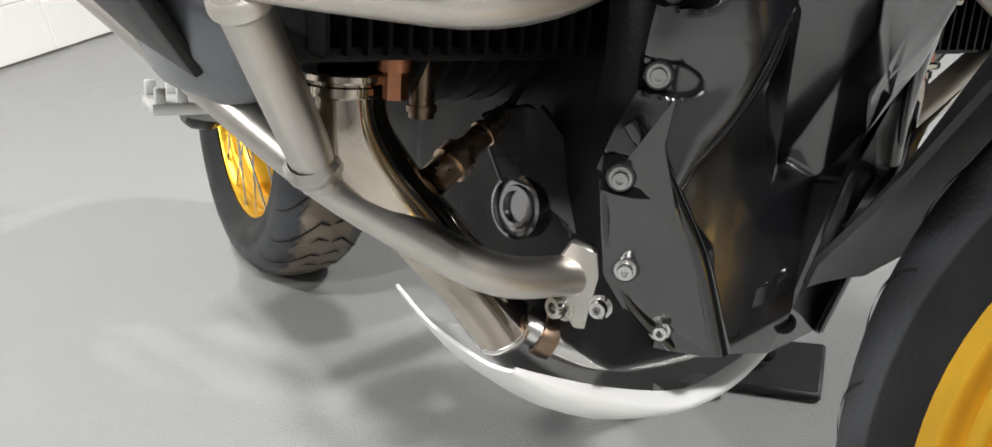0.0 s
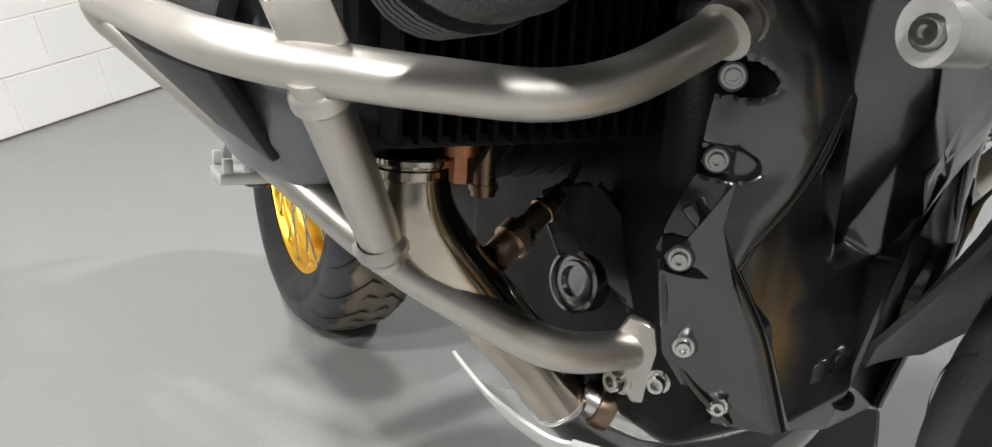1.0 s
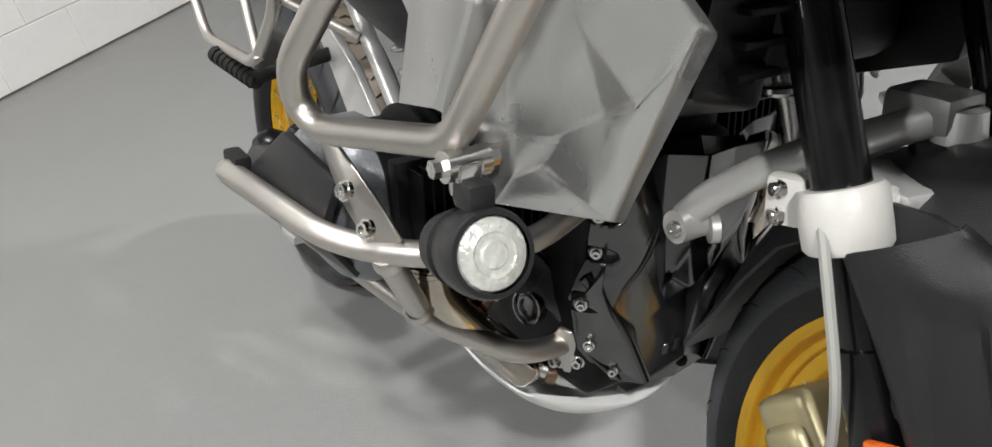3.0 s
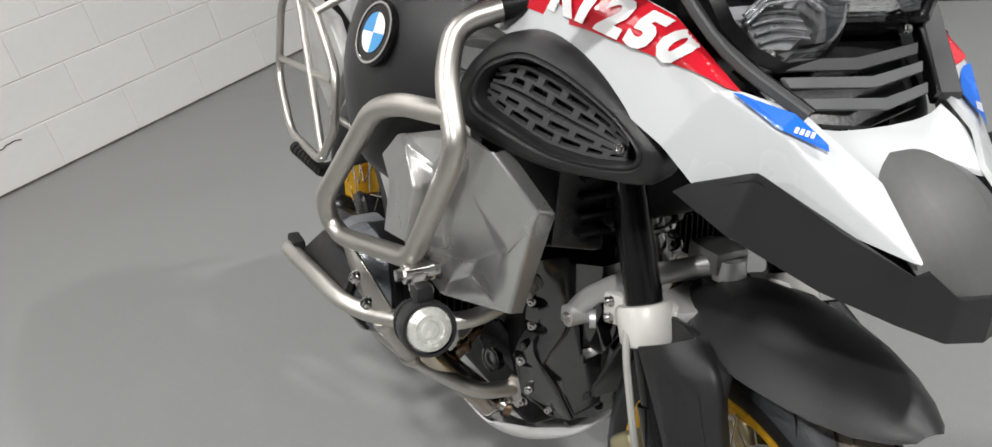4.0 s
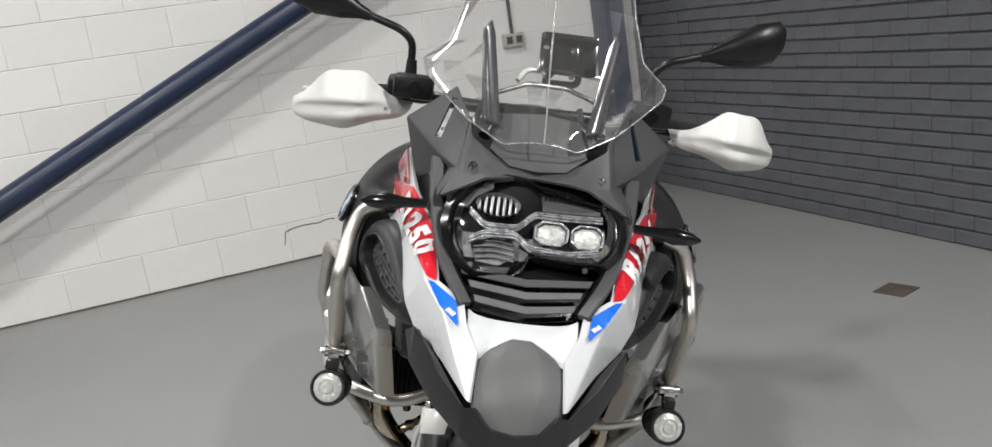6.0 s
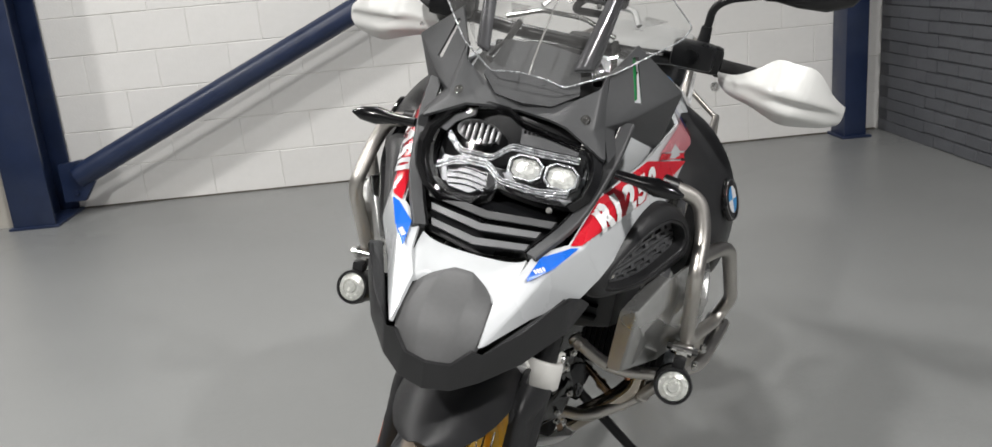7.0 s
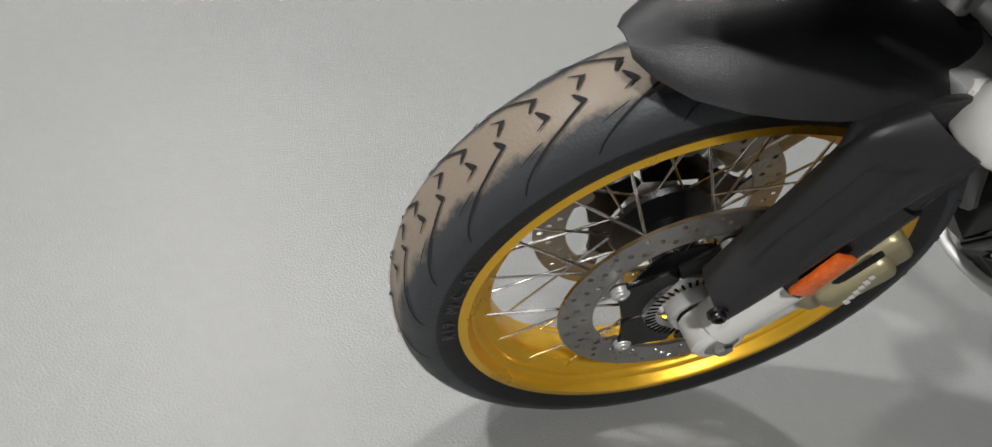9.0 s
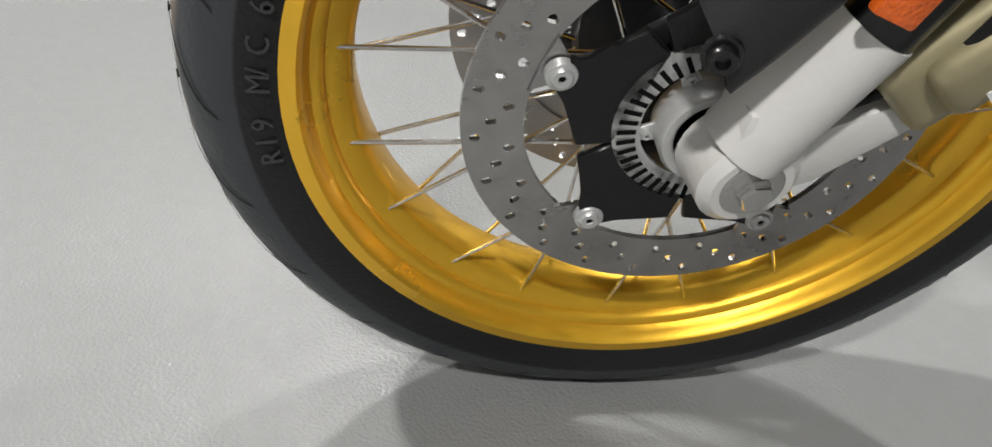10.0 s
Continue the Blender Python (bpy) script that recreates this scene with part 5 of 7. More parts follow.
# ---------------------------------------------------------------- tank, flanks, seat
def skin(bm, rings, cap=True):
    """A closed loft through rings of points."""
    vr = [[bm.verts.new(p) for p in r] for r in rings]
    n = len(vr[0])
    for a, b in zip(vr, vr[1:]):
        for i in range(n):
            bm.faces.new((a[i], a[(i + 1) % n], b[(i + 1) % n], b[i]))
    if cap:
        bm.faces.new(vr[0][::-1])
        bm.faces.new(vr[-1])


def oval(x, z, w, h, n=20, power=2.6, dz=0.0):
    out = []
    for i in range(n):
        a = 2 * math.pi * i / n
        c, s = math.cos(a), math.sin(a)
        out.append((x + dz * s, w * math.copysign(abs(c) ** (2 / power), c), z + h * math.copysign(abs(s) ** (2 / power), s)))
    return out


bm = bmesh.new()
skin(bm, [oval(-0.20, 0.70, 0.12, 0.10), oval(-0.30, 0.725, 0.19, 0.125), oval(-0.42, 0.735, 0.235, 0.13), oval(-0.54, 0.72, 0.235, 0.125), oval(-0.64, 0.68, 0.19, 0.11), oval(-0.72, 0.64, 0.12, 0.08)])
tank = part("fuel_tank", bm, WHITE, bike, "white fuel tank", 60)
bm = bmesh.new()
lathe(bm, [(0, 0.012), (0.03, 0.012), (0.034, 0.006), (0.034, -0.01), (0, -0.01)], 24, Matrix.Translation((-0.45, 0, 0.872)))
part("fuel_cap", bm, BLACK, tank, "black fuel cap")
TANKSIDE = [
    [(-0.262, -0.232, 0.712), (-0.260, -0.272, 0.688), (-0.262, -0.298, 0.640), (-0.270, -0.306, 0.580), (-0.290, -0.298, 0.520), (-0.330, -0.270, 0.470)],
    [(-0.340, -0.228, 0.760), (-0.340, -0.288, 0.728), (-0.345, -0.330, 0.668), (-0.352, -0.345, 0.590), (-0.365, -0.335, 0.500), (-0.390, -0.290, 0.440)],
    [(-0.440, -0.205, 0.800), (-0.440, -0.280, 0.758), (-0.445, -0.334, 0.690), (-0.450, -0.360, 0.595), (-0.455, -0.350, 0.490), (-0.460, -0.290, 0.425)],
    [(-0.550, -0.185, 0.780), (-0.550, -0.258, 0.738), (-0.550, -0.312, 0.665), (-0.550, -0.335, 0.580), (-0.545, -0.320, 0.480), (-0.540, -0.270, 0.420)],
    [(-0.650, -0.155, 0.710), (-0.660, -0.215, 0.675), (-0.665, -0.250, 0.615), (-0.660, -0.265, 0.545), (-0.640, -0.258, 0.470), (-0.610, -0.230, 0.430)]]


def tank_side(bm):
    surface(bm, TANKSIDE, 5, 5, None, 0.006)


tank_sides = sides("tank_cover", tank_side, PLASTIC, label="dark grey grained tank side cover", smooth=60)
for sg, host in ((-1, tank_sides[0]), (1, tank_sides[1])):
    m = Matrix.Translation((-0.372, sg * 0.3435, 0.657)) @ axis_frame((0.20, sg * 1.0, 0.42)).to_4x4()
    bm = bmesh.new()
    lathe(bm, [(0, 0.004), (0.038, 0.004), (0.041, 0.001), (0.041, -0.004), (0, -0.004)], 32, m)
    badge = part("badge", bm, BLACK_GLOSS, host, "round black badge")
    for q in range(4):
        bm = bmesh.new()
        vs = [bm.verts.new(m @ Vector((0, 0, 0.0048)))]
        for k in range(9):
            a = math.pi / 2 * (q + k / 8)
            vs.append(bm.verts.new(m @ Vector((0.025 * math.cos(a), 0.025 * math.sin(a), 0.0048))))
        bm.faces.new(vs)
        part("badge_quarter", bm, BADGE_BLUE if q % 2 else BADGE_WHITE, badge, "", 0)
    bm = bmesh.new()
    lathe(bm, [(0.0355, 0.0042), (0.0385, 0.0042), (0.0385, 0.0052), (0.0355, 0.0052)], 32, m, closed=True)
    part("badge_ring", bm, CHROME, badge)

GRILLE = material("grille_plastic", (0.070, 0.071, 0.074), 0.3, 0, 0.1, 12, 0.2, 500)

# air intake grilles
INTAKE_OUT = [(-0.185, -0.254, 0.677), (-0.146, -0.234, 0.679), (-0.097, -0.209, 0.657), (-0.047, -0.185, 0.618), (-0.017, -0.170, 0.586), (-0.014, -0.168, 0.564), (-0.029, -0.176, 0.541),
              (-0.077, -0.201, 0.537), (-0.138, -0.232, 0.536), (-0.198, -0.262, 0.548), (-0.242, -0.285, 0.567), (-0.254, -0.290, 0.596), (-0.239, -0.282, 0.633), (-0.211, -0.267, 0.662)]
INTAKE_IN = [(-0.184, -0.263, 0.645), (-0.156, -0.249, 0.654), (-0.116, -0.228, 0.642), (-0.067, -0.204, 0.614), (-0.040, -0.190, 0.588), (-0.033, -0.187, 0.573), (-0.043, -0.192, 0.563),
             (-0.078, -0.210, 0.558), (-0.127, -0.235, 0.563), (-0.179, -0.261, 0.584), (-0.205, -0.274, 0.596), (-0.212, -0.278, 0.607), (-0.209, -0.276, 0.621), (-0.200, -0.271, 0.635)]
INTAKE_AXIS = Vector((0.453, -0.891, 0.012))


def smooth_loop(pts, steps):
    """A closed smooth line through control points."""
    ps = [Vector(p) for p in pts]
    n = len(ps)
    return [curve4(ps[i - 1], ps[i], ps[(i + 1) % n], ps[(i + 2) % n], k / steps) for i in range(n) for k in range(steps)]


def intake(bm):
    """A moulded surround: swept flank, broad rounded shoulder, thin lip and the throat."""
    outer, inner = smooth_loop(INTAKE_OUT, 4), smooth_loop(INTAKE_IN, 4)
    rings = []
    for s, h in ((0.0, -0.030), (0.0, -0.004), (0.06, 0.003), (0.20, 0.0085), (0.46, 0.0125), (0.70, 0.0130), (0.78, 0.0105), (0.84, 0.0120), (0.93, 0.0125), (0.98, 0.0095), (1.0, 0.003), (1.0, -0.022)):
        rings.append([bm.verts.new(p.lerp(q, s) + INTAKE_AXIS * h) for p, q in zip(outer, inner)])
    n = len(outer)
    for p, q in zip(rings, rings[1:]):
        for i in range(n):
            bm.faces.new((p[i], p[(i + 1) % n], q[(i + 1) % n], q[i]))


# a black sheet across the throat gives the shaded depth behind the grille
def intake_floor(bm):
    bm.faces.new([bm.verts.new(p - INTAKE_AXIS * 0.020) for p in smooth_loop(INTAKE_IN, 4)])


intakes = sides("air_intake", intake, PLASTIC, label="black plastic air intake surround", smooth=24)
sides("intake_recess", intake_floor, BLACK, intakes, "black sheet for the shaded intake throat")
GRILLE_TOP = [(-0.202, -0.263, 0.639), (-0.168, -0.246, 0.649), (-0.128, -0.225, 0.637), (-0.079, -0.201, 0.609), (-0.051, -0.187, 0.581)]
GRILLE_FOOT = [(-0.222, -0.274, 0.602), (-0.192, -0.259, 0.581), (-0.140, -0.233, 0.561), (-0.090, -0.207, 0.556), (-0.054, -0.189, 0.561)]


def on_grille(s, t):
    """A point of the grille: s from back to front, t from bottom to top."""
    lines = [smooth_line(g, 6) for g in (GRILLE_FOOT, GRILLE_TOP)]
    k = min(23, int(s * 24))
    ends = [g[k].lerp(g[k + 1], s * 24 - k) for g in lines]
    return ends[0].lerp(ends[1], t) + INTAKE_AXIS * (0.004 * math.sin(math.pi * s) - 0.002)


def grille_strip(bm, pts, half, depth, sg):
    """A flat bar on edge: a ribbon of the given half width, thickened into the grille."""
    rings = []
    for i, p in enumerate(pts):
        d = (pts[min(i + 1, len(pts) - 1)] - pts[max(i - 1, 0)]).normalized()
        up = INTAKE_AXIS.cross(d).normalized()
        rings.append([p + up * half, p - up * half, p - up * half - INTAKE_AXIS * depth, p + up * half - INTAKE_AXIS * depth])
    vr = [[bm.verts.new((v.x, v.y if sg < 0 else -v.y, v.z)) for v in r] for r in rings]
    for p, q in zip(vr, vr[1:]):
        for k in range(4):
            bm.faces.new((p[k], p[(k + 1) % 4], q[(k + 1) % 4], q[k]))
    bm.faces.new(vr[0])
    bm.faces.new(vr[-1])


BAR_T = [0.08, 0.25, 0.42, 0.56, 0.74, 0.90]
for sg, host in ((-1, intakes[0]), (1, intakes[1])):
    for q, t in enumerate(BAR_T):
        bm = bmesh.new()
        grille_strip(bm, [on_grille(0.02 + 0.96 * k / 10, t) for k in range(11)], 0.0030 if q == 2 else 0.0018, 0.010, sg)
        part("grille_bar", bm, GRILLE, host, "charcoal grille bar")
        if q == 5 or q == 2:
            continue
        for k in range(6):
            s = 0.10 + (k + 0.5 * (q % 2)) * 0.145
            if s > 0.95:
                continue
            bm = bmesh.new()
            grille_strip(bm, [on_grille(s, t), on_grille(s + 0.012, BAR_T[q + 1])], 0.0042, 0.008, sg)
            part("grille_web", bm, GRILLE, host)
    p = on_grille(0.93, 0.5) + INTAKE_AXIS * 0.004
    bolts("grille_screw", [((p.x, p.y if sg < 0 else -p.y, p.z), (0.45, sg * 0.89, 0))], host, r=0.0045, h=0.004)

bm = bmesh.new()
skin(bm, [oval(-0.66, 0.67, 0.10, 0.06), oval(-0.75, 0.66, 0.15, 0.060), oval(-0.95, 0.66, 0.165, 0.055), oval(-1.08, 0.68, 0.155, 0.05), oval(-1.12, 0.70, 0.13, 0.04)])
seat = part("seat", bm, SEAT_BLUE, bike, "black and blue two-piece seat", 60)
bm = bmesh.new()
skin(bm, [oval(-0.70, 0.705, 0.08, 0.03), oval(-0.80, 0.702, 0.11, 0.03), oval(-0.98, 0.702, 0.12, 0.028), oval(-1.04, 0.715, 0.10, 0.02)])
part("seat_top", bm, SEAT, seat, "black seat top", 60)
bm = bmesh.new()
skin(bm, [oval(-1.09, 0.70, 0.12, 0.035), oval(-1.20, 0.70, 0.14, 0.04), oval(-1.42, 0.715, 0.135, 0.04), oval(-1.50, 0.72, 0.10, 0.03)])
part("pillion_seat", bm, SEAT, seat, "black pillion seat", 60)


def tail_panel(bm):
    slab(bm, [(-0.70, -0.165, 0.60), (-0.80, -0.185, 0.66), (-1.00, -0.185, 0.70), (-1.45, -0.150, 0.70), (-1.40, -0.150, 0.64), (-0.95, -0.185, 0.55)], 0.012, 0.005)


tails = sides("tail_panel", tail_panel, WHITE, label="white tail panel with faint red marks")
for sg, host in ((-1, tails[0]), (1, tails[1])):
    for q in range(3):
        bm = bmesh.new()
        box(bm, (-0.86 - q * 0.03, sg * 0.1935, 0.645 + q * 0.004), (0.022, 0.001, 0.010), 0)
        part("mark_bar", bm, RED, host)

# rear rack and pannier frames
bm = bmesh.new()
slab(bm, [(-1.06, -0.10, 0.775), (-1.12, -0.135, 0.780), (-1.48, -0.12, 0.795), (-1.55, -0.07, 0.795), (-1.55, 0.07, 0.795), (-1.48, 0.12, 0.795), (-1.12, 0.135, 0.780), (-1.06, 0.10, 0.775)], 0.016, 0.006)
rack = part("luggage_rack", bm, ALLOY, bike, "silver luggage rack plate")
for sg in (-1, 1):
    bm = bmesh.new()
    tube(bm, [(-0.96, sg * 0.17, 0.665), (-1.04, sg * 0.165, 0.755), (-1.20, sg * 0.155, 0.775), (-1.50, sg * 0.13, 0.785), (-1.54, sg * 0.05, 0.785)], 0.010, 10, 0.04)
    part("grab_rail", bm, STEEL, rack, "stainless grab rail")
    bm = bmesh.new()
    tube(bm, [(-1.05, sg * 0.25, 0.60), (-0.93, sg * 0.25, 0.50), (-0.93, sg * 0.26, 0.40), (-1.02, sg * 0.27, 0.31), (-1.28, sg * 0.27, 0.31), (-1.38, sg * 0.265, 0.42), (-1.36, sg * 0.25, 0.58), (-1.25, sg * 0.25, 0.63)], 0.009, 10, 0.04, closed=True)
    pannier = part("pannier_frame", bm, STEEL, bike, "stainless pannier frame")
    for a, b in (((-1.04, 0.25, 0.60), (-1.02, 0.17, 0.64)), ((-1.30, 0.25, 0.61), (-1.30, 0.15, 0.68)), ((-0.95, 0.26, 0.42), (-0.86, 0.17, 0.36)), ((-0.96, 0.25, 0.48), (-1.36, 0.26, 0.46)), ((-1.0, 0.27, 0.32), (-1.18, 0.25, 0.61))):
        bm = bmesh.new()
        rod(bm, (a[0], sg * a[1], a[2]), (b[0], sg * b[1], b[2]), 0.0075, n=10)
        part("strut", bm, STEEL, pannier)
bm = bmesh.new()
slab(bm, [(-1.0, -0.20, 0.50), (-1.10, -0.20, 0.58), (-1.30, -0.19, 0.60), (-1.32, -0.19, 0.45), (-1.15, -0.20, 0.38)], 0.03, 0.008)
part("heel_plate", bm, CASTING, bike, "silver cast rear frame plate")

# ---------------------------------------------------------------- engine
bm = bmesh.new()
box(bm, (-0.58, 0, 0.14), (0.30, 0.22, 0.30), 0.025, None, 3)
engine = part("engine", bm, DEEP, bike, "black and grey flat-twin engine")
for nm, c, size in (("gearbox", (-0.74, 0, 0.16), (0.22, 0.20, 0.30)), ("upper_case", (-0.56, 0, 0.38), (0.24, 0.20, 0.22)), ("front_case", (-0.34, 0, 0.52), (0.20, 0.24, 0.24))):
    bm = bmesh.new()
    box(bm, c, size, 0.03, None, 3)
    part(nm, bm, DEEP, engine)
COVER_BOLTS = [(-0.407, -0.111, 0.241), (-0.422, -0.102, 0.192), (-0.424, -0.120, 0.134), (-0.427, -0.107, 0.073), (-0.430, -0.070, 0.025)]
COVER_OUT = Vector((0.75, -0.65, 0.0)).normalized()
SHOULDER = [
    [(-0.396, -0.128, 0.310), (-0.387, -0.107, 0.311), (-0.383, -0.076, 0.310), (-0.377, -0.054, 0.305), (-0.378, -0.044, 0.302), (-0.410, -0.032, 0.297)],
    [(-0.402, -0.121, 0.262), (-0.390, -0.107, 0.260), (-0.377, -0.083, 0.257), (-0.371, -0.061, 0.251), (-0.374, -0.052, 0.249), (-0.402, -0.041, 0.247)],
    [(-0.413, -0.119, 0.214), (-0.398, -0.109, 0.216), (-0.382, -0.089, 0.219), (-0.373, -0.071, 0.220), (-0.375, -0.063, 0.218), (-0.401, -0.051, 0.215)],
    [(-0.421, -0.116, 0.184), (-0.407, -0.107, 0.184), (-0.393, -0.092, 0.187), (-0.382, -0.079, 0.187), (-0.383, -0.072, 0.184), (-0.405, -0.060, 0.180)],
    [(-0.427, -0.126, 0.158), (-0.414, -0.116, 0.157), (-0.403, -0.104, 0.158), (-0.393, -0.091, 0.158), (-0.394, -0.084, 0.155), (-0.411, -0.073, 0.150)],
    [(-0.432, -0.132, 0.136), (-0.420, -0.121, 0.128), (-0.410, -0.112, 0.126), (-0.401, -0.103, 0.126), (-0.402, -0.098, 0.124), (-0.414, -0.090, 0.120)]]


def smoothstep(x):
    x = min(1.0, max(0.0, x))
    return x * x * (3 - 2 * x)


def pockets(p):
    """Drop-shaped pockets round the upper bolts."""
    q = p.copy()
    right = Vector((0.65, 0.75, 0.0)).normalized()
    for b in COVER_BOLTS[:3]:
        d = p - Vector(b)
        s, h = d.dot(right), d.z + 0.12 * d.dot(right)
        w = 0.0125 if s < 0.008 else 0.0125 * math.sqrt(max(0.0, 1 - ((s - 0.008) / 0.019) ** 2))
        if -0.012 < s < 0.028 and w > 0.0005:
            edge = min(w - abs(h), s + 0.011, 0.027 - s)
            q -= COVER_OUT * 0.0085 * smoothstep(edge / 0.003)
    return q


COVER_EDGE = material("black_gloss_edge", (0.004, 0.0042, 0.0048), 0.16, 0.0, 0.1, 9, spec=0.6, coat=0.5)


def cover_shoulder(bm):
    surface(bm, SHOULDER, 22, 34, pockets, 0.003)


COVER = {"a": (-0.366, -0.062, 0.246), "A": (-0.352, -0.070, 0.310), "b": (-0.333, -0.038, 0.254), "B": (-0.325, -0.040, 0.310), "c": (-0.338, -0.027, 0.228), "q": (-0.350, -0.033, 0.203), "d": (-0.348, 0.0, 0.193), "D": (-0.338, 0.0, 0.232), "E": (-0.330, 0.0, 0.310),
         "e": (-0.356, 0.0, 0.158), "g": (-0.379, -0.002, 0.132), "h": (-0.386, -0.030, 0.121), "i": (-0.402, -0.034, 0.137), "j": (-0.396, -0.015, 0.142),
         "l": (-0.386, 0.0, 0.040), "n": (-0.401, -0.048, 0.014), "w": (-0.404, -0.062, 0.088), "z": (-0.399, 0.0, 0.006),
         "k0": (-0.372, -0.064, 0.300), "k1": (-0.382, -0.056, 0.248), "k2": (-0.390, -0.055, 0.215), "k3": (-0.396, -0.063, 0.180), "k4": (-0.402, -0.077, 0.150), "k5": (-0.408, -0.094, 0.120),
         "ra": (-0.400, -0.118, 0.152), "rb": (-0.397, -0.100, 0.118), "rc": (-0.396, -0.078, 0.080), "rd": (-0.403, -0.050, 0.016),
         "p1": (-0.418, -0.113, 0.118), "p2": (-0.421, -0.101, 0.072), "p3": (-0.424, -0.066, 0.028), "s1": (-0.432, -0.128, 0.122), "s2": (-0.434, -0.118, 0.068), "s3": (-0.437, -0.074, 0.010)}


def cover_front(bm):
    shell(bm, COVER, ["A B b a", "a b c q", "B E D b", "b D d c", "c d q", "a q j i", "q g j", "i j g h", "a i h", "d e g q", "k0 A a k1", "k1 a h k2", "k2 h k3", "k3 h w k4", "k4 w k5", "h g e l n w", "l z n"], bevel=0.0035, seg=3)
    bmesh.ops.solidify(bm, geom=bm.faces[:], thickness=0.003)


def cover_foot(bm):
    shell(bm, COVER, ["ra rb p1", "rb rc p2 p1", "rc rd p3 p2", "s1 p1 p2 s2", "s2 p2 p3 s3", "s3 p3 rd", "s1 ra p1", "k5 rb ra", "k5 w rc rb", "w n rd rc"], bevel=0.003, seg=3)
    bmesh.ops.solidify(bm, geom=bm.faces[:], thickness=0.003)


covers = sides("front_cover", cover_front, MAGNESIUM, engine, "black moulded engine front cover", 45)
sides("cover_shoulder", cover_shoulder, MAGNESIUM, covers, "", 50)
sides("cover_foot", cover_foot, MAGNESIUM, covers, "", 45)
for sg, host in ((-1, covers[0]), (1, covers[1])):
    for k, p in enumerate(COVER_BOLTS):
        out = 0.0135 if k < 3 else 0.006
        d = Vector((0.75, sg * 0.65, 0)).normalized()
        c = Vector((p[0], -sg * p[1], p[2])) + d * out
        bm = bmesh.new()
        bolt(bm, c, d, 0.0050, 0.007)
        part("cover_bolt", bm, CHROME, host, "bright cover bolt")
        bm = bmesh.new()
        lathe(bm, [(0.0, 0.0), (0.0080, 0.0), (0.0090, -0.002), (0.0105, -0.012), (0, -0.012)], 20, Matrix.Translation(c) @ axis_frame(d).to_4x4())
        part("bolt_boss", bm, MAGNESIUM, host)
# rolled edges of the mouldings, and near-black sheets for the shade in the bolt pockets
sides("shoulder_edge", lambda bm: tube(bm, [(-0.388, -0.052, 0.288), (-0.376, -0.056, 0.249), (-0.372, -0.059, 0.223), (-0.376, -0.064, 0.198), (-0.385, -0.077, 0.168), (-0.396, -0.094, 0.142)], 0.0032, 10, 0.02), COVER_EDGE, covers, "glossy rolled edge", 60)
sides("foot_edge", lambda bm: tube(bm, [(-0.413, -0.126, 0.167), (-0.404, -0.113, 0.148), (-0.399, -0.096, 0.117), (-0.395, -0.076, 0.083), (-0.398, -0.045, 0.016)], 0.0048, 12, 0.02, squash=1.3), COVER_EDGE, covers, "glossy rolled edge", 60)
sides("foot_edge", lambda bm: tube(bm, [(-0.430, -0.127, 0.130), (-0.431, -0.122, 0.099), (-0.433, -0.114, 0.070), (-0.431, -0.090, 0.037), (-0.422, -0.065, 0.013)], 0.0036, 12, 0.02), COVER_EDGE, covers, "glossy rolled edge", 60)
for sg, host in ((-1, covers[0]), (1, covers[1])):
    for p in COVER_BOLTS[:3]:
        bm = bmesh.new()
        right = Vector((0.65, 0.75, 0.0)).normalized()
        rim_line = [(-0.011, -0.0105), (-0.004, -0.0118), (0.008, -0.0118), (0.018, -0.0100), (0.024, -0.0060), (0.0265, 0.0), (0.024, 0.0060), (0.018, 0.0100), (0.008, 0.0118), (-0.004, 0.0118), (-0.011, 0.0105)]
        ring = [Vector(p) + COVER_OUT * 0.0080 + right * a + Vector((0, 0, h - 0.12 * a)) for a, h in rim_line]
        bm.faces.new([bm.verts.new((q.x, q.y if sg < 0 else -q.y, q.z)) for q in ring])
        part("pocket_shade", bm, HOLE, host, "pocket bottom coloured as deep shade")
# raised plain mark and two deep holes low on the cover
for q in range(3):
    bm = bmesh.new()
    slab(bm, [(-0.4035 + 0.0072 * q + s * 0.55, -0.0395 + q * 0.0105 + s, 0.042 + 0.0072 * q + t) for s, t in ((0.001, -0.005), (0.009, -0.001), (0.0105, 0.014), (0.0025, 0.010))], 0.004, 0.001, 1)
    part("mark_bar", bm, COVER_EDGE, covers[0])
for x, y, z in ((-0.402, -0.038, 0.030), (-0.391, 0.001, 0.032)):
    bm = bmesh.new()
    lathe(bm, [(0, -0.004), (0.0052, -0.004), (0.0058, 0.003), (0.0072, 0.004), (0.0082, 0.0), (0.0085, -0.008), (0, -0.008)], 18, Matrix.Translation((x, y, z)) @ axis_frame((1, -0.45, 0.1)).to_4x4())
    part("cover_hole", bm, HOLE, covers[0])
# black ducts either side of the front cover, and the dark bulkhead behind the forks
bm = bmesh.new()
shell(bm, {"a": (-0.30, -0.11, 0.62), "b": (-0.30, 0.11, 0.62), "c": (-0.34, 0.11, 0.35), "d": (-0.34, -0.11, 0.35), "e": (-0.46, -0.13, 0.62), "f": (-0.46, 0.13, 0.62), "g": (-0.46, 0.13, 0.30), "h": (-0.46, -0.13, 0.30)},
      ["a b c d", "a d h e", "b f g c", "e f b a", "d c g h", "e h g f"], bevel=0.012)
part("airbox", bm, BLACK, bike, "black airbox behind the forks")


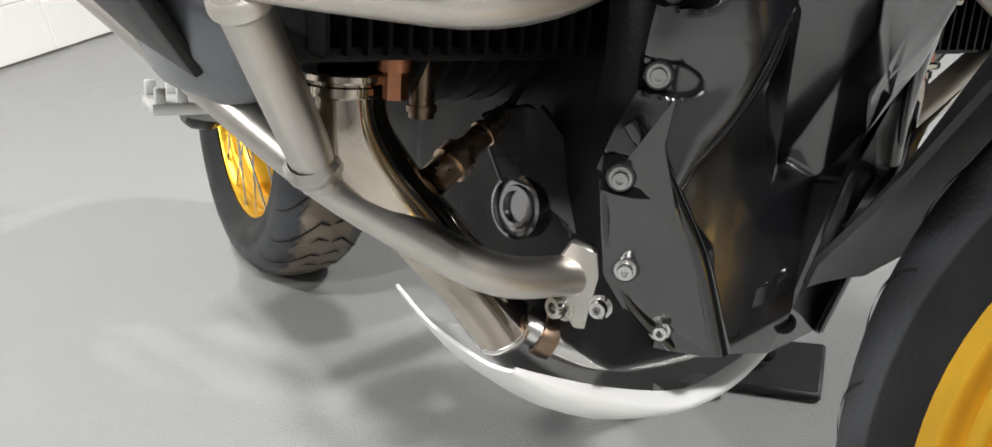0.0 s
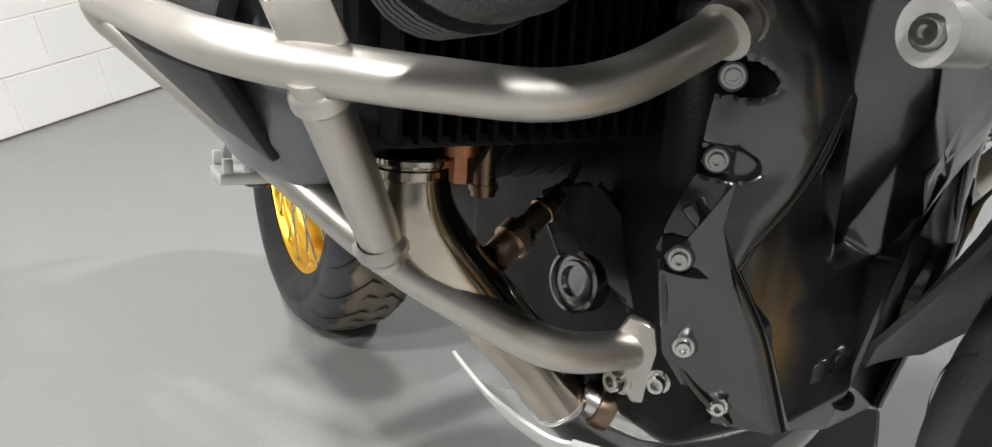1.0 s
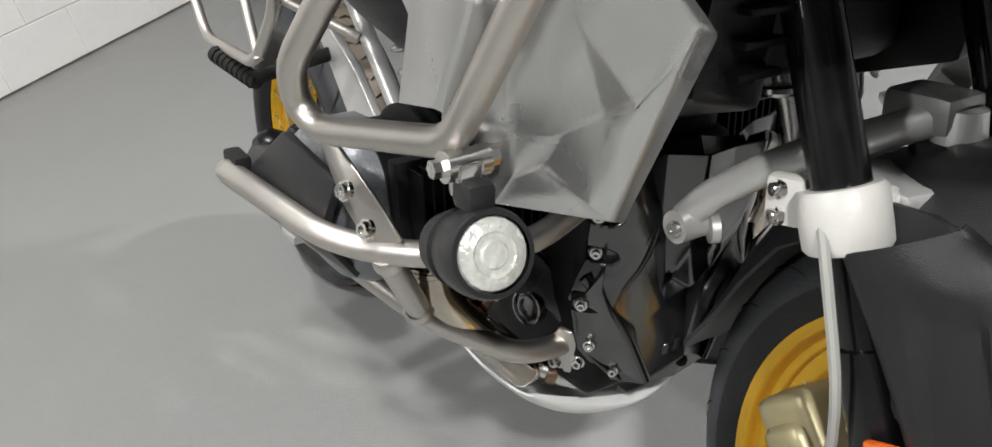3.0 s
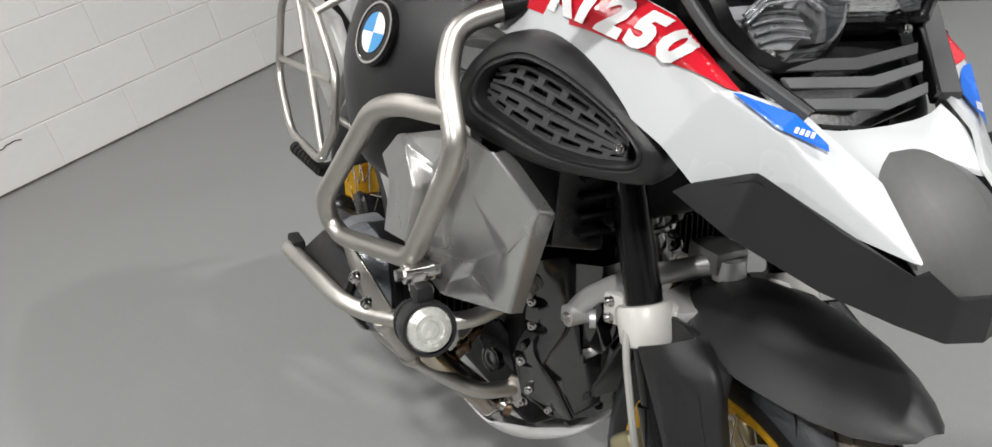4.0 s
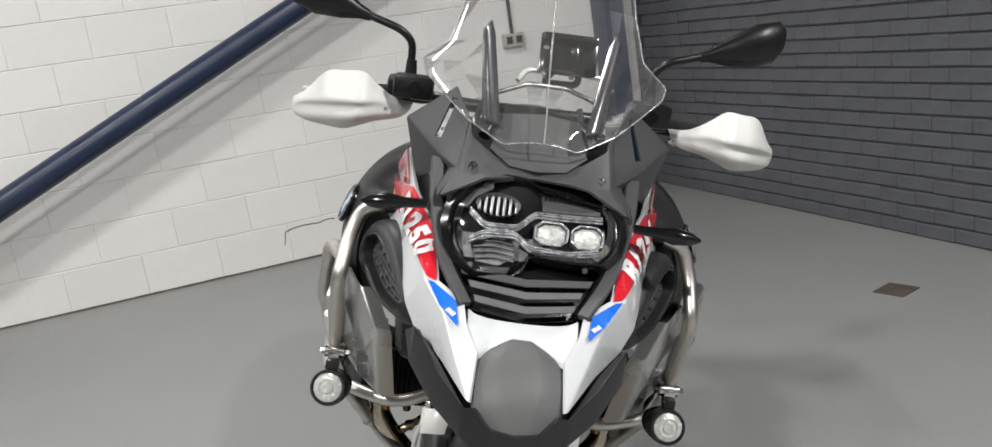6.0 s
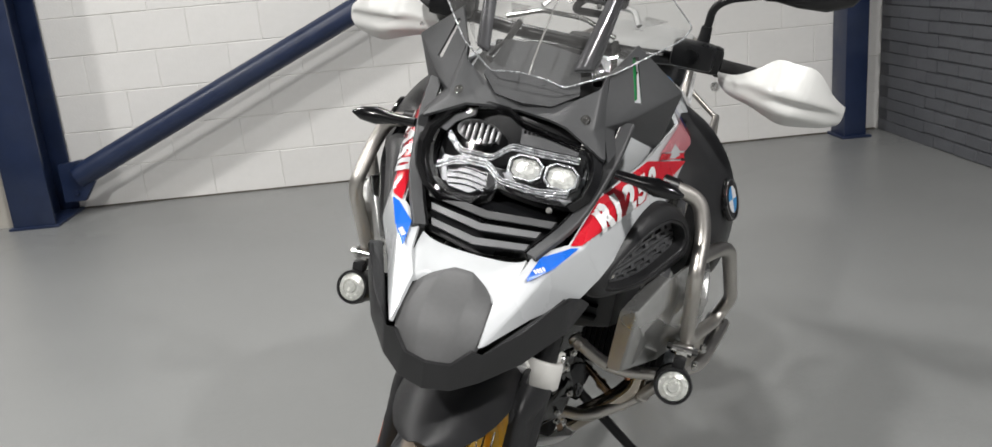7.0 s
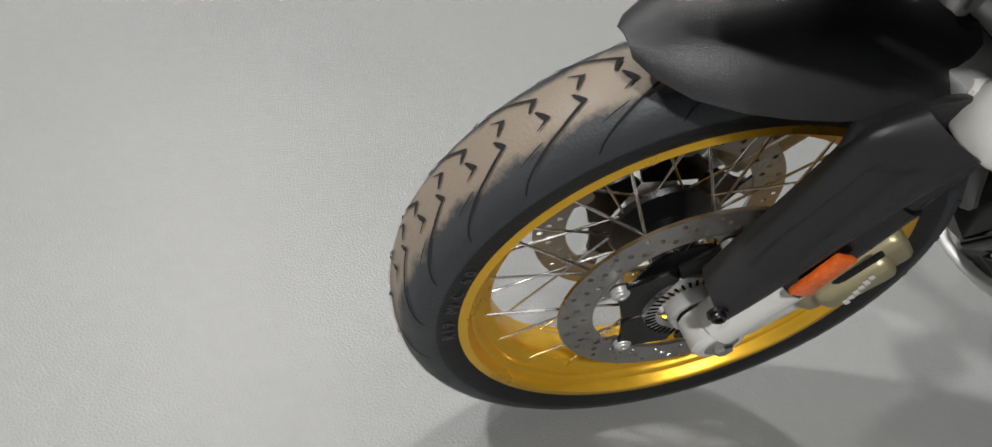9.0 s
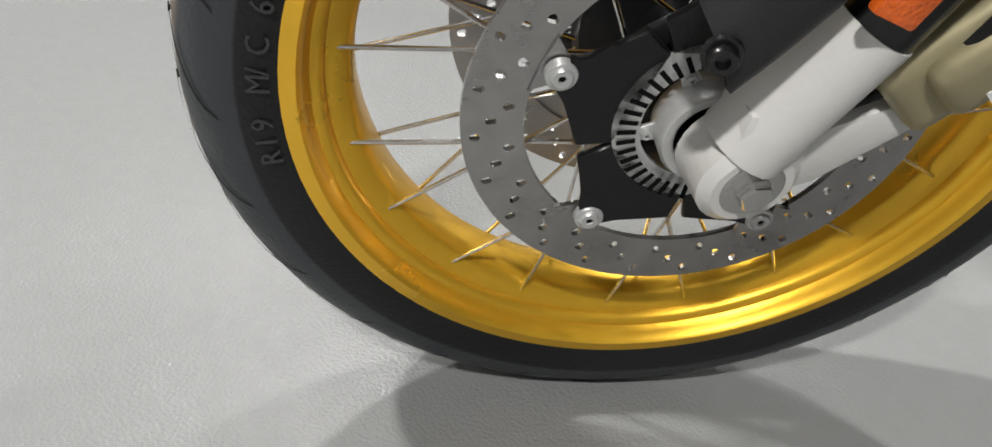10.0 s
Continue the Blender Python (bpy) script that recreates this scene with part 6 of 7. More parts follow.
def radiator_duct(bm):
    shell(bm, {"a": (-0.16, -0.135, 0.58), "b": (-0.16, -0.20, 0.58), "c": (-0.19, -0.20, 0.42), "d": (-0.19, -0.125, 0.40), "e": (-0.32, -0.13, 0.60), "f": (-0.32, -0.24, 0.60), "g": (-0.33, -0.22, 0.38), "h": (-0.33, -0.12, 0.36)},
          ["a b c d", "a d h e", "b f g c", "e f b a", "d c g h", "e h g f"], bevel=0.010)


ducts = sides("radiator_duct", radiator_duct, BLACK, label="black radiator shroud")
for sg, host in ((-1, ducts[0]), (1, ducts[1])):
    for q in range(6):
        bm = bmesh.new()
        box(bm, (-0.160 - q * 0.004, sg * 0.150, 0.555 - q * 0.024), (0.016, 0.045, 0.006), 0.002)
        part("radiator_fin", bm, DEEP, host)


# cylinders across the frame
def cylinder_body(bm):
    m = Matrix.Translation((-0.585, 0, 0.245)) @ Matrix.Rotation(radians(90), 4, "X")
    rings = []
    prof = [(0.078, 0.09)]
    for q in range(9):
        h = 0.10 + q * 0.017
        prof += [(0.078, h), (0.094, h + 0.002), (0.094, h + 0.006), (0.078, h + 0.008)]
    prof += [(0.084, 0.262), (0.084, 0.30), (0, 0.30)]
    lathe(bm, prof, 32, m)


cylinders = sides("cylinder", cylinder_body, DEEP, engine, "finned black cylinder", 30)


def rocker_cover(bm):
    rings = []
    for y, w, h, p in ((-0.270, 0.100, 0.085, 3.2), (-0.310, 0.100, 0.085, 3.2), (-0.336, 0.090, 0.075, 3.0), (-0.350, 0.068, 0.050, 2.6), (-0.354, 0.03, 0.02, 2.2)):
        ring = []
        for i in range(24):
            a = 2 * math.pi * i / 24
            c, s = math.cos(a), math.sin(a)
            ring.append((-0.612 + w * math.copysign(abs(c) ** (2 / p), c), y, 0.238 + h * math.copysign(abs(s) ** (2 / p), s)))
        rings.append(ring)
    skin(bm, rings)


sides("cylinder_head_cover", rocker_cover, material("grey_head_paint", (0.17, 0.18, 0.195), 0.30, 0.3, 0.1, 9, 0.2, 300), engine, "dark grey cylinder head cover", 60)


def fin_block(bm):
    box(bm, (-0.500, -0.205, 0.250), (0.02, 0.19, 0.12), 0.004)


def fin_rail(bm):
    box(bm, (-0.492, -0.200, 0.198), (0.046, 0.17, 0.008), 0.003)


sides("fin_base", fin_block, DEEP, cylinders, "", 20)
sides("fin_rail", fin_rail, DEEP, cylinders)
for q in range(15):
    sides("cooling_fin", lambda bm: box(bm, (-0.478, -0.125 - q * 0.0115, 0.250), (0.034, 0.0025, 0.105), 0.0), DEEP, cylinders)


SIDE_CAST = material("dark_grey_engine_paint", (0.022, 0.023, 0.026), 0.28, 0.1, 0.15, 9, 0.05, 240, coat=0.3)


# exhaust
def header(bm):
    tube(bm, [(-0.517, -0.255, 0.178), (-0.514, -0.252, 0.145), (-0.511, -0.230, 0.112), (-0.509, -0.196, 0.074), (-0.516, -0.160, 0.034), (-0.520, -0.134, 0.000)], 0.0228, 28, 0.05, caps=False)


headers = sides("exhaust_header", header, PIPE, label="heat-tinted steel exhaust header", smooth=60)


def header_flange(bm):
    slab(bm, [(-0.517 + 0.031 * math.cos(t), -0.255 + 0.028 * math.sin(t), 0.181) for t in [2 * math.pi * k / 20 for k in range(20)]], 0.006, 0.0015, 1)
    lathe(bm, [(0.0228, -0.002), (0.0246, 0.0), (0.0246, 0.005), (0.0228, 0.006)], 28, Matrix.Translation((-0.517, -0.255, 0.170)))


def header_end(bm):
    """The rolled lip and closed cone where the header meets the link pipe."""
    a, b = Vector((-0.520, -0.134, 0.000)), Vector((-0.524, -0.108, -0.030))
    m = Matrix.Translation(a) @ axis_frame(b - a).to_4x4()
    lathe(bm, [(0.0215, -0.004), (0.0232, -0.003), (0.0238, 0.001), (0.0222, 0.004), (0.0190, 0.004), (0.0160, -0.006), (0, -0.010)], 28, m)


sides("header_end", header_end, CHROME, headers, "rolled steel pipe end")
sides("exhaust_flange", header_flange, PIPE, headers, "steel exhaust flange")
sides("copper_nut", lambda bm: (rod(bm, (-0.488, -0.236, 0.170), (-0.488, -0.236, 0.190), 0.0072, n=6), rod(bm, (-0.488, -0.236, 0.186), (-0.488, -0.236, 0.194), 0.0105, n=16)), COPPER, headers, "copper exhaust nut")


SENSOR = material("straw_sensor_steel", (0.50, 0.38, 0.28), 0.24, 1.0, 0.25, 40)


def lambda_probe(bm):
    a, b = Vector((-0.508, -0.200, 0.114)), Vector((-0.529, -0.133, 0.154))
    prof = []
    for s0, s1, r in ((0.0, 0.20, 0.0105), (0.20, 0.34, 0.0130), (0.34, 0.40, 0.0095), (0.40, 0.62, 0.0085), (0.62, 0.66, 0.0095), (0.66, 0.90, 0.0072), (0.90, 1.0, 0.0055)):
        prof += [(r, s0 * (b - a).length), (r, s1 * (b - a).length)]
    lathe(bm, [(0, 0)] + prof + [(0, (b - a).length)], 18, Matrix.Translation(a) @ axis_frame(b - a).to_4x4())


sides("lambda_sensor", lambda_probe, SENSOR, headers, "browned exhaust sensor")
sides("sensor_wire", lambda bm: tube(bm, [(-0.530, -0.133, 0.155), (-0.535, -0.12, 0.17), (-0.56, -0.12, 0.18), (-0.59, -0.13, 0.20)], 0.003, 8, 0.02), BLACK_RUBBER, headers)
sides("knock_sensor", lambda bm: (rod(bm, (-0.539, -0.194, 0.148), (-0.539, -0.194, 0.190), 0.0082, n=16), rod(bm, (-0.539, -0.194, 0.152), (-0.539, -0.194, 0.156), 0.0098, n=16)), BRASS, headers)


def engine_lower(bm):
    slab(bm, [(-0.536, -0.152, 0.149), (-0.533, -0.143, 0.153), (-0.520, -0.123, 0.158), (-0.516, -0.118, 0.152), (-0.498, -0.101, 0.135), (-0.489, -0.101, 0.105), (-0.474, -0.104, 0.073),
              (-0.485, -0.112, 0.080), (-0.497, -0.117, 0.096), (-0.506, -0.125, 0.100), (-0.516, -0.133, 0.111), (-0.520, -0.143, 0.105), (-0.529, -0.148, 0.124)], 0.010, 0.0035, 3)
    tube(bm, [(-0.517, -0.119, 0.155), (-0.503, -0.106, 0.136), (-0.495, -0.105, 0.107), (-0.481, -0.106, 0.075)], 0.0045, 10, 0.02)


sides("engine_side_cover", engine_lower, SIDE_CAST, engine, "dark grey engine side casting", 45)


CAP_METAL = material("dark_cap_metal", (0.30, 0.30, 0.31), 0.22, 1.0, 0.2, 30)


def oil_cap(bm):
    m = Matrix.Translation((-0.512, -0.131, 0.090)) @ axis_frame((0.25, -1, 0.1)).to_4x4()
    lathe(bm, [(0, 0.002), (0.010, 0.002), (0.011, 0.006), (0.014, 0.006), (0.015, 0.003), (0.018, 0.003), (0.0195, 0.007), (0.022, 0.006), (0.022, -0.008), (0, -0.008)], 28, m)


sides("oil_cap", oil_cap, CAP_METAL, engine, "ringed metal oil filler")
bm = bmesh.new()
tube(bm, [(-0.512, -0.122, 0.004), (-0.498, -0.105, -0.006), (-0.484, -0.080, -0.016), (-0.480, -0.036, -0.022), (-0.480, 0.036, -0.022), (-0.484, 0.080, -0.016), (-0.498, 0.105, -0.006), (-0.512, 0.122, 0.004)], 0.0135, 16, 0.03)
link = part("link_pipe", bm, CHROME, bike, "steel exhaust link pipe", 60)
for sg in (-1, 1):
    bm = bmesh.new()
    lathe(bm, [(0.0135, -0.007), (0.0162, -0.006), (0.0168, 0.0), (0.0162, 0.006), (0.0135, 0.007)], 24, Matrix.Translation((-0.501, sg * 0.109, -0.004)) @ axis_frame((0.6, -sg, -0.5)).to_4x4())
    part("pipe_clamp", bm, BRASS, link, "browned pipe clamp")
bm = bmesh.new()
PAN_ALLOY = material("pale_pan_alloy", (0.70, 0.70, 0.69), 0.4, 0.15, 0.06, 8, 0.15, 300, dirt=(0.5, 0.49, 0.46), dirt_amount=0.3)
PAN_ROWS = ((-0.670, 0.148, -0.022, -0.075, 5, 0), (-0.600, 0.150, -0.030, -0.082, 5, 0), (-0.530, 0.149, -0.027, -0.082, 4, 0), (-0.492, 0.146, -0.025, -0.082, 3, 0.014), (-0.470, 0.142, -0.023, -0.074, 2.2, 0.024),
            (-0.462, 0.140, -0.021, -0.066, 1.6, 0.030), (-0.465, 0.139, -0.020, -0.060, 1.5, 0.027), (-0.471, 0.138, -0.019, -0.055, 1.4, 0.021))
steps = [-1, -0.96, -0.86, -0.70, -0.48, -0.24, 0, 0.24, 0.48, 0.70, 0.86, 0.96, 1]
surface(bm, [[Vector((x - bow * s * s, w * s, floor + (edge - floor) * abs(s) ** power)) for s in steps] for x, w, edge, floor, power, bow in PAN_ROWS], 2, 4, None, 0.003)
belly = part("belly_pan", bm, PAN_ALLOY, bike, "silver aluminium skid plate", 50)
bm = bmesh.new()
skin(bm, [oval(-0.66, -0.030, 0.07, 0.030), oval(-0.74, -0.025, 0.07, 0.035), oval(-0.88, -0.01, 0.06, 0.030)])
part("collector_box", bm, SIDE_CAST, bike, "dull steel exhaust collector", 50)
bm = bmesh.new()
box(bm, (-0.500, 0.03, -0.073), (0.02, 0.05, 0.008), 0.002)
rod(bm, (-0.500, 0.03, -0.076), (-0.500, 0.03, -0.066), 0.004, n=10)
part("pan_bracket", bm, ALLOY, belly)

# silver flank panels
FLANK = {"A": (-0.372, -0.345, 0.506), "B": (-0.329, -0.338, 0.541), "C": (-0.316, -0.334, 0.546), "ra": (-0.289, -0.346, 0.541), "rb": (-0.237, -0.354, 0.501), "rc": (-0.304, -0.348, 0.415), "M": (-0.365, -0.350, 0.407),
         "P": (-0.345, -0.346, 0.479), "c1": (-0.247, -0.322, 0.519), "c2": (-0.253, -0.320, 0.500), "D": (-0.222, -0.312, 0.554), "F": (-0.182, -0.290, 0.555), "G": (-0.175, -0.280, 0.550), "H": (-0.138, -0.245, 0.488),
         "t": (-0.206, -0.288, 0.481), "u": (-0.179, -0.262, 0.432), "v": (-0.218, -0.254, 0.416), "w": (-0.257, -0.270, 0.392), "x": (-0.288, -0.292, 0.393), "ch": (-0.249, -0.306, 0.488), "J": (-0.232, -0.235, 0.320),
         "K": (-0.326, -0.290, 0.319), "k2": (-0.292, -0.292, 0.351), "k3": (-0.243, -0.256, 0.339), "lo": (-0.290, -0.262, 0.358), "Hw": (-0.153, -0.215, 0.476), "Gw": (-0.190, -0.255, 0.548), "Jw": (-0.256, -0.205, 0.304), "N": (-0.304, -0.338, 0.407)}


def flank(bm):
    shell(bm, FLANK, ["A B C ra rb P", "P rb rc M", "ra c1 c2 rb", "rb c2 x N", "rb N rc", "C D c1 ra", "D F t ch", "D ch c2 c1", "c2 ch x", "F G H u t", "t u v", "ch t v w x", "x w lo k2", "w v k3 lo", "u H J k3 v", "k2 lo k3 J K", "N x k2 K", "G Gw Hw H", "H Hw Jw J"], bevel=0.005, seg=3)
    bmesh.ops.solidify(bm, geom=bm.faces[:], thickness=0.004)


flanks = sides("flank_panel", flank, HEAD, label="satin silver flank panel", smooth=50)

# ---------------------------------------------------------------- crash bars
def upper_bar(bm):
    tube(bm, [(-0.212, -0.246, 0.699), (-0.236, -0.296, 0.683), (-0.222, -0.316, 0.628), (-0.183, -0.322, 0.566), (-0.190, -0.324, 0.540), (-0.304, -0.336, 0.386), (-0.480, -0.378, 0.362), (-0.504, -0.388, 0.385), (-0.478, -0.398, 0.425), (-0.330, -0.366, 0.575), (-0.285, -0.350, 0.590), (-0.200, -0.320, 0.592)], 0.0135, 18, 0.026)


bars = sides("crash_bar", upper_bar, STEEL, label="brushed stainless upper crash bar", smooth=60)
sides("bar_socket", lambda bm: rod(bm, (-0.215, -0.252, 0.698), (-0.205, -0.205, 0.707), 0.0165, n=18), BLACK, bars, "black bar socket")


def bar_plate(bm):
    slab(bm, [(-0.495, -0.374, 0.350), (-0.468, -0.366, 0.350), (-0.438, -0.340, 0.290), (-0.437, -0.322, 0.252), (-0.446, -0.332, 0.246), (-0.458, -0.350, 0.250), (-0.466, -0.366, 0.290)], 0.006, 0.002, 1)


sides("bar_plate", bar_plate, STEEL, bars, "stainless joining plate")
for sg, host in ((-1, bars[0]), (1, bars[1])):
    bolts("bar_bolt", [((-0.447, sg * 0.372, 0.311), (0.3, sg, 0.3)), ((-0.422, sg * 0.365, 0.280), (0.3, sg, 0.3))], host, r=0.0075)


def lower_bar(bm):
    tube(bm, [(-0.395, -0.118, 0.272), (-0.398, -0.210, 0.227), (-0.436, -0.325, 0.238), (-0.500, -0.376, 0.246), (-0.715, -0.408, 0.263), (-0.735, -0.402, 0.250), (-0.700, -0.375, 0.225), (-0.517, -0.266, 0.115), (-0.470, -0.172, 0.057), (-0.470, -0.108, 0.053)], 0.0135, 18, 0.045)


lower_bars = sides("lower_crash_bar", lower_bar, STEEL, label="brushed stainless lower crash bar", smooth=60)


def bar_brace(bm):
    rod(bm, (-0.451, -0.337, 0.238), (-0.519, -0.268, 0.118), 0.0135, n=18)
    for p in ((-0.451, -0.337, 0.238), (-0.519, -0.268, 0.118)):
        d = Vector((-0.064, 0.074, -0.112)).normalized() * (1 if p[2] > 0.2 else -1)
        lathe(bm, [(0.0135, 0.0), (0.0165, 0.003), (0.0175, 0.009), (0.0135, 0.014)], 18, Matrix.Translation(Vector(p) + d * 0.008) @ axis_frame(d).to_4x4())


sides("bar_brace", bar_brace, STEEL, lower_bars, "welded stainless brace")


def bar_flange(bm):
    m = Matrix.Translation((-0.462, -0.112, 0.050)) @ axis_frame((-0.55, 1, 0.1)).to_4x4()
    slab(bm, [m @ Vector(p) for p in ((-0.020, -0.030, 0), (0.004, -0.034, 0), (0.018, -0.014, 0), (0.020, 0.010, 0), (0.008, 0.030, 0), (-0.012, 0.026, 0))], 0.006, 0.002, 1)


sides("bar_flange", bar_flange, STEEL, lower_bars, "pale bar mounting flange")
sides("flange_bolt", lambda bm: (bolt(bm, (-0.475, -0.114, 0.030), (0.1, -1, 0), 0.008, 0.012), bolt(bm, (-0.445, -0.108, 0.040), (0.5, -0.7, 0), 0.006, 0.01)), CHROME, lower_bars)
sides("bar_collar", lambda bm: [rod(bm, (-0.398 + q * 0.005, -0.113 - q * 0.016, 0.276 - q * 0.008), (-0.396 + q * 0.005, -0.120 - q * 0.016, 0.272 - q * 0.008), 0.0165, n=18) for q in range(2)], STEEL, lower_bars, "ringed collar")


def heel_fill(bm):
    slab(bm, [(-0.50, -0.355, 0.300), (-0.53, -0.365, 0.240), (-0.66, -0.385, 0.240), (-0.70, -0.385, 0.262), (-0.60, -0.370, 0.330)], 0.012, 0.004)


sides("foot_shield", heel_fill, PLASTIC, lower_bars, "black plastic foot shield")
sides("bar_insert", lambda bm: slab(bm, [(-0.680, -0.404, 0.254), (-0.600, -0.392, 0.238), (-0.520, -0.368, 0.232), (-0.535, -0.330, 0.178), (-0.592, -0.352, 0.196), (-0.660, -0.380, 0.226)], 0.010, 0.004), PLASTIC, lower_bars, "black plastic bar insert")
sides("bar_end_plug", lambda bm: box(bm, (-0.712, -0.395, 0.272), (0.05, 0.02, 0.02), 0.005), BLACK_RUBBER, lower_bars)


# fog lamps on the bars
def fog_body(bm):
    m = Matrix.Translation((-0.262, -0.334, 0.309)) @ axis_frame((1, -0.10, 0.30)).to_4x4()
    lathe(bm, [(0.030, 0.014), (0.034, 0.014), (0.036, 0.008), (0.036, -0.012), (0.034, -0.020), (0.034, -0.028), (0.031, -0.036), (0.028, -0.066), (0.020, -0.088), (0, -0.092)], 32, m)


def fog_fin(bm, q):
    m = Matrix.Translation((-0.262, -0.334, 0.309)) @ axis_frame((1, -0.10, 0.30)).to_4x4()
    lathe(bm, [(0.024, -0.040 - q * 0.008), (0.034 - q * 0.0015, -0.041 - q * 0.008), (0.034 - q * 0.0015, -0.044 - q * 0.008), (0.024, -0.045 - q * 0.008)], 24, m)


fogs = sides("fog_lamp", fog_body, PLASTIC, label="round fog lamp on the crash bar")
for q in range(5):
    sides("cooling_fin", lambda bm: fog_fin(bm, q), PLASTIC, fogs)
sides("fog_bracket", lambda bm: box(bm, (-0.278, -0.334, 0.352), (0.03, 0.024, 0.024), 0.006), PLASTIC, fogs)


def fog_lens(bm):
    m = Matrix.Translation((-0.262, -0.334, 0.309)) @ axis_frame((1, -0.10, 0.30)).to_4x4()
    lathe(bm, [(0, 0.017), (0.010, 0.017), (0.012, 0.014), (0.016, 0.014), (0.018, 0.016), (0.028, 0.012), (0.031, 0.006)], 24, m)


sides("fog_lens", fog_lens, FACET, fogs, "ribbed clear fog lamp lens", 20)


def fog_mount(bm):
    rod(bm, (-0.292, -0.352, 0.373), (-0.292, -0.314, 0.373), 0.013, n=14)
    rod(bm, (-0.292, -0.362, 0.373), (-0.292, -0.304, 0.373), 0.0075, n=6)
    box(bm, (-0.288, -0.334, 0.362), (0.022, 0.022, 0.03), 0.004)
    rod(bm, (-0.272, -0.345, 0.355), (-0.272, -0.322, 0.355), 0.007, n=8)


sides("fog_mount", fog_mount, CHROME, fogs, "bright swivel mount")

# foot pegs, side stand, swing arm, rear parts
def peg(bm):
    box(bm, (-0.850, -0.255, 0.105), (0.050, 0.105, 0.012), 0.004)
    for q in range(6):
        for s in (-1, 1):
            box(bm, (-0.850 + s * 0.022, -0.300 + q * 0.018, 0.117), (0.008, 0.009, 0.014), 0.002)
    box(bm, (-0.855, -0.175, 0.10), (0.03, 0.08, 0.035), 0.006)


sides("foot_peg", peg, ALLOY, label="toothed metal foot peg")
sides("peg_plate", lambda bm: slab(bm, [(-0.83, -0.135, 0.10), (-0.86, -0.14, 0.22), (-0.95, -0.14, 0.30), (-1.02, -0.15, 0.36), (-1.05, -0.15, 0.33), (-0.93, -0.14, 0.16), (-0.89, -0.135, 0.07)], 0.014, 0.004), CASTING, label="cast silver footrest plate")
sides("pillion_peg", lambda bm: (rod(bm, (-1.02, -0.15, 0.31), (-1.10, -0.255, 0.27), 0.011, n=12), [rod(bm, (-1.10 - 0.011 * q, -0.252 - 0.004 * q, 0.268 + 0.004 * q), (-1.108 - 0.011 * q, -0.254 - 0.004 * q, 0.271 + 0.004 * q), 0.015, n=12) for q in range(8)], rod(bm, (-1.09, -0.25, 0.266), (-1.19, -0.285, 0.300), 0.012, n=12)), BLACK_RUBBER, label="black rubber passenger peg")
bm = bmesh.new()
tube(bm, [(-0.62, 0.12, 0.03), (-0.665, 0.25, -0.09), (-0.712, 0.378, -0.205)], 0.012, 14, 0.04)
tube(bm, [(-0.690, 0.32, -0.150), (-0.66, 0.345, -0.150)], 0.006, 8, 0)
stand = part("side_stand", bm, BLACK, bike, "black side stand")


def floor_to_bike(x, y, z):
    return bike.matrix_world.inverted() @ Vector((x, y, z))


bm = bmesh.new()
slab(bm, [floor_to_bike(*p) for p in ((-0.734, 0.235, 0.007), (-0.625, 0.305, 0.007), (-0.690, 0.390, 0.007), (-0.805, 0.315, 0.007))], 0.012, 0.003, 1)
part("stand_foot", bm, PLASTIC, stand, "broad flat black stand foot")
bm = bmesh.new()
tube(bm, [(-0.80, 0.02, 0.10), (-1.10, -0.11, 0.06), (RX, -0.12, RZ)], 0.038, 14, 0.08)
lathe(bm, [(0, -0.012), (0.045, -0.012), (0.055, 0.0), (0.060, 0.03), (0.050, 0.05), (0, 0.05)], 28, wheel_frame(RX, RZ) @ Matrix.Translation((0, 0, -0.12)))
part("swing_arm", bm, BLACK, bike, "black single-sided swing arm")
bm = bmesh.new()
skin(bm, [[(x, 0.20 + r * math.cos(a), z + 1.25 * r * math.sin(a)) for a in [2 * math.pi * k / 20 for k in range(20)]] for x, z, r in ((-0.95, 0.12, 0.03), (-1.02, 0.15, 0.05), (-1.10, 0.19, 0.055), (-1.45, 0.31, 0.06), (-1.49, 0.325, 0.05))])
part("silencer", bm, CHROME, bike, "steel exhaust silencer", 50)
bm = bmesh.new()
coil = [(-0.98 + 0.035 * math.cos(2 * math.pi * k / 16) - 0.14 * k / 112, 0.035 * math.sin(2 * math.pi * k / 16), 0.20 + 0.25 * k / 112) for k in range(113)]
tube(bm, coil, 0.006, 8, 0)
part("rear_spring", bm, CHROME, bike, "coil of the rear shock")
bm = bmesh.new()
for sg in (-1, 1):
    tube(bm, [(-0.50, sg * 0.10, 0.55), (-0.75, sg * 0.13, 0.50), (-1.05, sg * 0.14, 0.56), (-1.45, sg * 0.11, 0.66)], 0.014, 12, 0.08)
    tube(bm, [(-0.86, sg * 0.12, 0.25), (-1.10, sg * 0.14, 0.57)], 0.013, 12, 0)
    tube(bm, [(-0.80, sg * 0.11, 0.30), (-0.75, sg * 0.13, 0.50)], 0.015, 12, 0)
part("rear_frame", bm, CASTING, bike, "silver tubular rear frame")
bm = bmesh.new()
slab(bm, [(-1.40, -0.10, 0.62), (-1.52, -0.10, 0.66), (-1.70, -0.09, 0.52), (-1.78, -0.09, 0.36), (-1.74, 0.09, 0.36), (-1.66, 0.09, 0.52), (-1.52, 0.10, 0.66), (-1.40, 0.10, 0.62)], 0.01, 0.003, 1)
part("rear_mudguard", bm, PLASTIC, bike, "black rear mudguard")
bm = bmesh.new()
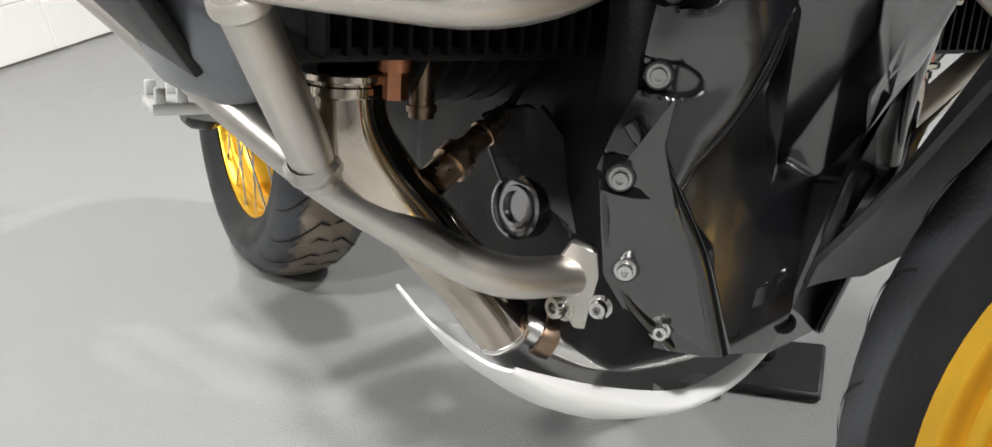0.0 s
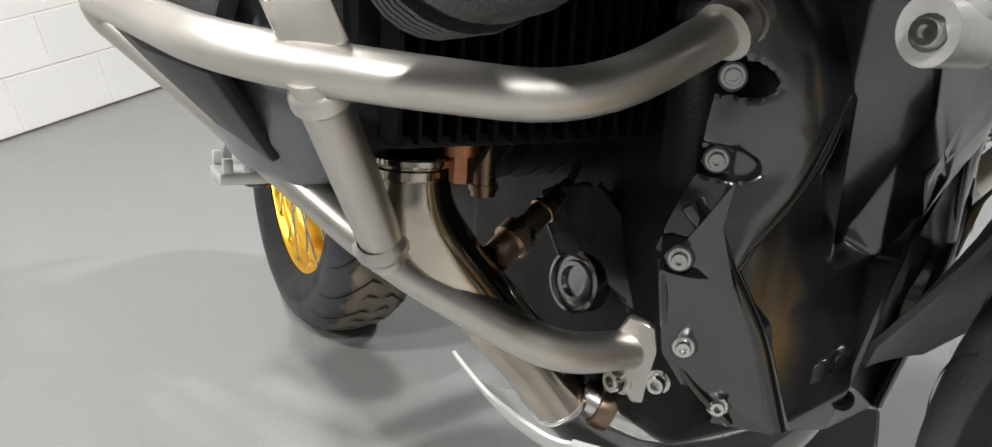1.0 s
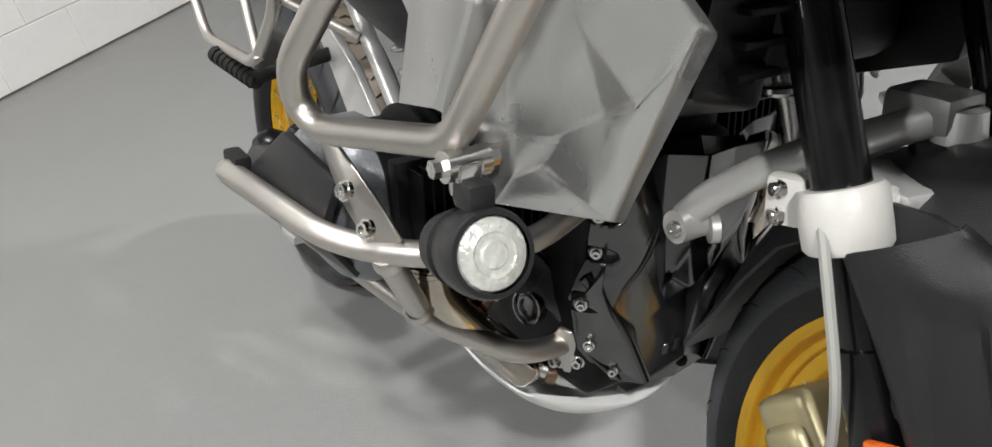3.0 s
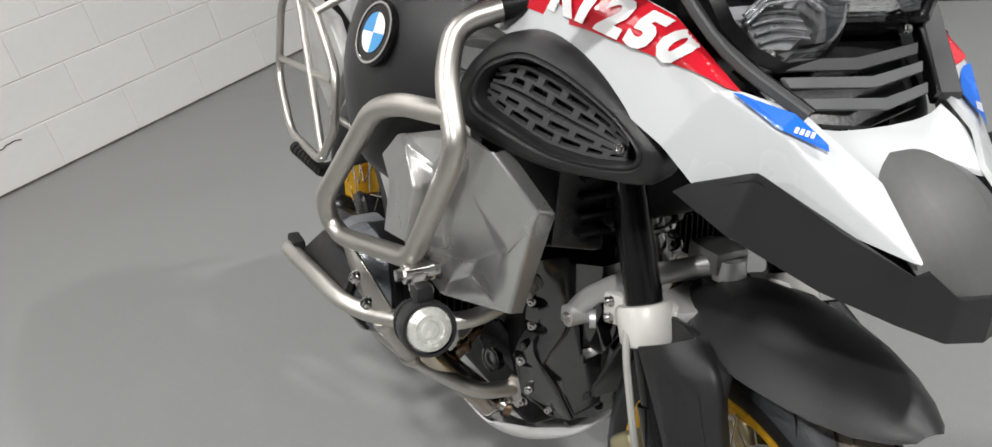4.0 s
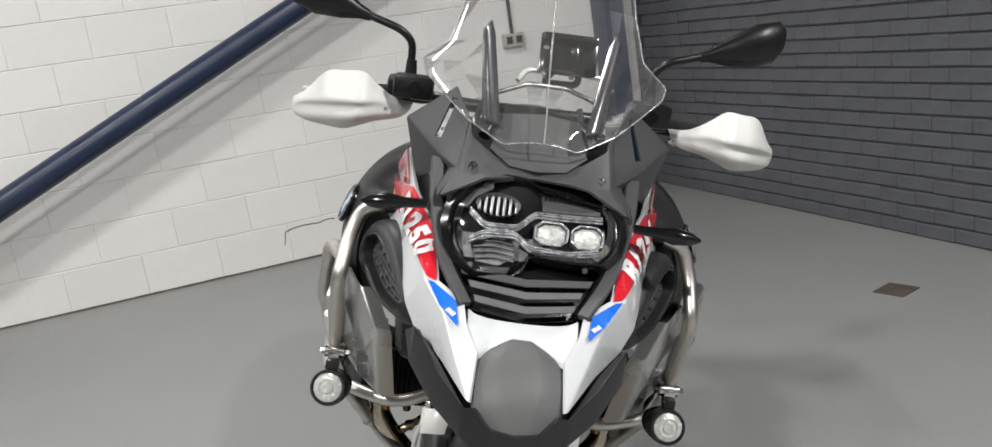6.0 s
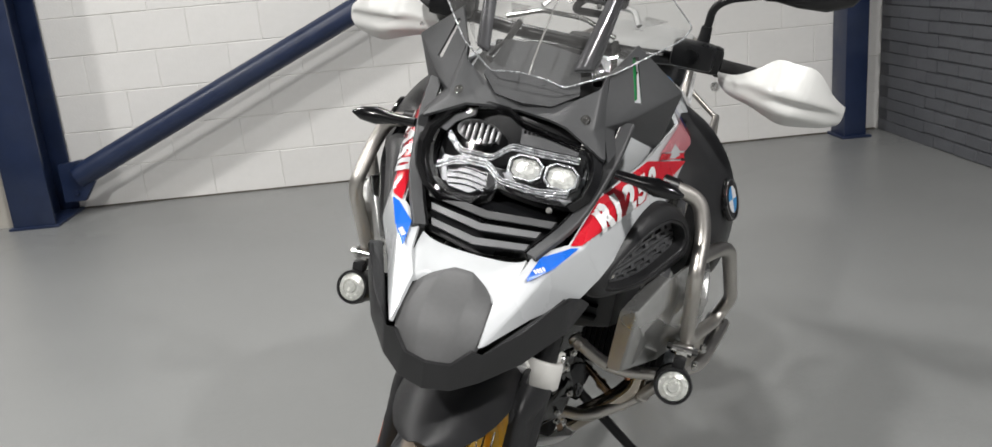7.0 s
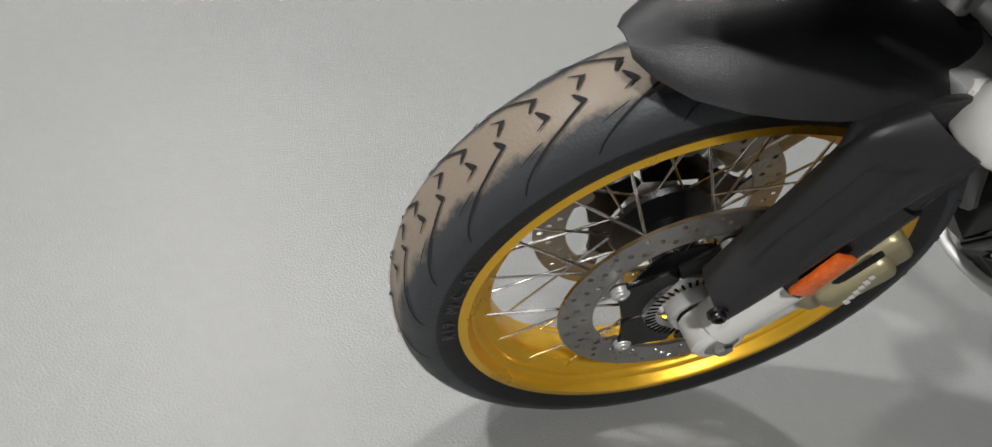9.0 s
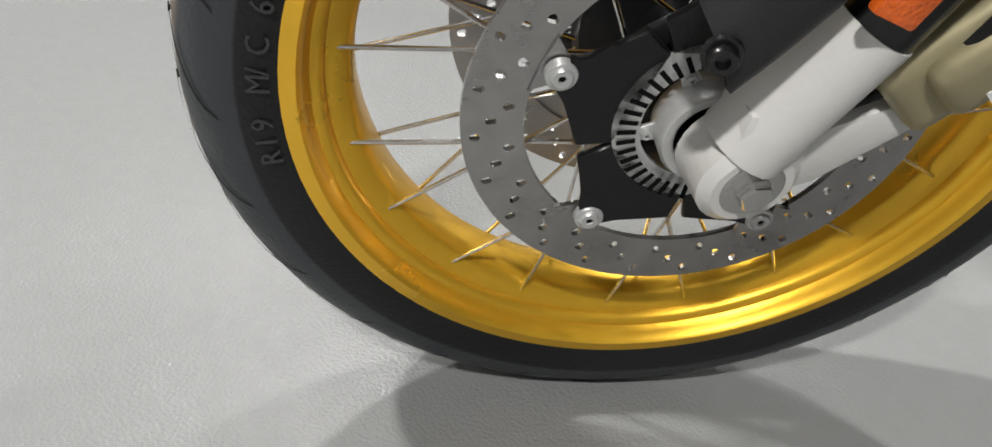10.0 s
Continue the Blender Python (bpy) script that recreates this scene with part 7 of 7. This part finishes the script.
tube(bm, [(-0.32, -0.10, 0.90), (-0.24, -0.13, 0.80), (-0.22, -0.12, 0.66), (-0.26, -0.10, 0.56)], 0.006, 8, 0.05)
tube(bm, [(-0.32, 0.08, 0.90), (-0.23, 0.11, 0.78), (-0.22, 0.10, 0.60)], 0.006, 8, 0.05)
part("control_cable", bm, BLACK_RUBBER, bike, "black control cables")
bm = bmesh.new()
shell(bm, {"a": (-0.06, -0.12, 0.80), "b": (-0.06, 0.12, 0.80), "c": (-0.02, 0.12, 0.64), "d": (-0.02, -0.12, 0.64), "e": (-0.26, -0.14, 0.86), "f": (-0.26, 0.14, 0.86), "g": (-0.24, 0.14, 0.62), "h": (-0.24, -0.14, 0.62)},
      ["a b c d", "a d h e", "b f g c", "e f b a", "d c g h", "e h g f"], bevel=0.012)
part("nose_frame", bm, BLACK, bike, "black frame behind the headlight")


# ---------------------------------------------------------------- room fittings
class Boxes:
    """Many plain boxes gathered into one mesh."""
    def __init__(self):
        self.v, self.f = [], []

    def add(self, c, s):
        n = len(self.v)
        for dx in (-0.5, 0.5):
            for dy in (-0.5, 0.5):
                for dz in (-0.5, 0.5):
                    self.v.append((c[0] + dx * s[0], c[1] + dy * s[1], c[2] + dz * s[2]))
        for q in ((0, 1, 3, 2), (4, 6, 7, 5), (0, 4, 5, 1), (2, 3, 7, 6), (0, 2, 6, 4), (1, 5, 7, 3)):
            self.f.append([n + k for k in q])

    def mesh(self, name, mat):
        me = bpy.data.meshes.new(name)
        me.from_pydata(self.v, [], self.f)
        me.materials.append(mat)
        return me


def room_thing(name, label, category, group="", kind=""):
    e = new(name)
    e.matrix_world = ROOM
    return tagged(e, label, category, group, kind)


col = room_thing("steel_column", "navy painted steel column against the white wall", "column")
bm = bmesh.new()
for v in (-4.435, -4.045):
    box(bm, (2.435, v, CEIL / 2), (0.25, 0.022, CEIL - 0.004), 0.003)
part("flange", bm, NAVY, col)
bm = bmesh.new()
box(bm, (2.435, -4.24, CEIL / 2), (0.016, 0.37, CEIL - 0.006), 0.002)
part("web", bm, NAVY, col)
bm = bmesh.new()
box(bm, (2.435, -4.24, 0.008), (0.30, 0.44, 0.016), 0.003)
part("base_plate", bm, NAVY, col)
col2 = room_thing("steel_column", "navy painted steel column in the corner of the room", "column")
bm = bmesh.new()
box(bm, (-2.84, -4.36, CEIL / 2), (0.15, 0.20, CEIL - 0.004), 0.006)
part("shaft", bm, NAVY, col2)
bm = bmesh.new()
box(bm, (-2.84, -4.35, 0.008), (0.2, 0.24, 0.016), 0.003)
part("base_plate", bm, NAVY, col2)

brace = room_thing("diagonal_brace", "navy painted round steel brace between the columns", "brace")
a, b = Vector((2.20, -4.26, 0.255)), Vector((-2.70, -4.26, 2.535))
bm = bmesh.new()
rod(bm, a, b, 0.074, n=28)
part("tube", bm, NAVY, brace)
bm = bmesh.new()
slab(bm, [(2.31, -4.26, 0.10), (2.31, -4.26, 0.34), (2.16, -4.26, 0.36), (2.10, -4.26, 0.22), (2.18, -4.26, 0.10)], 0.05, 0.004, 1)
part("gusset", bm, NAVY, brace)
for q in (0.16, 0.30):
    bm = bmesh.new()
    bolt(bm, (2.22, -4.233, q), (0, 1, 0), 0.016, 0.014)
    part("gusset_bolt", bm, NAVY, brace)

pipe = room_thing("drain_pipe", "old grey painted drain pipe beside the column", "pipe")
bm = bmesh.new()
rod(bm, (2.665, -4.20, 0.0), (2.665, -4.20, CEIL - 0.01), 0.068, n=28)
part("tube", bm, PIPE_GREY, pipe)
for z in (0.40, 0.44, 0.80):
    bm = bmesh.new()
    lathe(bm, [(0.067, -0.012), (0.074, -0.010), (0.076, 0.0), (0.074, 0.010), (0.067, 0.012)], 28, Matrix.Translation((2.665, -4.20, z)))
    part("band", bm, material("rusty_band", (0.20, 0.15, 0.11), 0.7, 0.2, 0.4, 40, 0.6, 90), pipe)

sock = room_thing("wall_socket", "grey double wall socket with its conduit", "socket")
bm = bmesh.new()
box(bm, (-2.13, -4.445, 1.19), (0.150, 0.045, 0.09), 0.006)
part("box", bm, PIPE_GREY, sock)
for q in (-0.036, 0.036):
    bm = bmesh.new()
    box(bm, (-2.13 + q, -4.421, 1.19), (0.045, 0.004, 0.05), 0.002)
    part("outlet", bm, HOLE, sock)
bm = bmesh.new()
rod(bm, (-2.13, -4.452, 1.235), (-2.13, -4.452, CEIL - 0.01), 0.012, n=12)
part("conduit", bm, BLACK, sock)

CHEQUER = material("chequer_plate", (0.40, 0.39, 0.36), 0.42, 0.25, 0.15, 12, 0.2, 200, dirt=(0.3, 0.28, 0.24), dirt_amount=0.4)
CHEQUER_LUG = material("worn_plate_lug", (0.72, 0.71, 0.67), 0.3, 0.5, 0.1, 12)
steps = room_thing("mobile_steps", "aluminium chequer-plate mobile steps with a pale rail", "steps")
steps.matrix_world = ROOM @ pose(0.17, -0.12, 0)
for q in range(4):
    z = 0.20 + 0.21 * q
    u0 = 2.24 + 0.26 * q
    bm = bmesh.new()
    box(bm, (u0 + 0.15, -2.63, z - 0.014), (0.30, 0.84, 0.028), 0.004)
    tread = part("tread", bm, CHEQUER, steps, "chequer-plate tread")
    lugs = Boxes()
    for i in range(8):
        for j in range(22):
            lugs.add((u0 + 0.02 + i * 0.037, -3.03 + j * 0.038, z + 0.0020), (0.028, 0.011, 0.0046) if (i + j) % 2 else (0.011, 0.028, 0.0046))
    tagged(part("plate_lug", lugs.mesh("plate_lug", CHEQUER_LUG), CHEQUER_LUG, tread, "raised plate pattern"), kind="stuff")
    bm = bmesh.new()
    box(bm, (u0 + 0.29, -2.63, z + 0.08), (0.010, 0.80, 0.15), 0.002)
    part("riser", bm, BLACK, steps)
for v in (-3.04, -2.22):
    bm = bmesh.new()
    slab(bm, [(2.36, v, 0.0), (2.26, v, 0.16), (2.26, v, 0.20), (3.30, v, 1.04), (3.36, v, 1.0), (3.36, v, 0.0), (3.30, v, 0.0), (3.30, v, 0.86), (2.44, v, 0.18), (2.44, v, 0.0)], 0.03, 0.003, 1)
    part("side_frame", bm, CHEQUER, steps, "bare aluminium side frame")
bm = bmesh.new()
tube(bm, [(2.72, -3.08, 0.30), (2.80, -3.08, 1.15), (3.4, -3.08, 1.85)], 0.019, 12, 0.1)
part("handrail", bm, material("pale_rail", (0.62, 0.60, 0.56), 0.4, 0.2), steps)

bag = room_thing("black_bag", "black cloth bag hanging on the white wall", "bag")
bm = bmesh.new()
skin(bm, [[(3.62 + 0.30 * s * math.cos(a), -4.28 + 0.13 * s * math.sin(a), z) for a in [2 * math.pi * k / 18 for k in range(18)]] for z, s in ((0.34, 0.55), (0.38, 0.9), (0.48, 1.0), (0.62, 1.02), (0.78, 0.92), (0.92, 0.80), (1.05, 0.55))])
for v in bm.verts:
    v.co += Vector((noise.noise(v.co * 9), noise.noise(v.co * 9 + Vector((5, 0, 0))), 0)) * 0.03
part("body", bm, material("black_cloth", (0.013, 0.014, 0.017), 0.8, 0, 0.3, 20, 0.8, 120), bag, "", 60)
bm = bmesh.new()
tube(bm, [(3.55, -4.30, 1.0), (3.60, -4.42, 1.30), (3.68, -4.30, 1.0)], 0.012, 8, 0.05)
part("strap", bm, BLACK, bag)

drain = new("floor_plate")
drain.matrix_world = pose(-2.266, 1.695, 0.0, 0, 0, 38)
tagged(drain, "small rusty square plate set in the floor", "plate")
bm = bmesh.new()
box(bm, (0, 0, 0.002), (0.135, 0.135, 0.006), 0.002)
part("plate", bm, material("rusty_plate", (0.075, 0.06, 0.045), 0.7, 0.2, 0.3, 30, 0.6, 90), drain)

# grime where the wall meets the floor
bm = bmesh.new()
for q in range(140):
    u = DARK_U + 0.05 + q * 0.068
    w = 0.008 + 0.016 * abs(noise.noise(Vector((u * 2.1, 3.3, 0))))
    box(bm, (u, WHITE_V + w / 2 - 0.004, 0.004 + 0.004 * abs(noise.noise(Vector((u * 5, 1, 0))))), (0.070, w, 0.010), 0)
dirt = part("floor_grime", bm, GRIME, None, "line of dirt along the wall foot")
dirt.matrix_world = ROOM
tagged(dirt, "line of dark dirt along the foot of the wall", "dirt", kind="stuff")

crack = room_thing("wall_crack", "dark crack in the white blockwork near the floor", "crack")
bm = bmesh.new()
line = [(-0.34, 0.120), (-0.36, 0.205), (-0.42, 0.222), (-0.50, 0.226), (-0.58, 0.219), (-0.64, 0.232), (-0.70, 0.226)]
pts = []
for (u0, z0), (u1, z1) in zip(line, line[1:]):
    for k in range(6):
        u, z = u0 + (u1 - u0) * k / 6, z0 + (z1 - z0) * k / 6
        pts.append((u, WHITE_V + 0.0012, z + 0.006 * noise.noise(Vector((u * 40, z * 40, 0)))))
tube(bm, pts, 0.0030, 6, 0)
part("gap", bm, GRIME, crack)

# wall blocks and bricks, pieces of the two walls
def piece_mesh(name, sx, sy, sz, bevel, mat):
    bm = bmesh.new()
    box(bm, (0, 0, 0), (sx, sy, sz), bevel, None, 1)
    return finish(bm, name, mat, 30)


full = piece_mesh("block", 0.4500, 0.05, 0.2365, 0.0035, BLOCK)
first = piece_mesh("block_first", 0.4500, 0.05, 0.256, 0.0035, BLOCK)
rng = random.Random(4)


rest = Boxes()
count = 0
for row in range(17):
    z = 0.129 if row == 0 else 0.259 + 0.24 * (row - 1) + 0.12
    if z > CEIL - 0.12:
        break
    u = DARK_U + (0.225 if row % 2 else 0.0)
    while u < UMAX - 0.5:
        c = (u + 0.226, WHITE_V - 0.025 + rng.uniform(-0.0012, 0.0012), z)
        if count < 300 and z < 2.9 and u < 4.4:
            ob = new("block", first if row == 0 else full)
            ob.parent = wall_white
            ob.location = c
            count += 1
        else:
            rest.add(c, (0.4519, 0.05, 0.254 if row == 0 else 0.236))
        u += 0.452
tagged(part("upper_blocks", rest.mesh("upper_blocks", BLOCK), BLOCK, wall_white, "rest of the painted blocks"), kind="stuff")
brick = piece_mesh("brick", 0.2262, 0.05, 0.0690, 0.006, BRICK)
rest = Boxes()
count = 0
for row in range(54):
    z = 0.038 + 0.0765 * row
    v = WHITE_V + 0.03 + (0.113 if row % 2 else 0.0)
    while v < VMAX - 0.2:
        c = (DARK_U - 0.025 + rng.uniform(-0.0012, 0.0012), v + 0.11, z + rng.uniform(-0.002, 0.002))
        if count < 300 and row < 20 and -3.9 < v < -0.55:
            ob = new("brick", brick)
            ob.parent = wall_dark
            ob.location = c
            ob.rotation_euler = (rng.uniform(-0.004, 0.004), 0, math.pi / 2 + rng.uniform(-0.003, 0.003))
            count += 1
        else:
            rest.add(c, (0.05, 0.2262, 0.0705))
        v += 0.2265
tagged(part("upper_bricks", rest.mesh("upper_bricks", BRICK), BRICK, wall_dark, "rest of the painted bricks"), kind="stuff")
